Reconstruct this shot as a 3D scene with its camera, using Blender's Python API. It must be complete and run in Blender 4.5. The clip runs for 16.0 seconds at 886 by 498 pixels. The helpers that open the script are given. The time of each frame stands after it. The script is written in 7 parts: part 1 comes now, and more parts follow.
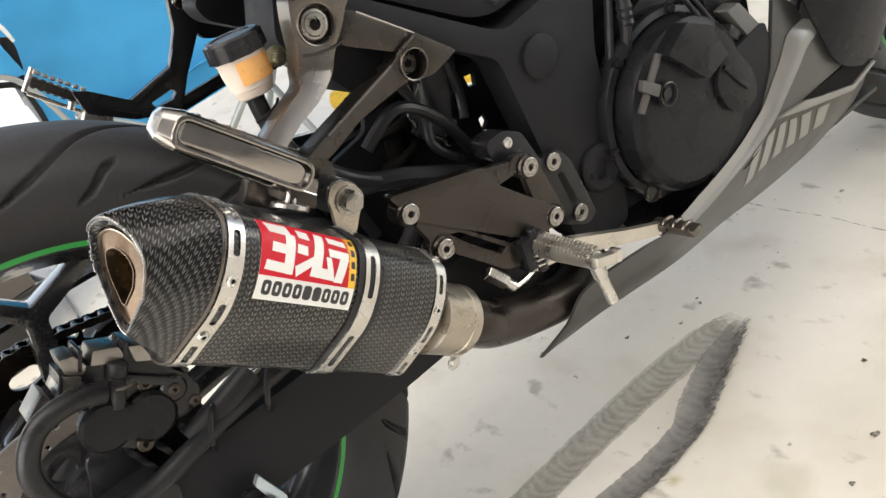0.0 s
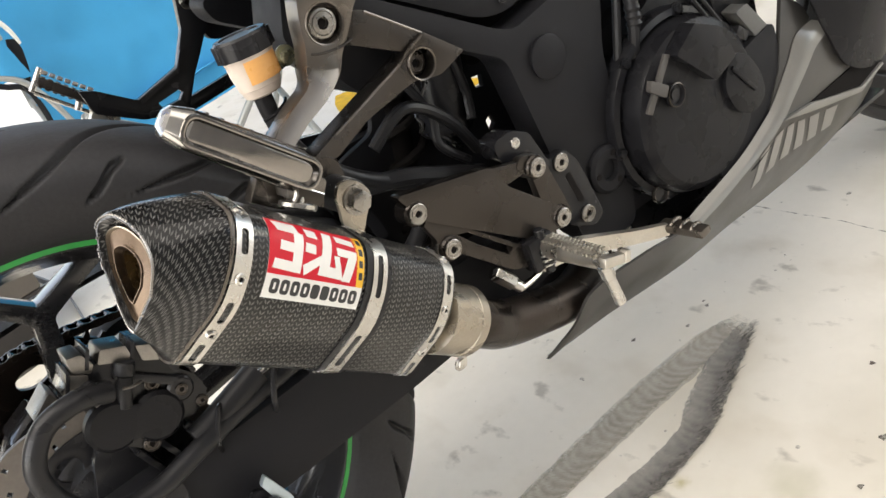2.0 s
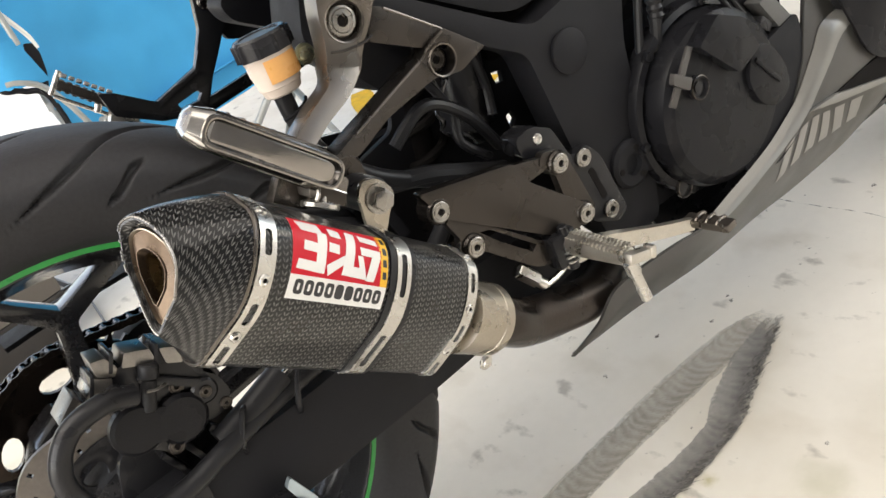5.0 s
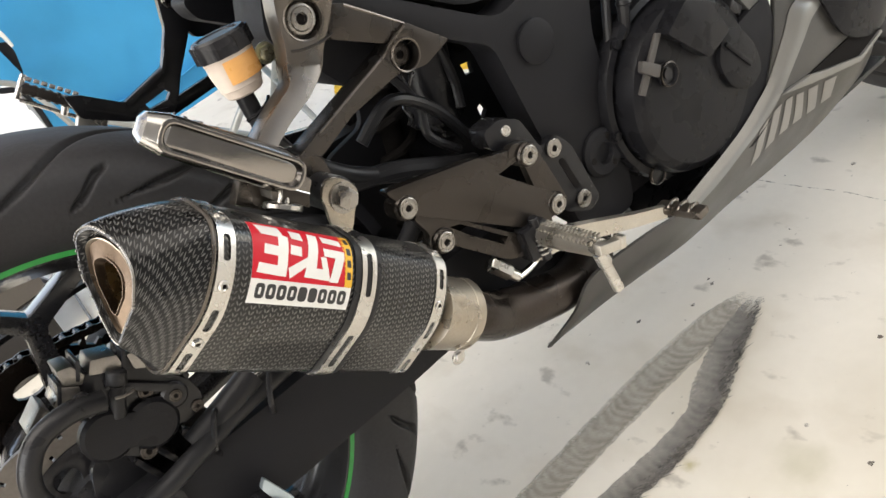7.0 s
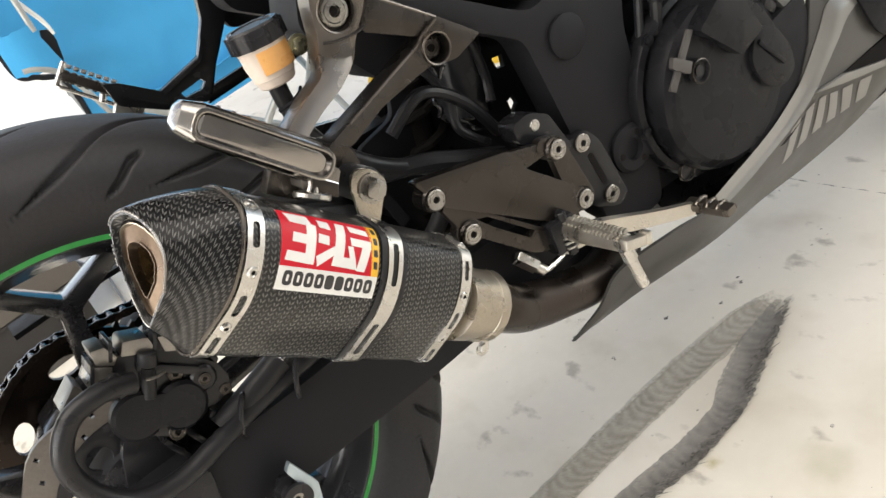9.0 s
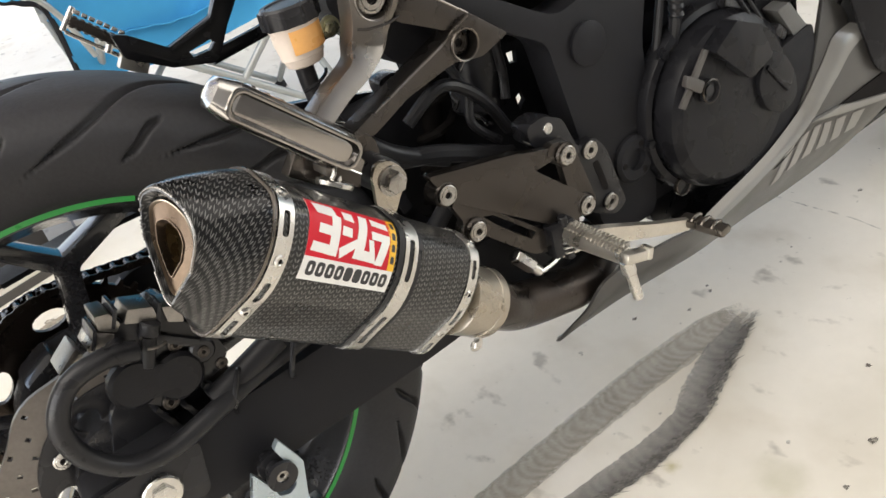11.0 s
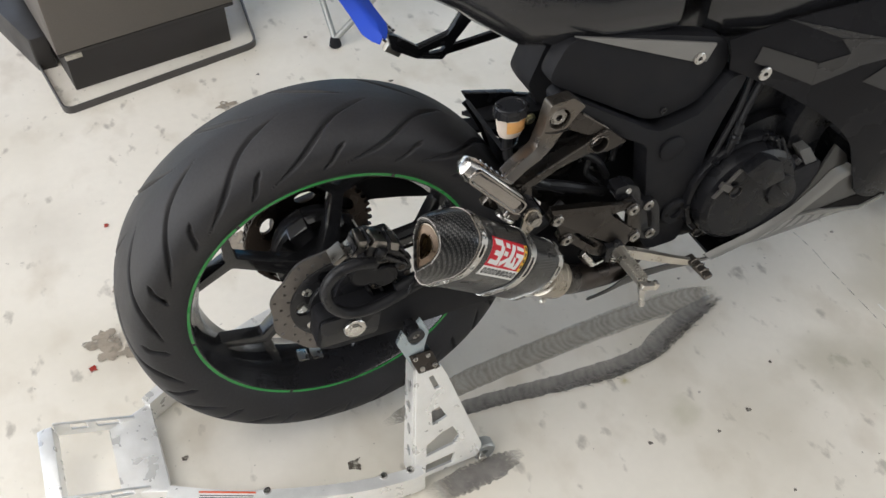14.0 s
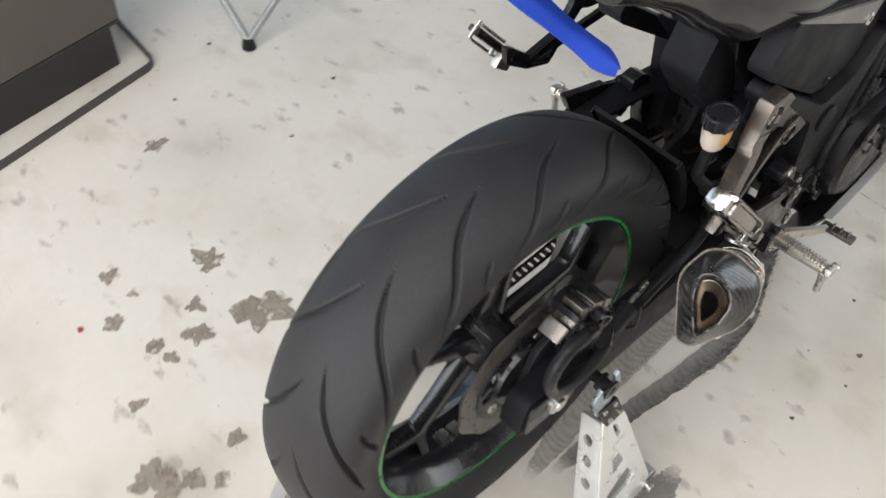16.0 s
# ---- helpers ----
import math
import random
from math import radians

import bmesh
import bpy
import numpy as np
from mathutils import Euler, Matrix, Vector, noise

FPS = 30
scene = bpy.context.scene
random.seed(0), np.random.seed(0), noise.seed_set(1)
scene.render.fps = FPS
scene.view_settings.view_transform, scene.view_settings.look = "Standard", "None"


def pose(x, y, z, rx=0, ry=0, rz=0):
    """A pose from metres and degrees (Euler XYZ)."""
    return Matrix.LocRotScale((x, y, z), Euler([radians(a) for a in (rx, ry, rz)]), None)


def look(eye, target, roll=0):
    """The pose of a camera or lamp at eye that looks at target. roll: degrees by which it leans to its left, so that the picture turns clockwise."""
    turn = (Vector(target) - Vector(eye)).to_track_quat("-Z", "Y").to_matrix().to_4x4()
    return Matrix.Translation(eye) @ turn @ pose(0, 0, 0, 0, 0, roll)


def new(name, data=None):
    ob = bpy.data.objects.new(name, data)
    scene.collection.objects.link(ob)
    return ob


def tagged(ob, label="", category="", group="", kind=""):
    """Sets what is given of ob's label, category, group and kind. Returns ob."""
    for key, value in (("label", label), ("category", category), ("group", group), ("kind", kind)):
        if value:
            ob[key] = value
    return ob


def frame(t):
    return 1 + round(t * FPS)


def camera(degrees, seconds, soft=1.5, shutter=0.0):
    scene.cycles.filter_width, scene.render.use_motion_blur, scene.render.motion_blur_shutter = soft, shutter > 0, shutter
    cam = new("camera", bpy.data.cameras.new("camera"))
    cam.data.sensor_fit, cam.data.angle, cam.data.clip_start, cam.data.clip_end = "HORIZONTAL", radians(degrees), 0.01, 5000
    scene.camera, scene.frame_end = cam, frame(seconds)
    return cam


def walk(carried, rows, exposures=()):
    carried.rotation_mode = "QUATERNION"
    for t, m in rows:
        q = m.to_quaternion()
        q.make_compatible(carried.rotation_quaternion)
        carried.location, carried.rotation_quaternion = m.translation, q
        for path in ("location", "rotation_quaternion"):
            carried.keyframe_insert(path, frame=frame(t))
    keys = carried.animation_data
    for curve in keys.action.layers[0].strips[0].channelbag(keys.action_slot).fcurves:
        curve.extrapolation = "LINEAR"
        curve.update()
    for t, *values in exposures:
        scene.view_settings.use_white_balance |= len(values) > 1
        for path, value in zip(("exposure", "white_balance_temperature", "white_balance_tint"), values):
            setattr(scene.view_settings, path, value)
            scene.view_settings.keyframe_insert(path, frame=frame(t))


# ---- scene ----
cam = camera(51.93, 16.0, soft=1.5, shutter=0.3)
ROWS = [
    (0, -0.0063, -0.7908, 0.7984, 60.76, 19.05, -38.61),
    (0.5, -0.0038, -0.79, 0.7963, 60.93, 18.9, -38.67),
    (1, -0.0028, -0.7871, 0.7935, 60.84, 19.25, -38.17),
    (1.5, -0.0044, -0.7911, 0.7956, 61.07, 19.17, -38.42),
    (2, -0.0095, -0.788, 0.7953, 61.13, 19.07, -38.32),
    (2.5, -0.0153, -0.7891, 0.7982, 61.44, 19.14, -38),
    (3, -0.0204, -0.783, 0.7966, 61.7, 19.61, -37.21),
    (3.5, -0.0161, -0.7786, 0.795, 61.92, 19.43, -37.55),
    (6, -0.0024, -0.778, 0.7928, 60.51, 20.81, -38.35),
    (6.5, 0.0085, -0.7825, 0.792, 60.24, 21.03, -38.93),
    (7, 0.0125, -0.7866, 0.793, 59.76, 21.43, -38.87),
    (7.5, 0.0149, -0.7891, 0.7936, 60.35, 21.39, -38.77),
    (8, 0.0218, -0.8008, 0.7952, 61.11, 21.24, -38.2),
    (8.5, 0.0135, -0.7995, 0.7947, 60.58, 21.45, -36.66),
    (9, 0.012, -0.796, 0.7946, 60.22, 21.37, -36.36),
    (11.5, -0.0491, -0.7628, 0.8525, 59.14, 7.83, -35.81),
    (12, -0.0386, -0.681, 0.9318, 52.3, 2.91, -36.71),
    (12.5, -0.0519, -0.6899, 1.195, 39.79, 2.46, -40.08),
    (13, -0.1073, -0.8092, 1.3459, 38.58, 1.48, -37.07),
    (13.5, -0.1756, -0.9307, 1.3825, 40.94, 1.76, -26.56),
    (14, -0.2179, -0.9718, 1.4, 44.15, 0.18, -23.51),
    (14.5, -0.3033, -0.9436, 1.3917, 43.32, -2.36, -25.25),
    (15, -0.4296, -0.8602, 1.3823, 42.62, -1.61, -28.78),
    (15.5, -0.5026, -0.7125, 1.3538, 41.92, -2.68, -30.42),
    (16, -0.5336, -0.4447, 1.3392, 40.33, -2.07, -43.1),
]
EXPOSURES = [(0, 1.55, 6950, 11), (9.2, 1.55, 6950, 11), (11.5, 1.34, 6900, 11), (12.0, 1.22, 6900, 11), (13.0, 1.19, 6650, 10), (13.5, 0.95, 6600, 10), (14.0, 0.8, 6500, 10), (14.5, 0.84, 6500, 10), (15.0, 0.82, 6500, 10), (15.5, 0.72, 6500, 10), (16.0, 0.87, 6500, 10)]
PATH = [(t, pose(*p)) for t, *p in ROWS]
PATH += [(9.2, look((0.006, -0.790, 0.795), (0.739, 0.816, -0.145), -24.0)), (11.3, look((-0.028, -0.763, 0.847), (0.813, 0.733, -0.181), -13.2))]
walk(cam, sorted(PATH, key=lambda row: row[0]), EXPOSURES)

# ---- light ----
world = bpy.data.worlds.new("sky")
scene.world = world
world.use_nodes = True
wn = world.node_tree
sky = wn.nodes.new("ShaderNodeTexSky")
sky.sky_type, sky.sun_disc = "NISHITA", False
sky.sun_elevation, sky.sun_rotation = radians(48), radians(-60)
wn.links.new(sky.outputs[0], wn.nodes["Background"].inputs[0])
wn.nodes["Background"].inputs[1].default_value = 0.12


def lamp(name, eye, target, energy, sx, sy, colour):
    data = bpy.data.lights.new(name, "AREA")
    data.shape, data.size, data.size_y, data.energy, data.color = "RECTANGLE", sx, sy, energy, colour
    ob = new(name, data)
    ob.matrix_world = look(eye, target)
    return ob


sun_data = bpy.data.lights.new("sun", "SUN")
sun_data.energy, sun_data.angle, sun_data.color = 1.0, radians(12), (1.0, 0.96, 0.9)
sun = new("sun", sun_data)
sun.matrix_world = look((-4, 2.4, 5.2), (0, 0, 0))
# unseen area lamps added on three sides, in place of daylight
lamp("side_fill_west", (-3.9, -0.2, 1.55), (0.4, 0.1, 0.3), 82, 5.4, 2.6, (1.0, 0.975, 0.925))
lamp("side_fill_north", (0.6, 4.9, 1.55), (0.4, 0.0, 0.2), 17, 6.4, 2.6, (1.0, 0.975, 0.925))
lamp("side_fill_east", (4.7, -2.3, 1.45), (0.4, -0.1, 0.2), 36, 3.6, 2.5, (1.0, 0.97, 0.915))
# unseen lamps added overhead for top light; no roof panel is built
lamp("overhead_fill", (1.0, -1.05, 2.95), (0.55, -0.1, 0.0), 20, 3.8, 2.8, (1.0, 0.975, 0.93))
lamp("overhead_fill", (-0.8, 0.0, 2.95), (-0.4, 0.1, 0.0), 55, 2.8, 3.4, (1.0, 0.975, 0.93))


# ---- materials ----
def mat(name, colour, rough=0.5, metal=0.0, var=0.2, scale=40.0, fine=400.0, bump=0.1, coat=0.0, spec=0.5, rvar=0.12):
    """A surface with two scales of tone and gloss variation and a fine relief."""
    m = bpy.data.materials.new(name)
    m.use_nodes = True
    nt = m.node_tree
    b = nt.nodes["Principled BSDF"]
    co = nt.nodes.new("ShaderNodeTexCoord")
    n1, n2 = nt.nodes.new("ShaderNodeTexNoise"), nt.nodes.new("ShaderNodeTexNoise")
    for n, s, d in ((n1, scale, 5.0), (n2, fine, 3.0)):
        n.inputs["Scale"].default_value, n.inputs["Detail"].default_value = s, d
        nt.links.new(co.outputs["Object"], n.inputs["Vector"])
    add = nt.nodes.new("ShaderNodeMath")
    add.operation = "MULTIPLY_ADD"
    nt.links.new(n2.outputs["Fac"], add.inputs[0])
    add.inputs[1].default_value = 0.45
    nt.links.new(n1.outputs["Fac"], add.inputs[2])
    rng = nt.nodes.new("ShaderNodeMapRange")
    rng.inputs["From Min"].default_value, rng.inputs["From Max"].default_value = 0.35, 1.1
    rng.inputs["To Min"].default_value, rng.inputs["To Max"].default_value = 1 - var, 1 + var
    nt.links.new(add.outputs[0], rng.inputs["Value"])
    mul = nt.nodes.new("ShaderNodeVectorMath")
    mul.operation = "SCALE"
    mul.inputs[0].default_value = colour
    nt.links.new(rng.outputs[0], mul.inputs["Scale"])
    nt.links.new(mul.outputs[0], b.inputs["Base Color"])
    rr = nt.nodes.new("ShaderNodeMapRange")
    rr.inputs["From Min"].default_value, rr.inputs["From Max"].default_value = 0.3, 0.7
    rr.inputs["To Min"].default_value, rr.inputs["To Max"].default_value = max(0.03, rough - rvar), min(1, rough + rvar)
    nt.links.new(n1.outputs["Fac"], rr.inputs["Value"])
    nt.links.new(rr.outputs[0], b.inputs["Roughness"])
    b.inputs["Metallic"].default_value = metal
    b.inputs["Specular IOR Level"].default_value = spec
    b.inputs["Coat Weight"].default_value = coat
    b.inputs["Coat Roughness"].default_value = 0.06
    if bump:
        bp = nt.nodes.new("ShaderNodeBump")
        bp.inputs["Strength"].default_value, bp.inputs["Distance"].default_value = bump, 0.001
        nt.links.new(n2.outputs["Fac"], bp.inputs["Height"])
        nt.links.new(bp.outputs[0], b.inputs["Normal"])
    return m


RUBBER = mat("tyre_rubber", (0.023, 0.0225, 0.0245), 0.52, var=0.45, scale=9, fine=260, bump=0.25, spec=0.3)
BLACK = mat("black_paint", (0.0145, 0.0145, 0.0165), 0.24, var=0.3, scale=18, fine=500, bump=0.04, spec=0.28)
GLOSS = mat("gloss_black_paint", (0.016, 0.016, 0.018), 0.2, var=0.25, scale=12, fine=300, bump=0.015, coat=0.35, rvar=0.05, spec=0.4)
MATTE = mat("matte_black_plastic", (0.0122, 0.0123, 0.0145), 0.56, var=0.25, scale=25, fine=900, bump=0.25, spec=0.16)
ENGINE = mat("black_engine_casting", (0.0105, 0.0106, 0.0125), 0.3, var=0.3, scale=30, fine=800, bump=0.2, spec=0.16)
CAST = mat("grey_cast_alloy", (0.145, 0.128, 0.113), 0.27, 0.9, var=0.16, scale=22, fine=900, bump=0.15)
DARKCAST = mat("dark_grey_alloy", (0.054, 0.0475, 0.043), 0.27, 0.85, var=0.16, scale=22, fine=900, bump=0.15)
STEEL = mat("bright_steel", (0.55, 0.535, 0.51), 0.27, 1.0, var=0.18, scale=60, fine=500, bump=0.08)
ALLOY = mat("polished_alloy", (0.6, 0.58, 0.555), 0.22, 1.0, var=0.12, scale=45, fine=600, bump=0.06, rvar=0.08)
STAND = mat("brushed_aluminium", (0.8, 0.8, 0.79), 0.34, 0.6, var=0.12, scale=35, fine=500, bump=0.1)
ZINC = mat("blue_zinc_steel", (0.4, 0.47, 0.52), 0.36, 0.85, var=0.15, scale=40, fine=500, bump=0.1)
DISC = mat("worn_disc_steel", (0.155, 0.142, 0.132), 0.42, 0.8, var=0.3, scale=30, fine=300, bump=0.15)
TITAN = mat("bare_pipe_steel", (0.38, 0.34, 0.285), 0.3, 0.95, var=0.2, scale=30, fine=500, bump=0.08)
BURNT = mat("heat_darkened_steel", (0.036, 0.027, 0.022), 0.27, 0.8, var=0.5, scale=16, fine=300, bump=0.1)
BRONZE = mat("sooty_sleeve_steel", (0.11, 0.08, 0.058), 0.36, 0.9, var=0.4, scale=40, fine=300, bump=0.1)
SLEEVE = mat("straw_tempered_steel", (0.32, 0.235, 0.13), 0.28, 0.95, var=0.35, scale=50, fine=300, bump=0.1)
# soot in the outlet bore; elsewhere black for recess shade and dark fillers
SOOT_SHADE = mat("soot_and_shade_black", (0.013, 0.0118, 0.0115), 0.8, var=0.3, scale=60, fine=400, bump=0.2, spec=0.05)
LETTER = mat("mid_grey_paint", (0.07, 0.067, 0.063), 0.45, 0.1, var=0.2, scale=15, fine=900, bump=0.03)
PLATED = mat("dull_plated_steel", (0.25, 0.235, 0.22), 0.36, 1.0, var=0.3, scale=50, fine=600, bump=0.1)
WORN = mat("worn_footrest_alloy", (0.52, 0.49, 0.44), 0.34, 0.9, var=0.2, scale=50, fine=600, bump=0.15)
SENSOR = mat("grey_sensor_plastic", (0.09, 0.09, 0.088), 0.45, var=0.2)
GREEN = mat("green_rim_tape", (0.02, 0.26, 0.05), 0.35, var=0.12, scale=40, fine=400, bump=0.03)
RED = mat("red_sticker", (0.52, 0.008, 0.022), 0.4, var=0.08, scale=40, fine=400, bump=0.02, spec=0.25)
WHITE = mat("white_sticker", (0.72, 0.71, 0.69), 0.35, var=0.05, scale=40, fine=400, bump=0.02, coat=0.3)
YELLOW = mat("yellow_print", (0.75, 0.42, 0.02), 0.4, var=0.1, scale=40, fine=400, bump=0.02)
INK = mat("black_print", (0.02, 0.02, 0.022), 0.45, var=0.1, scale=40, fine=400, bump=0.02)
GREY = mat("dark_metallic_grey_paint", (0.032, 0.0307, 0.0295), 0.36, 0.1, var=0.16, scale=15, fine=900, bump=0.03, coat=0.12, rvar=0.06)
LIP = mat("silver_grey_paint", (0.2, 0.195, 0.183), 0.34, 0.35, var=0.16, scale=15, fine=900, bump=0.03, coat=0.3, rvar=0.06)
LETTERBAR = mat("pale_grey_print", (0.27, 0.262, 0.25), 0.4, var=0.1, scale=20, fine=500, bump=0.02)
SILVERPRINT = mat("silver_print", (0.2, 0.193, 0.185), 0.4, 0.2, var=0.1, scale=20, fine=500, bump=0.03)
CUP = mat("milky_plastic", (0.60, 0.51, 0.44), 0.35, var=0.06, scale=40, fine=300, bump=0.03)
FLUID = mat("amber_fluid", (0.72, 0.37, 0.12), 0.3, var=0.1, scale=60, fine=300, bump=0.02)
HOSE = mat("rubber_hose", (0.016, 0.016, 0.0178), 0.36, var=0.2, scale=40, fine=500, bump=0.1, spec=0.22)
CLOTH = mat("blue_chair_cloth", (0.045, 0.29, 0.55), 0.8, var=0.14, scale=7, fine=700, bump=0.35, spec=0.2)
STRAP = mat("blue_webbing", (0.014, 0.055, 0.42), 0.65, var=0.15, scale=30, fine=900, bump=0.4, spec=0.3)
TUBEGREY = mat("grey_steel_tube", (0.33, 0.34, 0.33), 0.4, 0.4, var=0.15, scale=30, fine=300, bump=0.05)
PIPING = mat("white_piping", (0.75, 0.74, 0.71), 0.6, var=0.08, scale=40, fine=400, bump=0.1)
BOXTAN = mat("grey_brown_panel", (0.1, 0.087, 0.076), 0.55, var=0.16, scale=6, fine=250, bump=0.1)
BOXDARK = mat("dark_painted_panel", (0.024, 0.021, 0.02), 0.5, var=0.25, scale=8, fine=250, bump=0.1)
FRAMEGREY = mat("dark_tube_paint", (0.06, 0.055, 0.052), 0.45, var=0.25, scale=20, fine=300, bump=0.1)
BOLT = mat("dull_bolt_steel", (0.3, 0.285, 0.265), 0.26, 1.0, var=0.2, scale=80, fine=500, bump=0.06)
DIMWALL = mat("grey_wall_paint", (0.16, 0.16, 0.165), 0.85, var=0.1, scale=2, fine=120, bump=0.1, spec=0.2)
ROOFGREY = mat("grey_roof_sheet", (0.3, 0.3, 0.305), 0.7, var=0.12, scale=2, fine=120, bump=0.1, spec=0.2)
WALLPAINT = mat("white_wall_paint", (0.72, 0.71, 0.68), 0.8, var=0.06, scale=2, fine=120, bump=0.1, spec=0.2)


def weave(name):
    """Carbon cloth under clear lacquer: rows of short light ticks, staggered row by row."""
    m = mat(name, (0.012, 0.012, 0.013), 0.3, 0.0, var=0.2, bump=0.0, coat=0.55, spec=0.14, rvar=0.05)
    nt = m.node_tree
    b = nt.nodes["Principled BSDF"]

    def math_node(op, a, c=None, d=None):
        n = nt.nodes.new("ShaderNodeMath")
        n.operation = op
        for i, v in enumerate((a, c, d)):
            if v is None:
                continue
            if isinstance(v, (int, float)):
                n.inputs[i].default_value = v
            else:
                nt.links.new(v, n.inputs[i])
        return n.outputs[0]

    uv = nt.nodes.new("ShaderNodeUVMap")
    sep = nt.nodes.new("ShaderNodeSeparateXYZ")
    nt.links.new(uv.outputs[0], sep.inputs[0])
    wave = math_node("MULTIPLY", math_node("SINE", math_node("MULTIPLY", sep.outputs[1], 30.0)), 0.0022)
    col = math_node("MULTIPLY", math_node("ADD", sep.outputs[0], wave), 1 / 0.0060)
    colf = math_node("FRACT", col)
    side = math_node("ABSOLUTE", math_node("MULTIPLY_ADD", colf, 2.0, -1.0))
    row = math_node("ADD", math_node("MULTIPLY", sep.outputs[1], 1 / 0.0042), math_node("MULTIPLY_ADD", side, 0.75, math_node("MULTIPLY", math_node("FLOOR", col), 0.37)))
    rowf = math_node("FRACT", row)
    across = math_node("SUBTRACT", 1.0, math_node("POWER", math_node("ABSOLUTE", math_node("MULTIPLY_ADD", rowf, 2.0, -1.0)), 1.7))
    lane = math_node("ABSOLUTE", math_node("MULTIPLY_ADD", side, 2.0, -0.86))
    along = math_node("SUBTRACT", 1.0, math_node("POWER", lane, 3.0))
    tick = math_node("MULTIPLY", across, along)
    ramp = nt.nodes.new("ShaderNodeMapRange")
    ramp.interpolation_type = "SMOOTHSTEP"
    nt.links.new(tick, ramp.inputs["Value"])
    ramp.inputs["From Min"].default_value, ramp.inputs["From Max"].default_value = 0.62, 0.86
    mix = nt.nodes.new("ShaderNodeMix")
    mix.data_type = "RGBA"
    # sheen bands painted into the tick colour as a brightness wave
    sheen = math_node("MULTIPLY_ADD", math_node("SINE", math_node("MULTIPLY_ADD", sep.outputs[0], 480.0, math_node("MULTIPLY", sep.outputs[1], 60.0))), 0.2, 0.8)
    nt.links.new(math_node("MULTIPLY", ramp.outputs[0], sheen), mix.inputs["Factor"])
    mix.inputs["A"].default_value, mix.inputs["B"].default_value = (0.0035, 0.0035, 0.004, 1), (0.105, 0.103, 0.1, 1)
    nt.links.new(mix.outputs["Result"], b.inputs["Base Color"])
    bp = nt.nodes.new("ShaderNodeBump")
    bp.inputs["Strength"].default_value, bp.inputs["Distance"].default_value = 0.25, 0.0005
    nt.links.new(tick, bp.inputs["Height"])
    nt.links.new(bp.outputs[0], b.inputs["Normal"])
    return m


GLINT_PLASTIC = mat("shiny_black_plastic", (0.03, 0.03, 0.032), 0.12, var=0.3, scale=90, fine=260, bump=0.6, coat=0.6)
FAIRING = mat("black_fairing_paint", (0.012, 0.012, 0.0138), 0.26, var=0.25, scale=12, fine=300, bump=0.015, spec=0.09, rvar=0.05)
PATCH = mat("dark_grey_graphic", (0.035, 0.034, 0.034), 0.34, var=0.12, scale=15, fine=900, bump=0.02, spec=0.35)
CARBON = weave("carbon_weave")


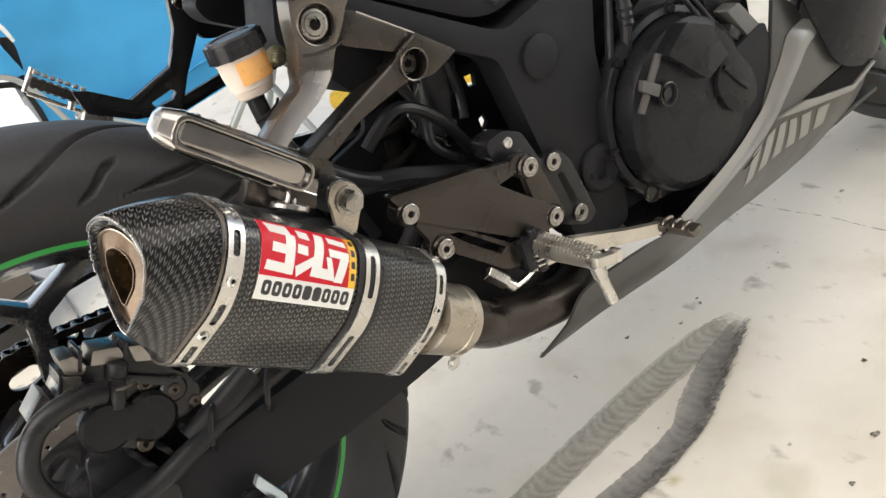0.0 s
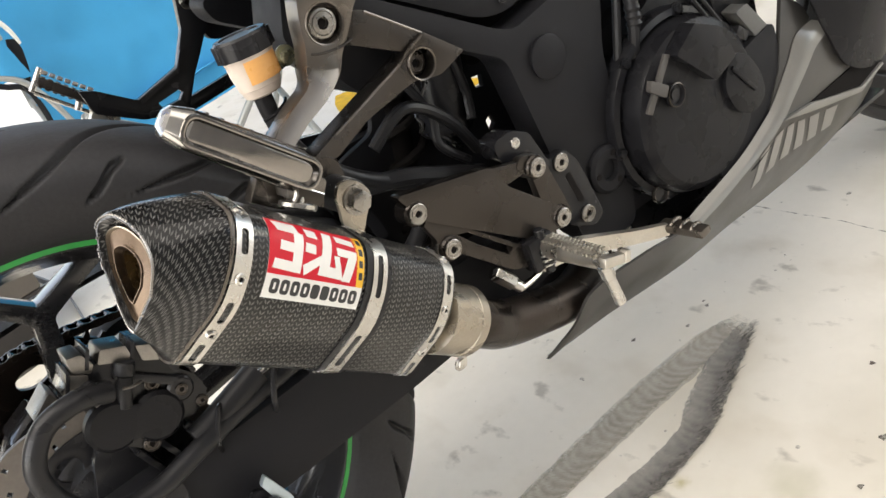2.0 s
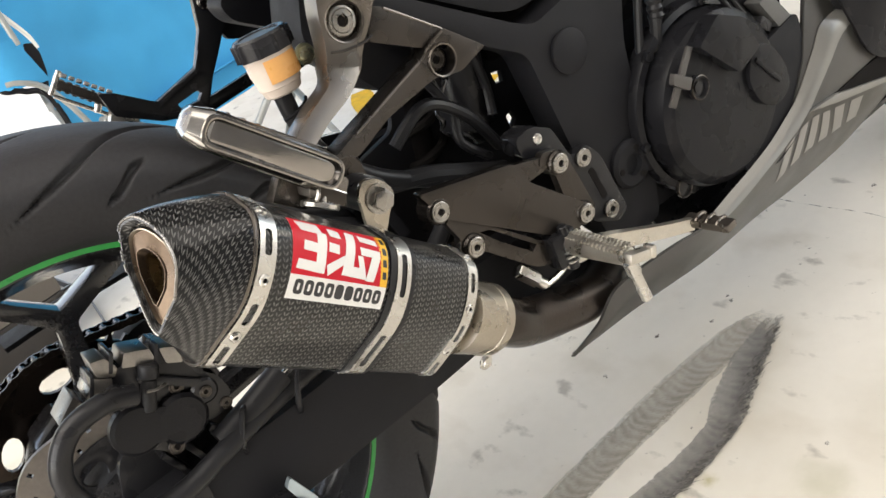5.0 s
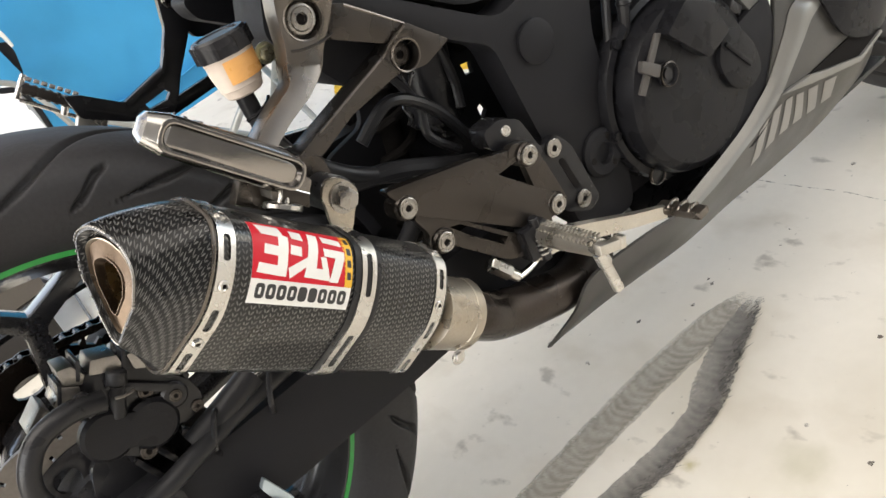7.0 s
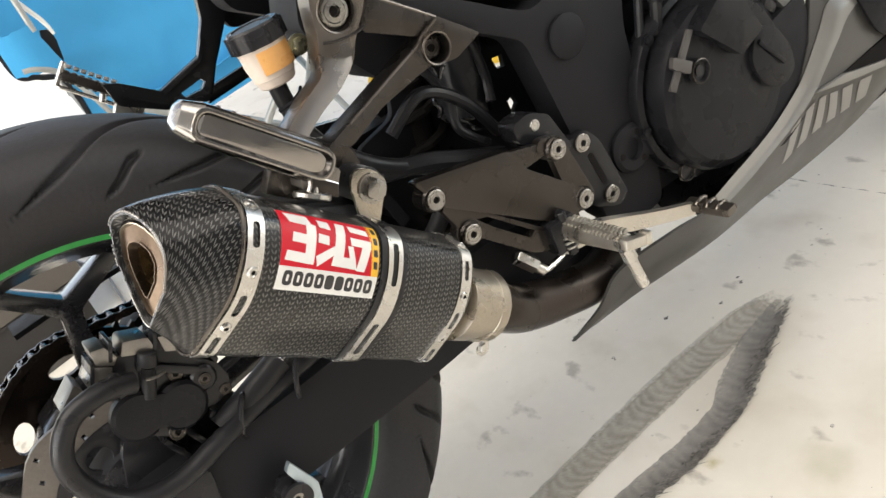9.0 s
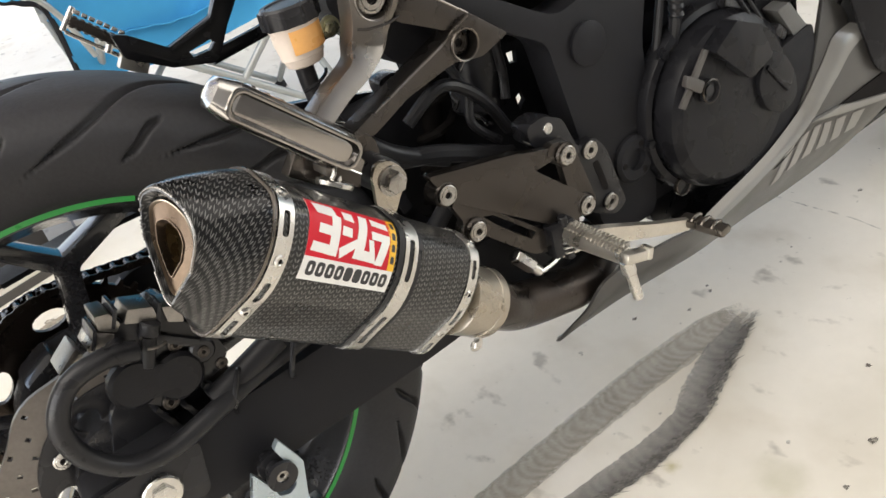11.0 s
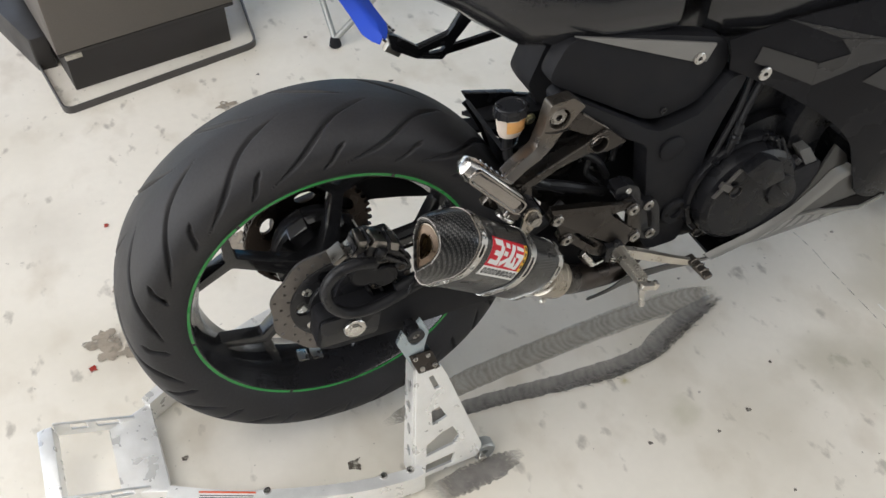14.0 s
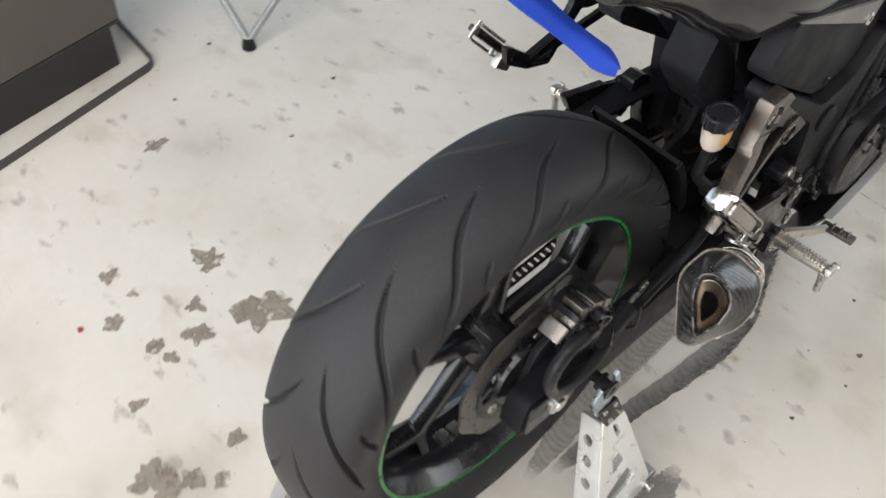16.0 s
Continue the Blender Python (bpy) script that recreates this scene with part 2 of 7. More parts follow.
def stained_floor(name):
    """Pale worn floor paint with soft grime, scuffs, bare specks and some dimness painted in."""
    m = mat(name, (0.74, 0.70, 0.63), 0.5, var=0.06, scale=1.3, fine=55, bump=0.06, spec=0.35, rvar=0.12)
    nt = m.node_tree
    b = nt.nodes["Principled BSDF"]
    src = b.inputs["Base Color"].links[0].from_socket
    co = nt.nodes.new("ShaderNodeTexCoord")
    last = src
    for scale, lo, hi, colour, amount, stretch in ((1.1, 0.45, 0.7, (0.54, 0.495, 0.41, 1), 0.5, (1, 1, 1)), (2.4, 0.5, 0.75, (0.52, 0.475, 0.385, 1), 0.6, (1, 1, 1)), (9.0, 0.54, 0.70, (0.54, 0.485, 0.40, 1), 0.55, (1, 0.7, 1)), (24.0, 0.62, 0.71, (0.3, 0.27, 0.23, 1), 0.65, (1.0, 0.6, 1)),
                                                   (75.0, 0.70, 0.76, (0.16, 0.14, 0.12, 1), 0.7, (1, 1, 1))):
        mp = nt.nodes.new("ShaderNodeMapping")
        mp.inputs["Scale"].default_value = stretch
        nt.links.new(co.outputs["Object"], mp.inputs["Vector"])
        n = nt.nodes.new("ShaderNodeTexNoise")
        n.inputs["Scale"].default_value, n.inputs["Detail"].default_value = scale, 6.0
        nt.links.new(mp.outputs[0], n.inputs["Vector"])
        r = nt.nodes.new("ShaderNodeMapRange")
        r.inputs["From Min"].default_value, r.inputs["From Max"].default_value, r.inputs["To Max"].default_value = lo, hi, amount
        nt.links.new(n.outputs["Fac"], r.inputs["Value"])
        mix = nt.nodes.new("ShaderNodeMix")
        mix.data_type = "RGBA"
        nt.links.new(r.outputs[0], mix.inputs["Factor"])
        nt.links.new(last, mix.inputs["A"])
        mix.inputs["B"].default_value = colour
        last = mix.outputs["Result"]
    # dirt patches; the front-right ones also paint in dimmer light on the floor
    for x, y, reach, amount, colour in ((0.88, -0.29, 0.15, 0.6, (0.36, 0.33, 0.25, 1)), (0.95, -0.33, 0.14, 0.55, (0.36, 0.33, 0.25, 1)), (1.34, -0.07, 0.16, 0.55, (0.34, 0.31, 0.23, 1)), (1.2, -0.13, 0.16, 0.5, (0.38, 0.35, 0.26, 1)), (1.07, -0.16, 0.14, 0.4, (0.38, 0.35, 0.27, 1)),
                                        (0.55, -0.28, 0.05, 0.4, (0.33, 0.32, 0.2, 1)), (0.495, -0.176, 0.016, 0.75, (0.36, 0.31, 0.13, 1)), (0.68, -0.36, 0.2, 0.5, (0.46, 0.42, 0.34, 1)), (-0.2, 0.05, 0.16, 0.35, (0.36, 0.33, 0.28, 1)), (-0.34, 0.27, 0.1, 0.4, (0.34, 0.29, 0.23, 1)), (-0.45, 0.7, 0.2, 0.35, (0.4, 0.36, 0.3, 1)), (0.1, 0.9, 0.2, 0.3, (0.4, 0.37, 0.32, 1))):
        d = nt.nodes.new("ShaderNodeVectorMath")
        d.operation = "DISTANCE"
        nt.links.new(co.outputs["Object"], d.inputs[0])
        d.inputs[1].default_value = (x, y, 0)
        n = nt.nodes.new("ShaderNodeTexNoise")
        n.inputs["Scale"].default_value, n.inputs["Detail"].default_value = 0.9 / reach, 5.0
        nt.links.new(co.outputs["Object"], n.inputs["Vector"])
        wob = nt.nodes.new("ShaderNodeMath")
        wob.operation = "MULTIPLY_ADD"
        nt.links.new(n.outputs["Fac"], wob.inputs[0])
        wob.inputs[1].default_value = reach * 1.6
        nt.links.new(d.outputs["Value"], wob.inputs[2])
        r = nt.nodes.new("ShaderNodeMapRange")
        r.interpolation_type = "SMOOTHSTEP"
        r.inputs["From Min"].default_value, r.inputs["From Max"].default_value = reach * 1.75, reach * 0.7
        r.inputs["To Max"].default_value = amount
        nt.links.new(wob.outputs[0], r.inputs["Value"])
        mix = nt.nodes.new("ShaderNodeMix")
        mix.data_type = "RGBA"
        nt.links.new(r.outputs[0], mix.inputs["Factor"])
        nt.links.new(last, mix.inputs["A"])
        mix.inputs["B"].default_value = colour
        last = mix.outputs["Result"]
    nt.links.new(last, b.inputs["Base Color"])
    return m


FLOOR = stained_floor("worn_floor_paint")


def smear(name, colour, lo, hi, scale):
    """A dry mark on the floor, broken up by the grain under it."""
    m = mat(name, colour, 0.8, var=0.3, scale=30, fine=300, bump=0.0, spec=0.2)
    nt = m.node_tree
    co, n, r = nt.nodes.new("ShaderNodeTexCoord"), nt.nodes.new("ShaderNodeTexNoise"), nt.nodes.new("ShaderNodeMapRange")
    n.inputs["Scale"].default_value, n.inputs["Detail"].default_value = scale, 7.0
    r.inputs["From Min"].default_value, r.inputs["From Max"].default_value = lo, hi
    nt.links.new(co.outputs["Object"], n.inputs["Vector"])
    nt.links.new(n.outputs["Fac"], r.inputs["Value"])
    nt.links.new(r.outputs[0], nt.nodes["Principled BSDF"].inputs["Alpha"])
    return m


def brushed(name, pale, dark, arcs, streak, ragged, lean, length):
    """A mark left by a brush or tyre: crescents or slanting hairs along the ribbon, thin at its sides."""
    m = smear(name, dark, 0.0, 1.0, 60)
    nt = m.node_tree
    b = nt.nodes["Principled BSDF"]

    def calc(op, *values):
        n = nt.nodes.new("ShaderNodeMath")
        n.operation = op
        for i, v in enumerate(values):
            if isinstance(v, (int, float)):
                n.inputs[i].default_value = v
            else:
                nt.links.new(v, n.inputs[i])
        return n.outputs[0]

    def grain(vector, scale, detail):
        n = nt.nodes.new("ShaderNodeTexNoise")
        n.inputs["Scale"].default_value, n.inputs["Detail"].default_value = scale, detail
        nt.links.new(vector, n.inputs["Vector"])
        return n.outputs["Fac"]

    uv, sep = nt.nodes.new("ShaderNodeUVMap"), nt.nodes.new("ShaderNodeSeparateXYZ")
    nt.links.new(uv.outputs[0], sep.inputs[0])
    along, off = sep.outputs[0], sep.outputs[1]
    comb = nt.nodes.new("ShaderNodeCombineXYZ")
    nt.links.new(calc("MULTIPLY", calc("ADD", along, calc("MULTIPLY", off, streak)), 900.0), comb.inputs[0])
    nt.links.new(calc("MULTIPLY", calc("SUBTRACT", off, calc("MULTIPLY", along, 0.3)), 120.0), comb.inputs[1])
    hair = grain(comb.outputs[0], 1.0, 4.0)
    cloud = grain(uv.outputs[0], 38.0, 4.0)
    bow = calc("ADD", along, calc("MULTIPLY", calc("MULTIPLY", off, off), -22.0))
    wander = grain(uv.outputs[0], 14.0, 2.0)
    ring = calc("MULTIPLY", calc("SINE", calc("ADD", calc("MULTIPLY_ADD", cloud, 3.5, calc("MULTIPLY", wander, 22.0)), calc("MULTIPLY", bow, 6.2832 / 0.0145))), calc("MULTIPLY_ADD", cloud, 2.2, -0.25))
    tone = calc("ADD", calc("MULTIPLY_ADD", off, -lean, calc("MULTIPLY", ring, arcs)), calc("ADD", calc("MULTIPLY", hair, 1.1), calc("MULTIPLY", cloud, 0.7)))
    shade = nt.nodes.new("ShaderNodeMapRange")
    nt.links.new(tone, shade.inputs["Value"])
    shade.inputs["From Min"].default_value, shade.inputs["From Max"].default_value = 0.6, 1.25
    mix = nt.nodes.new("ShaderNodeMix")
    mix.data_type = "RGBA"
    nt.links.new(shade.outputs[0], mix.inputs["Factor"])
    mix.inputs["A"].default_value, mix.inputs["B"].default_value = (*pale, 1), (*dark, 1)
    nt.links.new(mix.outputs["Result"], b.inputs["Base Color"])
    rim = nt.nodes.new("ShaderNodeMapRange")
    rim.interpolation_type = "SMOOTHSTEP"
    nt.links.new(calc("ADD", calc("ABSOLUTE", off), calc("MULTIPLY", calc("SUBTRACT", 0.5, hair), ragged)), rim.inputs["Value"])
    rim.inputs["From Min"].default_value, rim.inputs["From Max"].default_value = 0.027, 0.016
    rim.inputs["To Min"].default_value, rim.inputs["To Max"].default_value = 0.35, 0.95
    ends = nt.nodes.new("ShaderNodeMapRange")
    ends.interpolation_type = "SMOOTHSTEP"
    nt.links.new(calc("ADD", calc("ABSOLUTE", calc("SUBTRACT", along, length / 2)), calc("MULTIPLY", calc("SUBTRACT", hair, 0.5), 0.12)), ends.inputs["Value"])
    ends.inputs["From Min"].default_value, ends.inputs["From Max"].default_value = length / 2 + 0.002, length / 2 - 0.06
    cover = calc("MULTIPLY", rim.outputs[0], calc("MINIMUM", calc("MULTIPLY_ADD", hair, 1.9, -0.05), 1.0))
    nt.links.new(calc("MULTIPLY", cover, ends.outputs[0]), b.inputs["Alpha"])
    return m


MARK_PALE = brushed("pale_swirled_mark", (0.50, 0.465, 0.405), (0.25, 0.23, 0.2), 0.14, 0.5, 0.016, 3.0, 0.745)
MARK_DARK = brushed("dark_brushed_mark", (0.29, 0.272, 0.25), (0.075, 0.07, 0.066), 0.07, 1.1, 0.03, 14.0, 0.715)
MARK_SHORT = brushed("short_brushed_mark", (0.3, 0.28, 0.26), (0.085, 0.08, 0.075), 0.0, 1.1, 0.03, 0.0, 0.2)
HAIRS = smear("dark_brush_hairs", (0.17, 0.158, 0.145), 0.3, 0.6, 90)
SPOT = smear("floor_stain", (0.29, 0.25, 0.203), 0.3, 0.55, 42)
SPOT_DARK = smear("dark_floor_speck", (0.1, 0.085, 0.07), 0.3, 0.6, 140)
RUST = smear("red_floor_speck", (0.3, 0.03, 0.02), 0.25, 0.5, 140)


# ---- shaping ----
XZ = Matrix(((1, 0, 0, 0), (0, 0, 1, 0), (0, 1, 0, 0), (0, 0, 0, 1)))  # plate drawn in x, z; its depth along y


def rounded(poly, r, n=4):
    """A closed outline with its corners rounded."""
    if r <= 0:
        return [Vector(p) for p in poly]
    out = []
    for i, p in enumerate(poly):
        a, p, c = Vector(poly[i - 1]), Vector(p), Vector(poly[(i + 1) % len(poly)])
        da, dc = a - p, c - p
        k = min(r, da.length * 0.45, dc.length * 0.45)
        s, e = p + da.normalized() * k, p + dc.normalized() * k
        for j in range(n + 1):
            t = j / n
            out.append(s * (1 - t) ** 2 + p * 2 * t * (1 - t) + e * t ** 2)
    return out


def oval(cx, cy, rx, ry=None, n=20, turn=0.0):
    ry = rx if ry is None else ry
    c, s = math.cos(turn), math.sin(turn)
    return [(cx + rx * math.cos(a) * c - ry * math.sin(a) * s, cy + rx * math.cos(a) * s + ry * math.sin(a) * c) for a in (2 * math.pi * i / n for i in range(n))]


def soften(bm, width, angle=35, segments=2):
    edges = [e for e in bm.edges if len(e.link_faces) == 2 and e.calc_face_angle(0) > radians(angle)]
    if edges and width > 0:
        bmesh.ops.bevel(bm, geom=edges, offset=width, segments=segments, profile=0.6, affect="EDGES", clamp_overlap=True)


def plate(outer, d0, d1, m=XZ, r=0.0, holes=(), edge=0.0):
    """A flat piece with an outline and holes, d0 to d1 deep."""
    bm = bmesh.new()
    edges = []
    for k, loop in enumerate((outer, *holes)):
        loop = rounded(loop, r) if k == 0 else [Vector(p) for p in loop]
        vs = [bm.verts.new((p[0], p[1], d0)) for p in loop]
        edges += [bm.edges.new((vs[i - 1], vs[i])) for i in range(len(vs))]
    bmesh.ops.triangle_fill(bm, use_beauty=True, use_dissolve=False, edges=edges)
    geo = bmesh.ops.extrude_face_region(bm, geom=bm.faces[:])["geom"]
    bmesh.ops.translate(bm, vec=(0, 0, d1 - d0), verts=[g for g in geo if isinstance(g, bmesh.types.BMVert)])
    bmesh.ops.recalc_face_normals(bm, faces=bm.faces)
    soften(bm, edge, 50)
    bm.transform(m)
    bmesh.ops.recalc_face_normals(bm, faces=bm.faces)
    return bm


def axis_matrix(p, way, up=(0, 0, 1)):
    """A frame at p whose z runs along way."""
    z = Vector(way).normalized()
    u = Vector(up) if abs(z.dot(Vector(up).normalized())) < 0.95 else Vector((1, 0, 0))
    x = u.cross(z).normalized()
    y = z.cross(x)
    return Matrix(((x.x, y.x, z.x, p[0]), (x.y, y.y, z.y, p[1]), (x.z, y.z, z.z, p[2]), (0, 0, 0, 1)))


def lathe(profile, p=(0, 0, 0), way=(0, 0, 1), n=32, closed=False):
    """Turned form: (radius, height) pairs swung round the axis through p."""
    bm = bmesh.new()
    rings = []
    for r, h in profile:
        rings.append([bm.verts.new((r * math.cos(2 * math.pi * i / n), r * math.sin(2 * math.pi * i / n), h)) for i in range(n)] if r > 1e-6 else [bm.verts.new((0, 0, h))])
    pairs = list(zip(rings, rings[1:])) + ([(rings[-1], rings[0])] if closed else [])
    for a, b in pairs:
        for i in range(n):
            j = (i + 1) % n
            if len(a) > 1 and len(b) > 1:
                bm.faces.new((a[i], a[j], b[j], b[i]))
            elif len(b) > 1:
                bm.faces.new((a[0], b[j], b[i]))
            elif len(a) > 1:
                bm.faces.new((a[i], a[j], b[0]))
    bm.transform(axis_matrix(p, way))
    bmesh.ops.recalc_face_normals(bm, faces=bm.faces)
    return bm


def rod(a, b, r, n=20, edge=0.15, r2=None):
    """A round bar from a to b with softened ends."""
    a, b = Vector(a), Vector(b)
    h, r2 = (b - a).length, r if r2 is None else r2
    e, e2 = min(r * edge, h * 0.4), min(r2 * edge, h * 0.4)
    return lathe([(0, 0), (r - e, 0), (r, e), (r2, h - e2), (r2 - e2, h), (0, h)], a, b - a, n)


def smooth_line(points, per=8):
    pts = [Vector(p) for p in points]
    out = []
    for i in range(len(pts) - 1):
        p0, p1, p2, p3 = pts[max(i - 1, 0)], pts[i], pts[i + 1], pts[min(i + 2, len(pts) - 1)]
        for k in range(per):
            t = k / per
            out.append(0.5 * ((2 * p1) + (p2 - p0) * t + (2 * p0 - 5 * p1 + 4 * p2 - p3) * t * t + (3 * p1 - p0 - 3 * p2 + p3) * t ** 3))
    return out + [pts[-1]]


def tube(points, r, n=12, per=8, section=None, closed_line=False):
    """A hose, pipe or bar swept along a smooth line; r is one radius or one for each point."""
    line = smooth_line(points, per) if per > 1 else [Vector(p) for p in points]
    radii = [r] * len(line) if isinstance(r, (int, float)) else list(np.interp(np.linspace(0, len(r) - 1, len(line)), range(len(r)), r))
    sec = section or [(math.cos(2 * math.pi * i / n), math.sin(2 * math.pi * i / n)) for i in range(n)]
    bm = bmesh.new()
    rings, x = [], None
    for i, p in enumerate(line):
        z = (line[min(i + 1, len(line) - 1)] - line[max(i - 1, 0)]).normalized()
        if x is None:
            x = Vector((0, 0, 1)).cross(z) if abs(z.z) < 0.9 else Vector((1, 0, 0)).cross(z)
        x = (x - z * x.dot(z)).normalized()
        y = z.cross(x)
        rings.append([bm.verts.new(p + (x * a + y * b) * radii[i]) for a, b in sec])
    k = len(sec)
    for a, b in zip(rings, rings[1:]):
        for i in range(k):
            bm.faces.new((a[i], a[(i + 1) % k], b[(i + 1) % k], b[i]))
    bm.faces.new(rings[0][::-1])
    bm.faces.new(rings[-1])
    bmesh.ops.recalc_face_normals(bm, faces=bm.faces)
    return bm


def loft(sections, cap=True, uv=False):
    """A skin over closed sections of equal length."""
    bm = bmesh.new()
    rings = [[bm.verts.new(p) for p in s] for s in sections]
    k = len(rings[0])
    lay = bm.loops.layers.uv.new("UVMap") if uv else None
    along = [0.0]
    for a, b in zip(sections, sections[1:]):
        along.append(along[-1] + sum((Vector(q) - Vector(p)).length for p, q in zip(a, b)) / k)
    around = [[0.0] for _ in sections]
    for s, acc in zip(sections, around):
        for i in range(k):
            acc.append(acc[-1] + (Vector(s[(i + 1) % k]) - Vector(s[i])).length)
    for j, (a, b) in enumerate(zip(rings, rings[1:])):
        for i in range(k):
            f = bm.faces.new((a[i], a[(i + 1) % k], b[(i + 1) % k], b[i]))
            if lay:
                for loop, (u, v) in zip(f.loops, ((along[j], around[j][i]), (along[j], around[j][i + 1]), (along[j + 1], around[j + 1][i + 1]), (along[j + 1], around[j + 1][i]))):
                    loop[lay].uv = (u, v)
    if cap:
        bm.faces.new(rings[0][::-1])
        bm.faces.new(rings[-1])
    bmesh.ops.recalc_face_normals(bm, faces=bm.faces)
    return bm


def box(x0, x1, y0, y1, z0, z1, edge=0.003):
    return plate([(x0, z0), (x1, z0), (x1, z1), (x0, z1)], y0, y1, edge=edge)


def block(p, size, way=(1, 0, 0), up=(0, 0, 1), edge=0.003):
    """A softened block centred at p, its length along way and its height towards up."""
    x = Vector(way).normalized()
    z = (Vector(up) - x * x.dot(Vector(up))).normalized()
    y = z.cross(x)
    a, b, c = (s / 2 for s in size)
    m = Matrix(((x.x, z.x, y.x, p[0]), (x.y, z.y, y.y, p[1]), (x.z, z.z, y.z, p[2]), (0, 0, 0, 1)))
    return plate([(-a, -c), (a, -c), (a, c), (-a, c)], -b, b, m, edge=edge)


def join(*bms):
    out = bms[0]
    for b in bms[1:]:
        me = bpy.data.meshes.new("tmp")
        b.to_mesh(me)
        out.from_mesh(me)
        b.free()
        bpy.data.meshes.remove(me)
    return out


def mirrored(bm):
    bm.transform(Matrix.Diagonal((1, -1, 1, 1)))
    bmesh.ops.reverse_faces(bm, faces=bm.faces)
    return bm


def part(name, bm, material, parent=None, label="", angle=32):
    """Links a bmesh as one mesh object under a thing or a part."""
    me = bpy.data.meshes.new(name)
    bm.to_mesh(me)
    bm.free()
    me.materials.append(material)
    me.shade_smooth()
    me.set_sharp_from_angle(angle=radians(angle))
    ob = new(name, me)
    if parent:
        ob.parent = parent
        ob.matrix_parent_inverse = parent.matrix_basis.inverted()
    if label:
        ob["label"] = label
    return ob


def thing(name, at, label, category, group="", kind=""):
    ob = new(name)
    ob.location = at
    ob.empty_display_size = 0.1
    bpy.context.view_layer.update()
    return tagged(ob, label, category, group, kind)


def bolt(name, p, way, r, material, parent, label="", head=0.5, socket=True):
    """A cap-head bolt with a flange and a hexagon socket, or a hexagon head."""
    h = r * head
    if socket:
        bm = lathe([(r * 1.3, 0), (r * 1.3, h * 0.5), (r * 1.2, h * 0.66), (r * 1.02, h * 0.7), (r * 0.96, h * 0.6), (r * 0.9, h * 0.72), (r * 0.5, h * 0.76), (r * 0.46, h * 0.66), (r * 0.46, h * 0.3), (0, h * 0.3)], p, way, 24)
        ob = part(name, bm, material, parent, label)
        # black hexagon stands in for the shade inside the socket
        part("socket", plate(oval(0, 0, r * 0.44, n=6), h * 0.3, h * 0.36, axis_matrix(p, way)), SOOT_SHADE, ob if parent is bike or parent is None else parent)
        return ob
    else:
        bm = join(lathe([(r * 1.35, 0), (r * 1.35, h * 0.3), (0, h * 0.3)], p, way, 20),
                  plate(oval(0, 0, r, n=6), h * 0.2, h * 1.3, axis_matrix(p, way), edge=r * 0.1))
    return part(name, bm, material, parent, label)


# ---- the garage ----
def setting(name, bm, material, label, category=""):
    return tagged(part(name, bm, material), label, category or name.split("_")[0], kind="structure")


setting("floor", box(-14, 16, -12, 14, -0.2, 0.0, 0), FLOOR, "pale worn painted concrete floor with smears and stains")
# unseen walls and roof, added to block light and darken reflections
setting("wall_south", box(-4.2, 2.6, -3.4, -3.2, 0, 3.0, 0), DIMWALL, "added unseen grey wall that shapes the light", "wall")
setting("wall_east", box(6.0, 6.2, 2.0, 5.2, 0, 3.0, 0), DIMWALL, "added unseen grey wall that shapes the light", "wall")
setting("ceiling", box(-4.2, 6.2, -3.4, 5.2, 3.003, 3.15, 0), ROOFGREY, "added unseen grey roof that keeps reflections dark")

# ---- motorcycle: wheels ----
AX = 0.3546
bike = thing("motorcycle", (0.7, 0, 0), "black sport motorcycle with carbon muffler on a rear stand", "motorcycle")


def part_from(name, verts, faces, material, parent, label="", angle=40):
    me = bpy.data.meshes.new(name)
    me.from_pydata(verts, [], faces)
    me.materials.append(material)
    me.shade_smooth()
    me.set_sharp_from_angle(angle=radians(angle))
    ob = new(name, me)
    ob.parent = parent
    ob.matrix_parent_inverse = parent.matrix_basis.inverted()
    if label:
        ob["label"] = label
    return ob


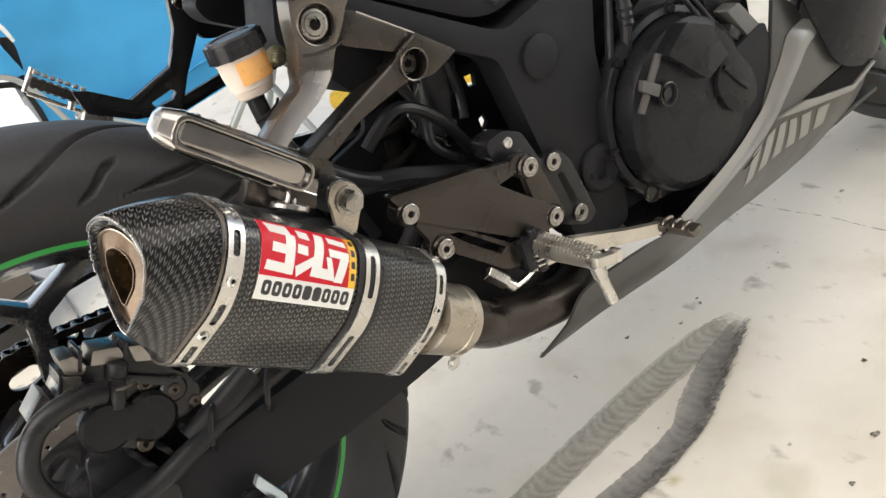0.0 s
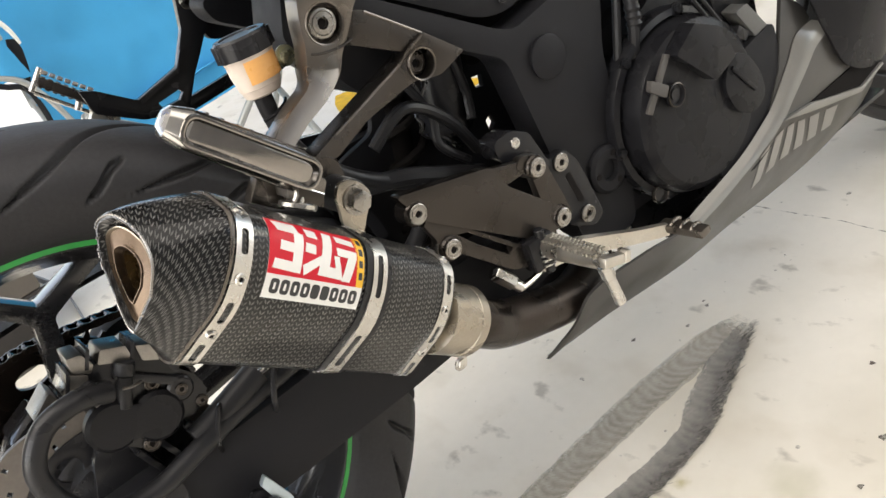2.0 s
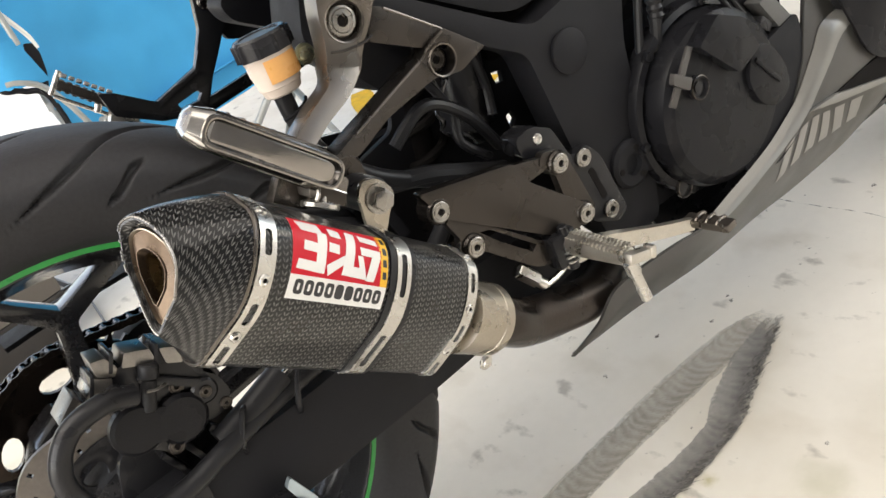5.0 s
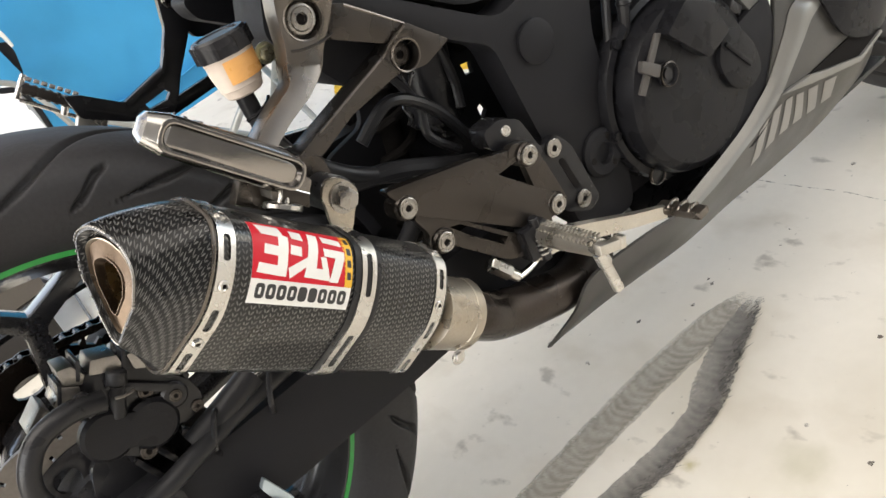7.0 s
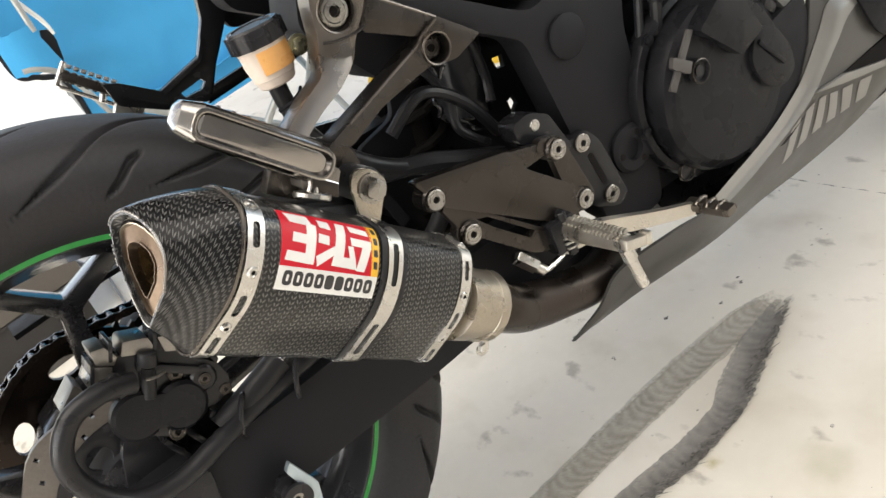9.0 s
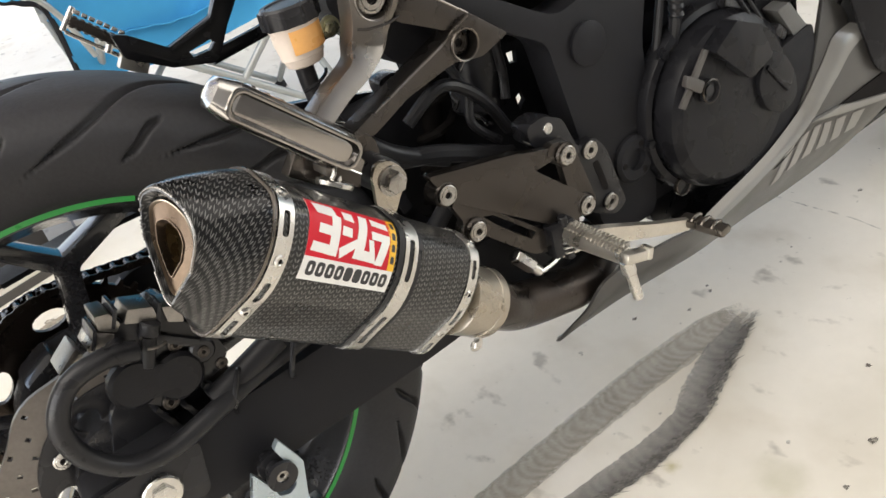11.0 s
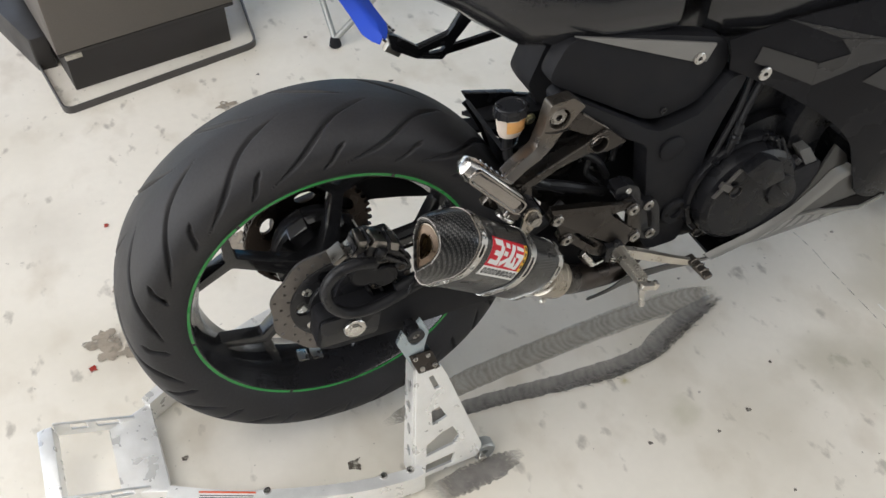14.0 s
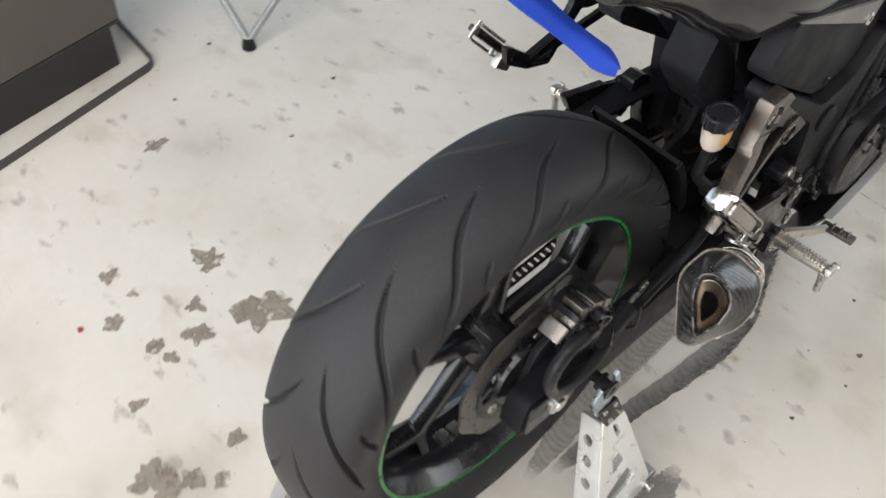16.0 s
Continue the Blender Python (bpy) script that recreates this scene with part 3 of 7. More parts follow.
def tyre(name, cx, cz, r, half, parent, pitches, grooves=True):
    prof = [(-0.054, 0.226), (-0.061, 0.236), (-0.068, 0.254), (-0.0712, 0.272), (-0.068, 0.288), (-0.056, 0.3015), (-0.036, 0.3095), (-0.014, 0.3135), (0.0, 0.3142)]
    prof = prof + [(-y, q) for y, q in prof[-2::-1]]
    ctrl = [Vector((y * half / 0.0712, q * r / 0.3142, 0)) for y, q in prof]
    line = np.array([(p.x, p.y) for p in smooth_line(ctrl, 5)])
    arc = np.concatenate([[0], np.cumsum(np.hypot(*np.diff(line, axis=0).T))])
    m, n = (156, 1700) if grooves else (40, 120)
    s = np.linspace(0, arc[-1], m)
    y, q = np.interp(s, arc, line[:, 0]), np.interp(s, arc, line[:, 1])
    ty, tq = np.gradient(y), np.gradient(q)
    ln = np.hypot(ty, tq)
    ny, nq = -tq / ln, ty / ln
    side = s / arc[-1] * 2 - 1
    a = np.linspace(0, 2 * np.pi, n, endpoint=False)
    A, S = np.meshgrid(a, side, indexing="ij")
    depth = np.zeros_like(A)
    if grooves:
        pitch = 2 * np.pi / pitches
        for sgn, lo, hi, sweep, ph in ((-1, 0.03, 0.74, 0.60, 0.0), (-1, 0.50, 0.76, 0.13, 0.87), (1, 0.03, 0.74, 0.60, 0.25), (1, 0.50, 0.76, 0.13, 1.12)):
            u = np.clip(S * sgn, 0, 1)
            t = np.clip((u - lo) / (hi - lo), 0, 1)
            w = 2 * t - 1
            base = sweep * 0.5 * (0.62 * w + 0.38 * w ** 3)
            d = np.abs((A - base - ph * pitch * 2 + pitch) % (2 * pitch) - pitch) * r
            slope = sweep * (0.62 + 1.14 * w ** 2) / (hi - lo) * r / (arc[-1] / 2)
            d = d / np.sqrt(1 + slope ** 2)
            width = 0.0040 * np.clip(np.sin(np.pi * t) * 1.8, 0, 1)
            inside = (S * sgn > lo) & (S * sgn < hi)
            depth = np.maximum(depth, np.where(inside, np.clip((width - d) / 0.0022, 0, 1) * 0.0062, 0))
    Y, Q = y[None, :] - ny[None, :] * depth, q[None, :] - nq[None, :] * depth
    V = np.stack([cx + Q * np.cos(A), Y, cz + Q * np.sin(A)], -1).reshape(-1, 3)
    i, j = np.meshgrid(np.arange(n), np.arange(m - 1), indexing="ij")
    k = (i + 1) % n
    F = np.stack([i * m + j, i * m + j + 1, k * m + j + 1, k * m + j], -1).reshape(-1, 4)
    return part_from(name, V.tolist(), F.tolist(), RUBBER, parent, "worn black rubber tyre with curved grooves" if grooves else "black rubber tyre", 85)


def wheel_disc(cx, cz, y, w=0.004):
    """Wave-edged drilled brake disc."""
    bm = bmesh.new()
    n, rads = 72, (0.078, 0.088, 0.098, 0.1085)

    def at(i, r, d):
        a = 2 * math.pi * i / n
        if r > 0.105:
            r += 0.0028 * math.cos(a * 9)
        return (cx + r * math.cos(a), y + d, cz + r * math.sin(a))

    for k in range(3):
        for i in range(n):
            drilled = (i + k * 2) % 4 == 0
            for d, flip in ((-w / 2, False), (w / 2, True)):
                q = [at(i, rads[k], d), at(i + 1, rads[k], d), at(i + 1, rads[k + 1], d), at(i, rads[k + 1], d)]
                if not drilled:
                    bm.faces.new([bm.verts.new(p) for p in (q if flip else q[::-1])])
                    continue
                c = sum((Vector(p) for p in q), Vector()) / 4
                inner = [c + (Vector(p) - c).normalized() * 0.0029 for p in q]
                for e in range(4):
                    f = [q[e], q[(e + 1) % 4], inner[(e + 1) % 4], inner[e]]
                    bm.faces.new([bm.verts.new(p) for p in (f if flip else f[::-1])])
                if not flip:
                    for e in range(4):
                        p, o = inner[e], inner[(e + 1) % 4]
                        bm.faces.new([bm.verts.new(v) for v in (p, o, o + Vector((0, w, 0)), p + Vector((0, w, 0)))])
    for i in range(n):
        for r in (rads[0], rads[-1]):
            bm.faces.new([bm.verts.new(p) for p in (at(i, r, -w / 2), at(i + 1, r, -w / 2), at(i + 1, r, w / 2), at(i, r, w / 2))])
    bmesh.ops.remove_doubles(bm, verts=bm.verts, dist=1e-5)
    bmesh.ops.recalc_face_normals(bm, faces=bm.faces)
    return bm


def rim_bm(cx, cz, half, r):
    s, h = r / 0.232, half / 0.057
    prof = [(0.232, -0.057), (0.2315, -0.0595), (0.222, -0.0595), (0.2195, -0.055), (0.214, -0.042), (0.204, -0.026), (0.203, 0.026), (0.214, 0.042),
            (0.2195, 0.055), (0.222, 0.0595), (0.2315, 0.0595), (0.232, 0.057), (0.222, 0.05), (0.210, 0.03), (0.210, -0.03), (0.222, -0.05)]
    return lathe([(a * s, b * h) for a, b in prof], (cx, 0, cz), (0, 1, 0), 120, closed=True)


rear = part("rear_wheel", rim_bm(0, AX, 0.057, 0.232), GLOSS, bike, "gloss black alloy rear rim with green stripe")
tyre("tyre", 0, AX, 0.3160, 0.0785, rear, 32)
for k in range(6):
    a0, a1 = radians(64.5 + k * 60), radians(123 + k * 60)
    for sgn in (-1, 1):
        ring = [(r * math.cos(a), r * math.sin(a) + AX) for r, seq in ((0.2290, range(25)), (0.2238, range(24, -1, -1))) for a in (a0 + (a1 - a0) * i / 24 for i in seq)]
        part("rim_stripe", plate(ring, sgn * 0.0595, sgn * 0.0603), GREEN, rear, "thin green tape stripe")


def spoke(angle):
    """A forked spoke that splits towards the rim."""
    o = [(0.035, -0.016), (0.10, -0.0098), (0.157, -0.0088), (0.199, -0.0715), (0.207, -0.062), (0.171, -0.001), (0.171, 0.001), (0.207, 0.062), (0.199, 0.0715), (0.157, 0.0088), (0.10, 0.0098), (0.035, 0.016)]
    c, s = math.cos(angle), math.sin(angle)
    return plate([(x * c - y * s, x * s + y * c + AX) for x, y in o], -0.013, 0.011, r=0.005, edge=0.004)


for k in range(5):
    part("spoke", spoke(radians(151 + 72 * k)), GLOSS, rear, "gloss black forked spoke")
part("hub", lathe([(0.03, -0.085), (0.05, -0.08), (0.056, -0.055), (0.042, -0.04), (0.038, 0.04), (0.06, 0.05), (0.066, 0.075), (0.03, 0.085)], (0, 0, AX), (0, 1, 0), 40), GLOSS, rear)
part("sprocket_carrier", lathe([(0.040, 0.030), (0.066, 0.034), (0.071, 0.040), (0.072, 0.058), (0.066, 0.066), (0.05, 0.074)], (0, 0, AX), (0, 1, 0), 40), GLOSS, rear, "glossy black sprocket carrier")
for i in range(5):
    a = radians(115 + 72 * i)
    part("cush_lobe", block((0.060 * math.cos(a), 0.040, AX + 0.060 * math.sin(a)), (0.030, 0.046, 0.036), (math.cos(a), 0, math.sin(a)), (-math.sin(a), 0, math.cos(a)), 0.006), GLOSS, rear, "glossy black lobe of the hub")
part("brake_disc", wheel_disc(0, AX, -0.07), DISC, rear, "worn drilled steel brake disc with wavy edge", 20)
part("disc_carrier", plate(oval(0, AX, 0.08, n=48), -0.074, -0.068, holes=[oval(0.06 * math.cos(a), AX + 0.06 * math.sin(a), 0.011, n=12) for a in (radians(36 + 72 * i) for i in range(5))], edge=0.001), BLACK, rear)
for i in range(5):
    a = radians(72 * i)
    bolt("disc_bolt", (0.062 * math.cos(a), -0.074, AX + 0.062 * math.sin(a)), (0, -1, 0), 0.006, STEEL, rear)
teeth = []
for i in range(43):
    for da, r in ((0.0, 0.1015), (0.3, 0.1015), (0.45, 0.1085), (0.6, 0.1085), (0.75, 0.1015)):
        a = 2 * math.pi * (i + da) / 43
        teeth.append((r * math.cos(a), AX + r * math.sin(a)))
part("sprocket", plate(teeth, 0.083, 0.089, holes=[oval(0.077 * math.cos(a), AX + 0.077 * math.sin(a), 0.017, 0.01, 14, a + math.pi / 2) for a in (radians(30 + 60 * i) for i in range(6))]), BURNT, rear, "steel rear sprocket with oval holes")
for k, dx in enumerate((0.0, 0.022)):
    a = radians(252 + k * 7)
    part("wheel_weight", block((0.2005 * math.cos(a), -0.005, AX + 0.2005 * math.sin(a)), (0.018, 0.024, 0.005), (-math.sin(a), 0, math.cos(a)), (math.cos(a), 0, math.sin(a)), 0.001), STEEL, rear, "stick-on silver balance weight")

front = part("front_wheel", rim_bm(1.428, 0.297, 0.046, 0.228), GLOSS, bike, "gloss black alloy front rim")
tyre("tyre", 1.428, 0.297, 0.295, 0.055, front, 32)
for k in range(5):
    a = radians(20 + 72 * k)
    o = [(0.03, -0.018), (0.205, -0.03), (0.205, 0.03), (0.03, 0.018)]
    part("spoke", plate([(1.428 + x * math.cos(a) - y * math.sin(a), 0.297 + x * math.sin(a) + y * math.cos(a)) for x, y in o], -0.015, 0.015, r=0.01, edge=0.004), GLOSS, front)
ring = [(1.428 + r * math.cos(a), 0.297 + r * math.sin(a)) for r, seq in ((0.2255, range(49)), (0.2195, range(48, -1, -1))) for a in (radians(2 + 7.4 * i) for i in seq)]
part("rim_stripe", plate(ring, -0.0482, -0.0488), GREEN, front, "thin green tape stripe")
part("brake_disc", plate(oval(1.428, 0.297, 0.135, n=60), -0.066, -0.061, holes=[oval(1.428, 0.297, 0.095, n=48)]), DISC, front, "worn steel front brake disc")

# ---- motorcycle: swingarm, chain, rear brake ----
for sgn in (-1, 1):
    arm = plate([(-0.06, 0.325), (-0.035, 0.312), (0.10, 0.306), (0.26, 0.306), (0.46, 0.315), (0.47, 0.38), (0.30, 0.392), (0.16, 0.386), (0.03, 0.385), (-0.05, 0.385)], -0.128, -0.094, r=0.012, edge=0.006)
    if sgn > 0:
        arm.free()
        arm = plate([(-0.06, 0.325), (0.03, 0.322), (0.065, 0.340), (0.105, 0.378), (0.16, 0.364), (0.22, 0.344), (0.30, 0.325), (0.46, 0.315), (0.47, 0.38), (0.30, 0.412), (0.16, 0.432), (0.08, 0.430), (0.03, 0.400), (-0.05, 0.385)], 0.094, 0.128, r=0.012, edge=0.006)
    part("swingarm", arm, MATTE, bike, "black box-section swingarm")
    plate_bm = plate([(-0.055, 0.33), (0.035, 0.325), (0.045, 0.38), (-0.05, 0.382)], -0.134, -0.129, r=0.01, edge=0.0015)
    part("axle_plate", plate_bm if sgn < 0 else mirrored(plate_bm), BLACK, bike)
part("swingarm_bridge", box(0.29, 0.36, -0.1, 0.1, 0.325, 0.385, 0.01), MATTE, bike)
nut = join(lathe([(0.0172, 0), (0.0172, 0.0045), (0.0160, 0.006), (0.0, 0.006)], (0, -0.134, AX), (0, -1, 0), 32), plate(oval(0, 0, 0.0105, n=6), 0.006, 0.0095, axis_matrix((0, -0.134, AX), (0, -1, 0)), edge=0.0012))
part("axle_nut", nut, STEEL, bike, "plated steel axle nut")
part("chain_guard", tube([(-0.02, 0.11, 0.475), (0.1, 0.11, 0.478), (0.25, 0.11, 0.465), (0.36, 0.11, 0.44)], 0.02, 8, 6, section=[(-0.9, 0.1), (0.9, 0.1), (0.9, 0.35), (-0.9, 0.35)]), MATTE, bike)
link = plate([(-0.0105, 0.0), (-0.006, 0.0045), (0.0, 0.003), (0.006, 0.0045), (0.0105, 0.0), (0.006, -0.0045), (0.0, -0.003), (-0.006, -0.0045)], -0.0085, -0.0065, r=0.002)
link = join(link, plate([(-0.0105, 0.0), (-0.006, 0.0045), (0.0, 0.003), (0.006, 0.0045), (0.0105, 0.0), (0.006, -0.0045), (0.0, -0.003), (-0.006, -0.0045)], 0.0065, 0.0085, r=0.002),
            rod((0.0065, -0.0065, 0), (0.0065, 0.0065, 0), 0.004, 10), rod((-0.0065, -0.009, 0), (-0.0065, 0.009, 0), 0.0028, 8))
first = part("chain_link", link, BURNT)
R1, R2, C2 = 0.104, 0.036, (0.47, 0.335)
path, tilt = [], math.asin((R1 - R2) / math.hypot(C2[0], C2[1] - AX))
for i in range(400):
    u = i / 400
    if u < 0.36:
        t = u / 0.36
        path.append((C2[0] * t + R1 * (1 - t) * math.sin(tilt) + R2 * t * math.sin(tilt), (AX + R1 * math.cos(tilt)) * (1 - t) + (C2[1] + R2 * math.cos(tilt)) * t))
    elif u < 0.42:
        a = math.pi / 2 - tilt - (u - 0.36) / 0.06 * (math.pi - 2 * tilt)
        path.append((C2[0] + R2 * math.cos(a), C2[1] + R2 * math.sin(a)))
    elif u < 0.78:
        t = (u - 0.42) / 0.36
        path.append((C2[0] * (1 - t) + R1 * t * math.sin(tilt), (C2[1] - R2 * math.cos(tilt)) * (1 - t) + (AX - R1 * math.cos(tilt)) * t - 0.012 * math.sin(math.pi * t)))
    else:
        a = -math.pi / 2 - (u - 0.78) / 0.22 * math.pi
        path.append((R1 * math.cos(a), AX + R1 * math.sin(a)))
path = np.array(path + path[:1])
run = np.concatenate([[0], np.cumsum(np.hypot(*np.diff(path, axis=0).T))])
count = int(run[-1] / 0.0132)
chain = part("drive_chain", rod((C2[0], 0.076, C2[1]), (C2[0], 0.096, C2[1]), 0.033, 24), BURNT, bike, "oily black roller chain")
for i in range(count):
    d = run[-1] * i / count
    x, z = np.interp(d, run, path[:, 0]), np.interp(d, run, path[:, 1])
    x2, z2 = np.interp((d + 0.004) % run[-1], run, path[:, 0]), np.interp((d + 0.004) % run[-1], run, path[:, 1])
    ob = first if i == 0 else new("chain_link", first.data)
    ob.parent = chain
    ob.matrix_basis = pose(x, 0.086, z, 0, -math.degrees(math.atan2(z2 - z, x2 - x)), 0)

caliper = part("brake_caliper", plate([(0.014, 0.452), (0.020, 0.496), (0.040, 0.502), (0.056, 0.493), (0.074, 0.494), (0.092, 0.462), (0.099, 0.430), (0.080, 0.416), (0.060, 0.424), (0.038, 0.414), (0.022, 0.43)], -0.124, -0.082, r=0.006, edge=0.005), BLACK, bike, "black rear brake caliper with plated pins")
part("piston_housing", lathe([(0.0215, 0), (0.0212, 0.006), (0.018, 0.0085), (0.0, 0.009)], (0.024, -0.123, 0.4515), (0, -1, 0), 36), ENGINE, caliper)
part("piston_housing", lathe([(0.0215, 0), (0.0212, 0.006), (0.018, 0.0085), (0.0, 0.009)], (0.055, -0.123, 0.4375), (0, -1, 0), 36), ENGINE, caliper)
part("housing_bridge", block((0.0395, -0.127, 0.4445), (0.036, 0.009, 0.030), (0.91, 0, -0.41), (0.41, 0, 0.91), 0.003), ENGINE, caliper)
part("slide_boss", lathe([(0.011, 0), (0.011, 0.006), (0.009, 0.008), (0, 0.008)], (0.080, -0.122, 0.446), (0, -1, 0), 24), BLACK, caliper)
part("caliper_rib", block((0.062, -0.126, 0.470), (0.05, 0.008, 0.007), (1, 0, -0.9), (0.9, 0, 1), 0.002), BLACK, caliper)
part("caliper_bracket", plate([(-0.03, 0.345), (0.03, 0.34), (0.075, 0.42), (0.05, 0.44), (0.0, 0.42)], -0.094, -0.084, r=0.01, edge=0.002), BLACK, caliper)
part("bracket_fin", block((0.036, -0.105, 0.392), (0.006, 0.02, 0.042), (1, 0, 0.35), (-0.35, 0, 1), 0.002), BLACK, caliper)
part("bracket_fin", block((0.052, -0.105, 0.396), (0.006, 0.02, 0.04), (1, 0, 0.35), (-0.35, 0, 1), 0.002), BLACK, caliper)
for name, outline in (("caliper_bridge", [(0.038, 0.500), (0.045, 0.509), (0.062, 0.501), (0.062, 0.487)]), ("pad_cover", [(0.067, 0.483), (0.068, 0.497), (0.080, 0.490), (0.078, 0.476)]),
                      ("pad_cover", [(0.020, 0.505), (0.022, 0.517), (0.032, 0.514), (0.036, 0.502), (0.031, 0.497)]), ("pin_plate", [(0.006, 0.495), (0.018, 0.505), (0.029, 0.497), (0.021, 0.484)]), ("pad_ear", [(-0.019, 0.489), (0.000, 0.502), (0.003, 0.494), (-0.012, 0.484)])):
    part(name, plate(outline, -0.1262, -0.098, r=0.0015, edge=0.0022), PLATED, caliper, "dull plated brake part")
for x, z in ((0.034, 0.508), (0.064, 0.494), (0.014, 0.500)):
    part("bridge_groove", block((x, -0.112, z), (0.003, 0.03, 0.016), (0.85, 0, -0.5), (0.5, 0, 0.85), 0.0006), BLACK, caliper)
part("bleed_boss", join(rod((0.038, -0.128, 0.459), (0.050, -0.128, 0.482), 0.006, 16), rod((0.050, -0.128, 0.482), (0.0555, -0.128, 0.492), 0.0078, 16)), HOSE, caliper, "black rubber bleed cap")
part("cap_clip", tube([(0.043, -0.1375, 0.478), (0.050, -0.1375, 0.475), (0.058, -0.135, 0.4735)], 0.0012, 6), PLATED, caliper)
for x, z, w in ((0.083, 0.470, 0.02), (0.092, 0.455, 0.016), (0.075, 0.405, 0.02)):
    part("caliper_web", block((x, -0.118, z), (w, 0.012, 0.006), (0.7, 0, -1), (1, 0, 0.7), 0.0015), BLACK, caliper)
for p, r in (((0.064, -0.125, 0.462), 0.0048), ((0.027, -0.125, 0.477), 0.0048), ((0.080, -0.130, 0.446), 0.004), ((0.041, -0.124, 0.418), 0.0055), ((0.090, -0.124, 0.424), 0.004)):
    bolt("caliper_bolt", p, (0, -1, 0), r, DARKCAST, caliper, socket=True)
part("banjo", join(rod((0.024, -0.140, 0.486), (0.024, -0.118, 0.486), 0.008), plate(oval(0, 0, 0.0065, n=6), 0.0, 0.006, axis_matrix((0.024, -0.140, 0.486), (0, -1, 0)), edge=0.0006)), BLACK, caliper)
part("brake_hose", tube([(0.035, -0.138, 0.482), (0.012, -0.142, 0.492), (-0.018, -0.142, 0.487), (-0.037, -0.142, 0.46), (-0.032, -0.142, 0.425), (-0.008, -0.141, 0.397), (0.026, -0.140, 0.39), (0.065, -0.138, 0.396), (0.11, -0.128, 0.399),
                         (0.18, -0.12, 0.402), (0.3, -0.11, 0.41), (0.36, -0.1, 0.44)], 0.0085, 14), HOSE, bike, "thick black brake hose in a loop")
part("hose_sleeve", tube([(0.070, -0.127, 0.398), (0.10, -0.125, 0.4045), (0.140, -0.122, 0.4155)], 0.0118, 16, 4), HOSE, bike, "black rubber sleeve over the hose")
part("hose_pipe", rod((0.118, -0.119, 0.4045), (0.19, -0.112, 0.414), 0.0046, 14), STEEL, bike, "bright brake pipe")
for x in (0.095, 0.15):
    part("hose_clip", tube([(x - 0.012, -0.126, 0.375), (x - 0.012, -0.14, 0.395), (x, -0.134, 0.413), (x + 0.012, -0.12, 0.41)], 0.0025, 8), BLACK, bike)
part("stand_spool", lathe([(0.0, 0), (0.008, 0), (0.008, 0.012), (0.014, 0.014), (0.014, 0.018), (0.009, 0.02), (0.009, 0.03), (0.014, 0.032), (0.014, 0.036), (0.006, 0.036), (0.005, 0.03), (0, 0.03)], (0.087, -0.126, 0.318), (0, -1, 0), 24), BLACK, bike, "black stand spool with socket bolt")
bolt("spool_bolt", (0.087, -0.158, 0.318), (0, -1, 0), 0.0056, BOLT, bike, "steel spool bolt")

# ---- motorcycle: exhaust ----
MO = Vector((0.074, -0.237, 0.592))
MA = Vector((0.711, 0.183, -0.678)).normalized()
MOUT = (Vector((0, -1, 0)) - MA * MA.dot(Vector((0, -1, 0)))).normalized()
MUP = MOUT.cross(MA)
if MUP.z < 0:
    MUP = -MUP
SEC = [(-0.012, 0.0585), (0.029, 0.0505), (0.0405, 0.022), (0.039, -0.006), (0.010, -0.0545), (-0.008, -0.0555), (-0.046, 0.006), (-0.036, 0.046)]
RING = rounded(SEC, 0.015, 7)
RING = RING[52:] + RING[:52]
RING_ARC = np.concatenate([[0], np.cumsum([(RING[(i + 1) % 64] - RING[i]).length for i in range(64)])])
RING_O, RING_U = np.array([p.x for p in RING] + [RING[0].x]), np.array([p.y for p in RING] + [RING[0].y])
MOUTH = rounded([(-0.0185, 0.0185), (-0.009, 0.0255), (0.006, 0.0225), (0.0165, 0.010), (0.0160, -0.029), (0.006, -0.029), (-0.013, -0.002)], 0.011, 6)


def mpoint(s, o, u):
    """A point of the muffler, which narrows towards its inlet."""
    k = max(0.0, min(1.0, (s - 0.05) / 0.22))
    return MO + MA * s + MOUT * (o * (1 - 0.2 * k)) + MUP * (u * (1 - 0.05 * k))


def msection(s, scale=1.0, grow=0.0):
    return [mpoint(s, p.x * (scale + grow / 0.05), p.y * (scale + grow / 0.05)) for p in RING]


def arc_at(u):
    """Distance round the outer side of the section at that height."""
    top, low = int(np.argmax(RING_U)), int(np.argmin(RING_U))
    return float(np.interp(-u, -RING_U[top:low + 1], RING_ARC[top:low + 1]))


def wrap(bm, a0=0.0, s0=0.0, up=False):
    """Bends a flat piece (along, round, lift) onto the muffler's skin."""
    ys = [v.co.y for v in bm.verts]
    for a in RING_ARC:
        y = (a0 - a) if up else (a - a0)
        if min(ys) + 2e-4 < y < max(ys) - 2e-4:
            bmesh.ops.bisect_plane(bm, geom=bm.verts[:] + bm.edges[:] + bm.faces[:], dist=1e-6, plane_co=(0, y, 0), plane_no=(0, 1, 0))
    for v in bm.verts:
        a = (a0 - v.co.y if up else a0 + v.co.y) % RING_ARC[-1]
        o, u = np.interp(a, RING_ARC, RING_O), np.interp(a, RING_ARC, RING_U)
        e = 0.002
        do = np.interp((a + e) % RING_ARC[-1], RING_ARC, RING_O) - np.interp((a - e) % RING_ARC[-1], RING_ARC, RING_O)
        du = np.interp((a + e) % RING_ARC[-1], RING_ARC, RING_U) - np.interp((a - e) % RING_ARC[-1], RING_ARC, RING_U)
        k = v.co.z / math.hypot(do, du)
        v.co = mpoint(s0 + v.co.x, o - du * k, u + do * k)
    bmesh.ops.recalc_face_normals(bm, faces=bm.faces)
    return bm


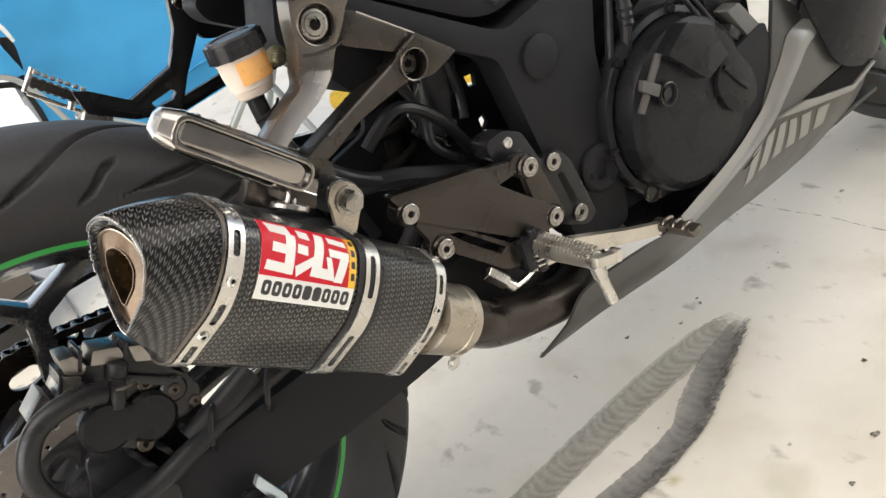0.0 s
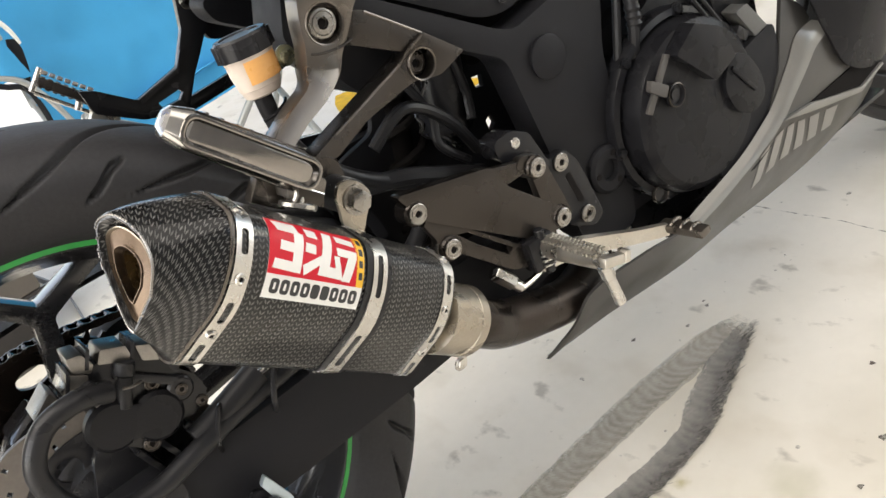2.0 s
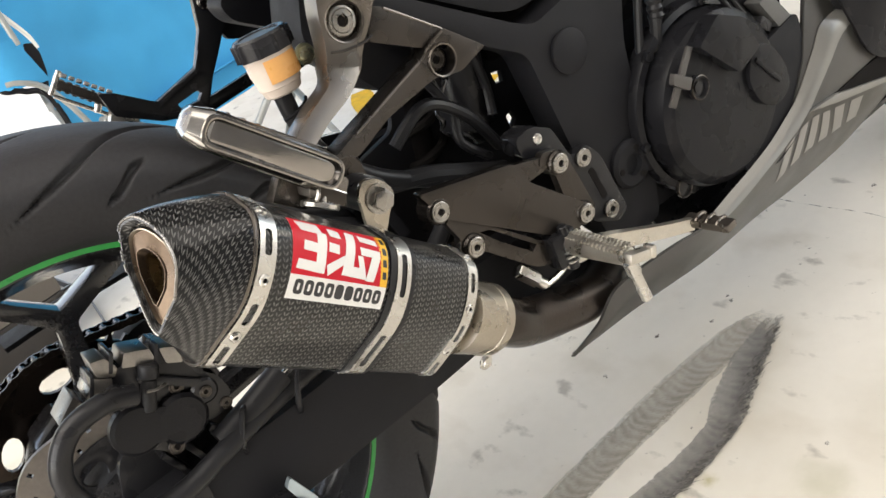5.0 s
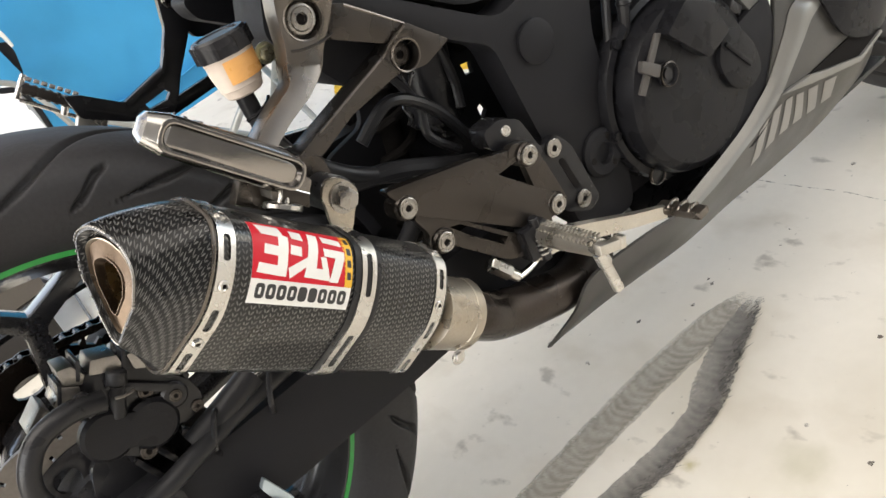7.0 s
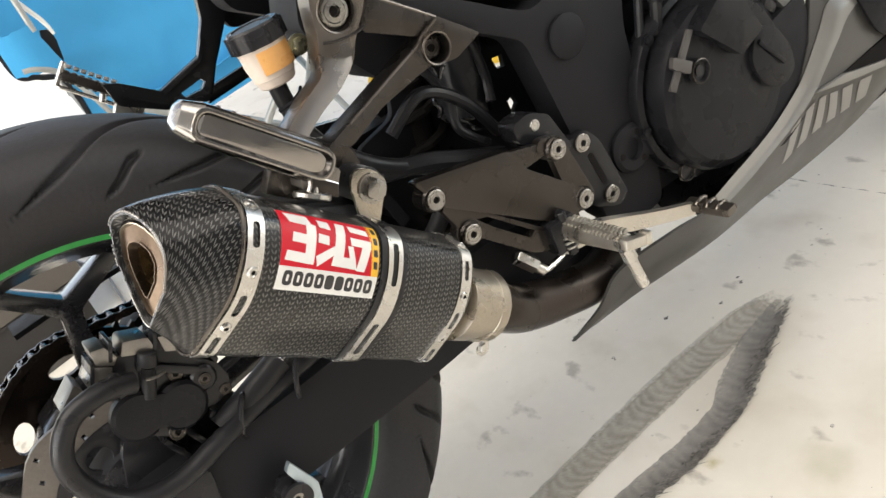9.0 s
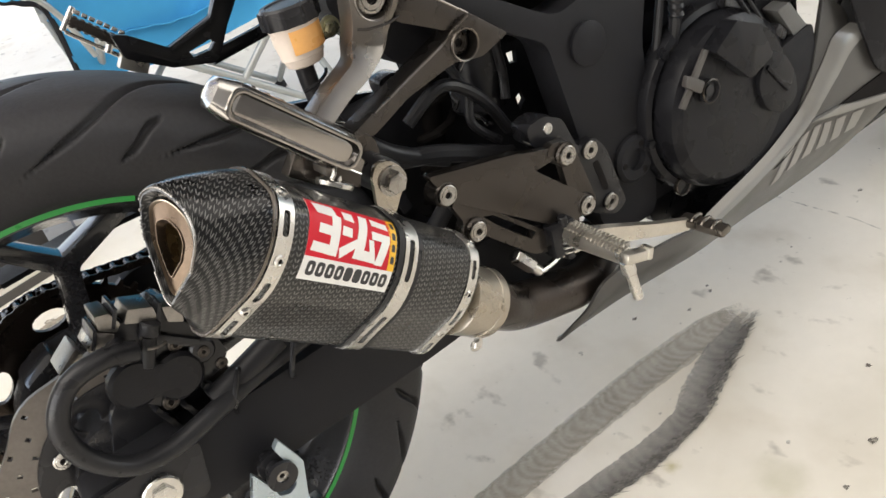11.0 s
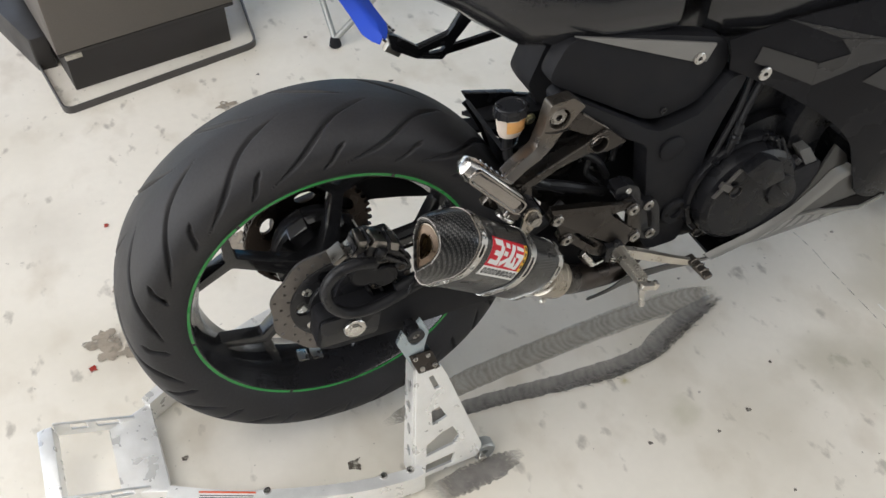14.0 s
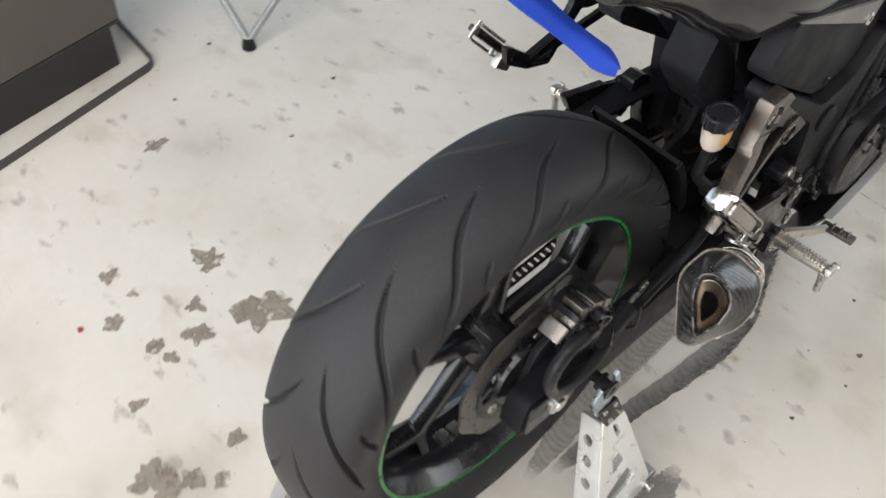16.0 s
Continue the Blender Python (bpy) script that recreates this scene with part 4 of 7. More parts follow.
def mouth_ray(p):
    """Where the ray from the mouth's middle towards a point of the ring meets the mouth's outline."""
    best, d = 0.02, (p - Vector((0.001, -0.002))).normalized()
    for i, q in enumerate(MOUTH):
        a, b = MOUTH[i - 1] - Vector((0.001, -0.002)), q - Vector((0.001, -0.002))
        e = b - a
        den = d.x * e.y - d.y * e.x
        if abs(den) > 1e-9:
            t, k = (a.x * e.y - a.y * e.x) / den, (a.x * d.y - a.y * d.x) / den
            if t > 0 and -1e-6 <= k <= 1 + 1e-6:
                best = t
    return d * best


RAYS = [mouth_ray(p) for p in RING]


def mouth_section(w, size, back=0.0):
    """A ring of the end cap: w = 0 at the band, 1 at the slanting mouth."""
    out = []
    for p, q in zip(RING, RAYS):
        m = Vector((0.001, -0.002)) + q * size
        r = p.lerp(m, w ** 1.3)
        lip = -0.0014 + 0.404 * r.x - 0.218 * r.y + back
        out.append(mpoint(0.0445 + (lip - 0.0445) * w, r.x, r.y))
    return out


muffler = part("muffler", loft([msection(s) for s in (0.046, 0.10, 0.16, 0.22, 0.272)], cap=False, uv=True), CARBON, bike, "lacquered carbon muffler body with bright bands")
cap = [msection(0.05, grow=0.0004)] + [mouth_section(w, 1.4, 0.004) for w in (0.0, 0.15, 0.3, 0.45, 0.6, 0.75, 0.88)]
cap += [mouth_section(1, k, d) for k, d in ((1.40, 0.0045), (1.34, 0.0012), (1.26, -0.0008), (1.18, -0.0008), (1.11, 0.0012), (1.06, 0.006), (1.05, 0.012))]
cap_bm = loft(cap, cap=False, uv=True)
cap_uv = cap_bm.loops.layers.uv.active
for f in cap_bm.faces:
    for corner in f.loops:
        along, around = corner[cap_uv].uv
        corner[cap_uv].uv = (around - 7.0 * along ** 2, along + 0.1 * around)
part("end_cap", cap_bm, CARBON, muffler, "tapered carbon end cap with rounded lip")
part("cap_edge", loft([msection(s, 1, grow=g) for s, g in ((0.0424, -0.0005), (0.0424, 0.0011), (0.0436, 0.0015), (0.0448, 0.0011), (0.0448, -0.0005))], cap=False), CAST, muffler, "dull rolled edge")
part("outlet_plate", loft([mouth_section(1, k, d) for k, d in ((1.06, 0.008), (1.0, 0.0045), (0.62, 0.0025), (0.60, 0.004), (0.59, 0.008))], cap=False), BRONZE, muffler, "sooty bronze outlet plate")
part("outlet_sleeve", loft([mouth_section(1, k, d) for k, d in ((0.592, 0.007), (0.585, 0.02), (0.575, 0.036))], cap=False), SLEEVE, muffler, "straw-coloured steel sleeve")
part("outlet_edge", loft([mouth_section(1, k, d) for k, d in ((1.035, 0.007), (1.03, 0.0025), (1.0, 0.002), (0.99, 0.005))], cap=False), TITAN, muffler, "thin bright edge")
part("outlet_edge", loft([mouth_section(1, k, d) for k, d in ((0.63, 0.004), (0.625, 0.001), (0.605, 0.001), (0.59, 0.006))], cap=False), BRONZE, muffler, "dull sleeve edge")
part("outlet_bore", loft([mouth_section(1, k, d) for k, d in ((0.582, 0.034), (0.57, 0.06), (0.1, 0.062))]), SOOT_SHADE, muffler)
# metal beads added for the glints on the cut weave ends
part("cut_weave_edge", join(*[block(p.lerp(q, 0.5), (0.0017, 0.0012, 0.0015), q - p, MA, 0.0003) for p, q in zip(mouth_section(1, 1.25, -0.0009), mouth_section(1, 1.25, -0.0009)[1:])]), PLATED, muffler, "row of bright beads for the sparkle of cut weave ends round the mouth")


def slotted(name, s0, s1, slots, lift, material, label):
    """A strap round the muffler with real slots through it: (height, half length, half width)."""
    mid, holes = (s0 + s1) / 2, []
    for u, length, h in slots:
        a = arc_at(u)
        holes.append([(p.x, p.y) for p in rounded([(mid - h, a - length), (mid + h, a - length), (mid + h, a + length), (mid - h, a + length)], h, 4)])
    total = float(RING_ARC[-1])
    return part(name, wrap(plate([(s0, 0.0), (s1, 0.0), (s1, total - 1e-4), (s0, total - 1e-4)], lift, lift + 0.0011, Matrix(), holes=holes)), material, muffler, label, 25)


slotted("rear_band", 0.0462, 0.0595, [(u, 0.0085, 0.0028) for u in (0.036, -0.011, -0.043)], 0.0003, STEEL, "bright slotted steel band")
slotted("front_band", 0.2575, 0.2695, [(u, 0.0085, 0.0024) for u in (0.034, -0.010, -0.046)], 0.0003, STEEL, "bright slotted steel band")
slotted("strap_rubber", 0.1665, 0.1935, [], 0.0002, HOSE, "black rubber strip under the strap")
slotted("mid_strap", 0.1725, 0.1875, [(0.030, 0.016, 0.0028), (-0.031, 0.017, 0.0028)], 0.0014, STEEL, "bright slotted steel strap")
for s in (0.0529, 0.2635):
    for u in (0.0125, -0.0275, 0.052):
        a = arc_at(u)
        riv = part("rivet", wrap(lathe([(0.0042, 0), (0.0042, 0.0008), (0.0034, 0.0018), (0.0022, 0.0021), (0.0017, 0.0017), (0.0016, 0.0004), (0, 0.0004)], (s, a, 0.0013), (0, 0, 1), 16)), STEEL, muffler)
        # black disc as the shade in the rivet's eye
        part("rivet_eye", wrap(lathe([(0.00165, 0), (0.00165, 0.0006), (0, 0.0006)], (s, a, 0.0017), (0, 0, 1), 12)), SOOT_SHADE, riv)

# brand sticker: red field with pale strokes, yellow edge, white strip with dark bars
def decal(name, poly, lift, material, parent, m, label="", r=0.0, holes=()):
    return part(name, plate(poly, lift, lift + 0.0003, m, r=r, holes=holes), material, parent, label)


SA = arc_at(0.0030)


def wrapped(name, poly, lift, material, parent, label="", r=0.0, holes=()):
    return part(name, wrap(plate(poly, lift, lift + 0.0002, Matrix(), r=r, holes=holes), SA, 0.0735, True), material, parent, label)


sticker = wrapped("brand_sticker", [(0, 0), (0.090, 0), (0.090, 0.057), (0, 0.057)], 0.0002, WHITE, muffler, "red and white brand sticker")
wrapped("red_field", [(0, 0.0165), (0.083, 0.0165), (0.083, 0.057), (0, 0.057)], 0.0004, RED, sticker)
wrapped("yellow_edge", [(0.083, 0.0165), (0.090, 0.0165), (0.090, 0.057), (0.081, 0.057)], 0.0004, YELLOW, sticker)
for y in (0.022, 0.031, 0.040, 0.049):
    wrapped("dark_bar", [(0.0848, y), (0.0888, y), (0.0882, y + 0.0055), (0.0846, y + 0.0055)], 0.0006, INK, sticker, r=0.001)
strokes = [[(0.06, 0.06), (0.30, 0.06), (0.33, 0.27), (0.10, 0.25)], [(0.27, 0.20), (0.37, 0.25), (0.34, 0.93), (0.24, 0.92)], [(0.12, 0.42), (0.28, 0.44), (0.27, 0.60), (0.11, 0.58)], [(0.06, 0.74), (0.27, 0.76), (0.30, 0.93), (0.04, 0.90)],
           [(0.40, 0.10), (0.52, 0.12), (0.53, 0.28), (0.41, 0.26)], [(0.39, 0.38), (0.50, 0.40), (0.50, 0.56), (0.38, 0.54)], [(0.36, 0.78), (0.56, 0.56), (0.57, 0.70), (0.38, 0.95)],
           [(0.60, 0.10), (0.70, 0.12), (0.66, 0.74), (0.55, 0.74)], [(0.55, 0.72), (0.80, 0.74), (0.80, 0.92), (0.53, 0.90)], [(0.71, 0.52), (0.77, 0.52), (0.82, 0.92), (0.75, 0.92)],
           [(0.74, 0.12), (0.95, 0.16), (0.96, 0.28), (0.75, 0.25)], [(0.74, 0.36), (0.98, 0.38), (0.98, 0.52), (0.75, 0.50)], [(0.88, 0.48), (0.98, 0.50), (0.91, 0.94), (0.81, 0.94)]]
for i, stroke in enumerate(strokes):
    wrapped("stroke", [(a * 0.083, 0.057 - b * 0.0405) for a, b in stroke], 0.0006 + 0.00004 * i, WHITE, sticker)
for i in range(9):
    x = 0.005 + i * 0.0092
    wrapped("dark_bar", [(x, 0.0035), (x + 0.0076, 0.0035), (x + 0.0076, 0.0138), (x, 0.0138)], 0.0004, INK, sticker, r=0.003,
          holes=[] if i in (4, 5) else [[(p.x, p.y) for p in rounded([(x + 0.0027, 0.0062), (x + 0.0049, 0.0062), (x + 0.0049, 0.0111), (x + 0.0027, 0.0111)], 0.001)]])

fs = 0.272
coll = []
for s, r in ((fs, 0.047), (fs + 0.004, 0.040), (fs + 0.012, 0.0335), (fs + 0.05, 0.0325), (fs + 0.058, 0.0325), (fs + 0.058, 0.0275)):
    coll.append((r, s))
part("front_cone", loft([msection(fs - 0.003, 1, grow=-0.0005), msection(fs + 0.002, 0.95), msection(fs + 0.006, 0.72)]), STEEL, muffler)
part("collar", lathe([(0.0, fs + 0.004)] + [(r * 0.98, s) for r, s in coll[2:]], MO, MA, 40), TITAN, muffler, "bare steel inlet collar")
pipe_start = mpoint(fs + 0.05, 0, 0)
part("link_pipe", tube([pipe_start, pipe_start + MA * 0.03, (0.355, -0.157, 0.325), (0.405, -0.140, 0.297), (0.47, -0.118, 0.268), (0.54, -0.075, 0.252), (0.62, -0.015, 0.245), (0.9, 0.0, 0.235)], 0.0232, 28), BURNT, bike, "heat-darkened exhaust link pipe")
part("pipe_clamp", lathe([(0.031, 0), (0.0325, 0.001), (0.0325, 0.011), (0.031, 0.012)], mpoint(fs + 0.046, 0, 0), MA, 32), TITAN, bike)
bolt("clamp_bolt", mpoint(fs + 0.052, 0.02, -0.036), MOUT, 0.0055, STEEL, bike, socket=False)
bolt("clamp_bolt", mpoint(fs + 0.006, 0.0, 0.041), MUP, 0.0055, STEEL, bike, socket=False)

# ---- motorcycle: footrest brackets ----
def both(name, make, material, label="", parent=None, left_material=None, angle=32):
    """The same piece on the right side and, mirrored, on the left."""
    a = part(name, make(), material, parent or bike, label, angle)
    part(name, mirrored(make()), left_material or material, parent or bike, label, angle)
    return a


def arm_outline():
    return [(0.297, 0.674), (0.330, 0.676), (0.350, 0.657), (0.341, 0.649), (0.333, 0.640), (0.317, 0.622), (0.306, 0.6075), (0.296, 0.6015), (0.283, 0.5955), (0.258, 0.589), (0.232, 0.579), (0.222, 0.580), (0.222, 0.5905), (0.250, 0.602),
            (0.273, 0.6095), (0.2775, 0.613), (0.284, 0.627), (0.288, 0.637), (0.290, 0.648), (0.2925, 0.660)]


def bend_arm(p):
    """The arm's lower half leans outwards below its kink."""
    below = 0.618 - p[2] - (p[0] - 0.288) * 0.35
    return Vector((p[0], p[1] - max(0.0, below) * 0.4, p[2]))


def bend_strut(p):
    return Vector((p[0], p[1] - max(0.0, 0.36 - p[0]) * 0.17, p[2]))


def bent(bm, bend, at, way):
    bmesh.ops.bisect_plane(bm, geom=bm.verts[:] + bm.edges[:] + bm.faces[:], dist=1e-6, plane_co=at, plane_no=way)
    for v in bm.verts:
        v.co = bend(v.co)
    return bm


part("rear_bracket", bent(plate(arm_outline(), -0.142, -0.122, r=0.003, edge=0.0028, holes=[oval(0.3115, 0.6475, 0.0158, n=28)]), bend_arm, (0.288, 0, 0.618), (0.35, 0, 1)), CAST, bike, "grey cast footrest bracket with a kinked arm")
part("bracket_seat", plate(oval(0.3115, 0.6475, 0.017, n=24), -0.134, -0.126), DARKCAST, bike)
part("bracket_link", plate([(0.336, 0.648), (0.350, 0.642), (0.398, 0.600), (0.374, 0.594), (0.327, 0.622)], -0.137, -0.120, r=0.005, edge=0.004), DARKCAST, bike, "grey cast bracket link")
part("front_bracket", bent(plate([(0.394, 0.603), (0.428, 0.571), (0.398, 0.5625), (0.380, 0.5655), (0.3715, 0.569), (0.311, 0.564), (0.272, 0.553), (0.250, 0.553), (0.249, 0.563), (0.276, 0.570), (0.297, 0.5745), (0.364, 0.590), (0.387, 0.6015)], -0.141, -0.119, r=0.003, edge=0.003,
                            holes=[oval(0.3825, 0.5795, 0.0128, n=24)]), bend_strut, (0.36, 0, 0), (1, 0, 0)), DARKCAST, bike, "grey cast bracket strut with bolt recess")
for bend, line in ((bend_arm, [(0.344, 0.655), (0.332, 0.6385), (0.316, 0.621), (0.305, 0.607), (0.283, 0.5965), (0.258, 0.590), (0.236, 0.581)]),
                   (bend_strut, [(0.392, 0.6015), (0.375, 0.595), (0.364, 0.589), (0.330, 0.581), (0.297, 0.5735), (0.276, 0.569)])):
    part("cast_ridge", tube([bend((x, -0.1405, z)) for x, z in line], 0.0014, 8, 5), CAST, bike, "bright cast edge of the bracket")
part("cast_ridge", tube([(0.350, -0.1365, 0.6405), (0.374, -0.1365, 0.620), (0.395, -0.1365, 0.6015)], 0.0014, 8, 5), CAST, bike, "bright cast edge of the bracket")
part("cast_step", tube([(0.290, -0.1415, 0.631), (0.300, -0.1425, 0.6275), (0.317, -0.1425, 0.6255), (0.329, -0.1415, 0.6265)], 0.0013, 8, 5), DARKCAST, bike)
for x, z, r in ((0.3115, 0.6475, 0.0162), (0.3825, 0.5795, 0.0132)):
    part("recess_rim", lathe([(r - 0.0006, 0.0), (r - 0.0004, 0.0012), (r + 0.0008, 0.0016), (r + 0.0016, 0.0)], (x, -0.1412, z), (0, -1, 0), 32), CAST, bike)
part("bracket_seat", plate(oval(0.3825, 0.5795, 0.014, n=24), -0.129, -0.121), ENGINE, bike)
part("left_bracket", plate([(0.183, 0.6305), (0.198, 0.6235), (0.232, 0.596), (0.285, 0.6085), (0.307, 0.6405), (0.315, 0.6695), (0.318, 0.70), (0.352, 0.70), (0.340, 0.640), (0.314, 0.610), (0.298, 0.5925), (0.2825, 0.571), (0.2735, 0.5615), (0.228, 0.5755), (0.187, 0.603)], 0.166, 0.175, r=0.003, edge=0.0018,
                           holes=[[(0.2495, 0.584), (0.2755, 0.587), (0.279, 0.582), (0.2725, 0.5765), (0.2515, 0.577)]]), BLACK, bike, "black cast left footrest bracket with a slot")
for rib in ([(0.232, 0.5905), (0.284, 0.6035), (0.2985, 0.6235), (0.295, 0.6235), (0.2825, 0.6075), (0.232, 0.5945)], [(0.192, 0.6085), (0.2295, 0.5795), (0.268, 0.5672), (0.2685, 0.570), (0.231, 0.583), (0.194, 0.6115)]):
    part("bracket_rib", plate(rib, 0.163, 0.1655, r=0.001, edge=0.0008), BLACK, bike)
part("left_frame_plate", plate([(0.328, 0.672), (0.340, 0.70), (0.425, 0.665), (0.402, 0.602), (0.3615, 0.6065), (0.336, 0.616), (0.326, 0.640)], 0.1775, 0.186, r=0.004, edge=0.002), MATTE, bike, "black plate behind the left bracket")
part("plate_groove", plate([(0.352, 0.668), (0.372, 0.660), (0.360, 0.636)], 0.1762, 0.1785, r=0.002, edge=0.0008), SENSOR, bike, "grey recess in the plate")
part("bracket_strut", plate([(0.275, 0.5545), (0.290, 0.570), (0.3325, 0.5725), (0.43, 0.582), (0.43, 0.566), (0.3245, 0.558)], 0.185, 0.192, r=0.002, edge=0.0018), BLACK, bike, "black left bracket strut")
bolt("bracket_bolt", (0.3255, 0.166, 0.6635), (0, -1, 0), 0.0065, BOLT, bike)
bolt("bracket_bolt", (0.3115, -0.134, 0.6475), (0, -1, 0), 0.0098, BOLT, bike, "steel socket bolt", head=0.75)
bolt("bracket_bolt", (0.3825, -0.129, 0.5795), (0, -1, 0), 0.008, DARKCAST, bike)
part("bracket_boss", lathe([(0.017, 0), (0.017, 0.03), (0.015, 0.033), (0, 0.033)], (0.252, -0.125, 0.548), (0.05, -1, -0.1), 24), DARKCAST, bike)
part("lower_lug", plate([(0.238, 0.570), (0.262, 0.561), (0.270, 0.540), (0.262, 0.518), (0.248, 0.518), (0.240, 0.540)], -0.158, -0.132, r=0.008, edge=0.003), DARKCAST, bike)

# folded passenger footrests
PEGMETAL = mat("smoky_polished_alloy", (0.31, 0.29, 0.27), 0.17, 1.0, var=0.15, scale=35, fine=600, bump=0.05, rvar=0.08)
# darker copy of the polished alloy, with the hollow's dark reflection in its colour
HOLLOW_SHADE = mat("alloy_with_dark_reflection", (0.085, 0.078, 0.072), 0.2, 0.95, var=0.15, scale=30, fine=500, bump=0.0)
PEGCAST = mat("smoky_cast_alloy", (0.2, 0.185, 0.17), 0.3, 0.9, var=0.15, scale=30, fine=700, bump=0.1)
PT, PE = Vector((0.152, -0.175, 0.650)), Vector((0.228, -0.186, 0.566))


def peg(tip=False):
    d = (PE - PT).normalized()
    out = Vector((0, -1, 0)) - d * d.dot(Vector((0, -1, 0)))
    out.normalize()
    up = out.cross(d)
    secs = []
    for t, w, h, k in ((0.0, 0.004, 0.006, 0.0), (0.03, 0.012, 0.011, 0.0), (0.16, 0.0165, 0.0145, 0.0), (0.55, 0.0165, 0.0155, 0.0), (0.9, 0.0165, 0.0165, 0.0), (1.0, 0.014, 0.014, 0.0)):
        c = PT.lerp(PE, t)
        secs.append([c + out * (w * a) + up * (h * b) for a, b in ((p.x, p.y) for p in rounded([(1, 0.55), (0.55, 1), (-0.55, 1), (-1, 0.55), (-1, -0.55), (-0.55, -1), (0.55, -1), (1, -0.55)], 0.25, 3))])
    if tip:
        mid = [sum((Vector(p) for p in s), Vector()) / len(s) for s in secs]
        return loft([[m + (p - m) * 1.03 - d * 0.0006 for p in s] for m, s in zip(mid, secs[:3])])
    return loft(secs)


# brighter metal on the tip paints in its highlight
part("footrest_tip", peg(True), ALLOY, bike, "footrest tip, its highlight put into a brighter metal")
part("passenger_footrest", peg(), PEGMETAL, bike, "smoky polished folding passenger footrest, folded up")


def peg_face(outer, hole, lift, thick):
    """A long rounded frame or panel on the footrest's outer face."""
    d = (PE - PT).normalized()
    out = (Vector((0, -1, 0)) - d * d.dot(Vector((0, -1, 0)))).normalized()
    up = out.cross(d)
    if up.z < 0:
        up = -up
    c = PT.lerp(PE, 0.57)
    m = Matrix(((d.x, up.x, out.x, c.x), (d.y, up.y, out.y, c.y), (d.z, up.z, out.z, c.z), (0, 0, 0, 1)))

    def shape(w, h, r):
        return [(p.x, p.y) for p in rounded([(-w, -h), (w, -h), (w, h), (-w, h)], r, 6)]

    return plate(shape(*outer), lift, lift + thick, m, holes=[shape(*hole)] if hole else [], edge=0.0008 if hole else 0.0)


part("face_frame", peg_face((0.0535, 0.0118, 0.0117), (0.0505, 0.0088, 0.0087), 0.0090, 0.0092), PEGMETAL, bike, "polished edge of the footrest")


def peg_trough(w, h, lift, depth, nu=40, nv=14):
    """The smooth hollow along the footrest's outer face, round at both ends."""
    d = (PE - PT).normalized()
    out = (Vector((0, -1, 0)) - d * d.dot(Vector((0, -1, 0)))).normalized()
    up = out.cross(d)
    c = PT.lerp(PE, 0.57)
    bm = bmesh.new()
    grid = []
    for i in range(nu + 1):
        a = -math.cos(math.pi * i / nu)
        over = max(0.0, abs(a) * w - (w - h)) / h
        hh = h * math.sqrt(max(0.0004, 1 - over * over))
        row = []
        for j in range(nv + 1):
            b = 2 * j / nv - 1
            row.append(bm.verts.new(c + d * (a * w) + up * (b * hh) + out * (lift - depth * (1 - b * b) * (1 - over ** 2) + 0.0004)))
        grid.append(row)
    for r0, r1 in zip(grid, grid[1:]):
        for j in range(nv):
            bm.faces.new((r0[j], r0[j + 1], r1[j + 1], r1[j]))
    geo = bmesh.ops.extrude_face_region(bm, geom=bm.faces[:])["geom"]
    bmesh.ops.translate(bm, vec=-out * 0.0006, verts=[g for g in geo if isinstance(g, bmesh.types.BMVert)])
    bmesh.ops.recalc_face_normals(bm, faces=bm.faces)
    return bm


part("face_hollow", peg_trough(0.0510, 0.0092, 0.0172, 0.0055), HOLLOW_SHADE, bike, "footrest hollow, its dark reflection put into the colour")


def peg_rib(i):
    d = (PE - PT).normalized()
    out = (Vector((0, -1, 0)) - d * d.dot(Vector((0, -1, 0)))).normalized()
    up = out.cross(d)
    if up.z < 0:
        up = -up
    return block(PT.lerp(PE, 0.25 + 0.1 * i) + up * 0.0145 - out * 0.004, (0.003, 0.018, 0.003), d, up, 0.001)


for i in range(7):
    part("tread_rib", peg_rib(i), PEGMETAL, bike)
part("footrest_clevis", plate([(0.2171, 0.5854), (0.228, 0.5725), (0.238, 0.5555), (0.2253, 0.5402), (0.2046, 0.5593), (0.2085, 0.573)], -0.193, -0.160, r=0.002, edge=0.002), PEGCAST, bike, "grey cast footrest clevis")
part("clevis_plate", plate([(0.2136, 0.5661), (0.2298, 0.5494), (0.2253, 0.5402), (0.2075, 0.5560), (0.2105, 0.5585)], -0.1975, -0.190, r=0.0012, edge=0.0008), DARKCAST, bike, "stepped tab on the clevis")
part("tab_edge", tube([(0.2070, -0.1975, 0.5565), (0.2105, -0.1975, 0.5590), (0.2136, -0.1975, 0.5661), (0.2298, -0.1975, 0.5494)], 0.0007, 6, 1), ALLOY, bike, "bright worn edge of the tab")
part("clevis_ear", block((0.202, -0.166, 0.562), (0.030, 0.014, 0.022), (1, 0, -0.9), (0.9, 0, 1), 0.003), CAST, bike)


def pivot_pin(p, way):
    return lathe([(0.0135, 0), (0.0145, 0.001), (0.0145, 0.004), (0.0135, 0.005), (0.006, 0.006), (0.006, 0.018), (0, 0.018)], p, way, 24)


part("pivot_pin", pivot_pin((0.2075, -0.1925, 0.5485), (0.62, 0.1, 0.8)), STEEL, bike, "plated pivot pin")

# the left footrest shows its toothed tread
LT, LR = Vector((0.158, 0.199, 0.653)), Vector((0.196, 0.186, 0.612))
LD = (LR - LT).normalized()
LN = (Vector((-0.15, -1, 0.1)) - LD * LD.dot(Vector((-0.15, -1, 0.1)))).normalized()
LU = LN.cross(LD) if LN.cross(LD).z > 0 else LD.cross(LN)


def on_peg(t, u, n):
    return LT.lerp(LR, t) + LU * u + LN * n


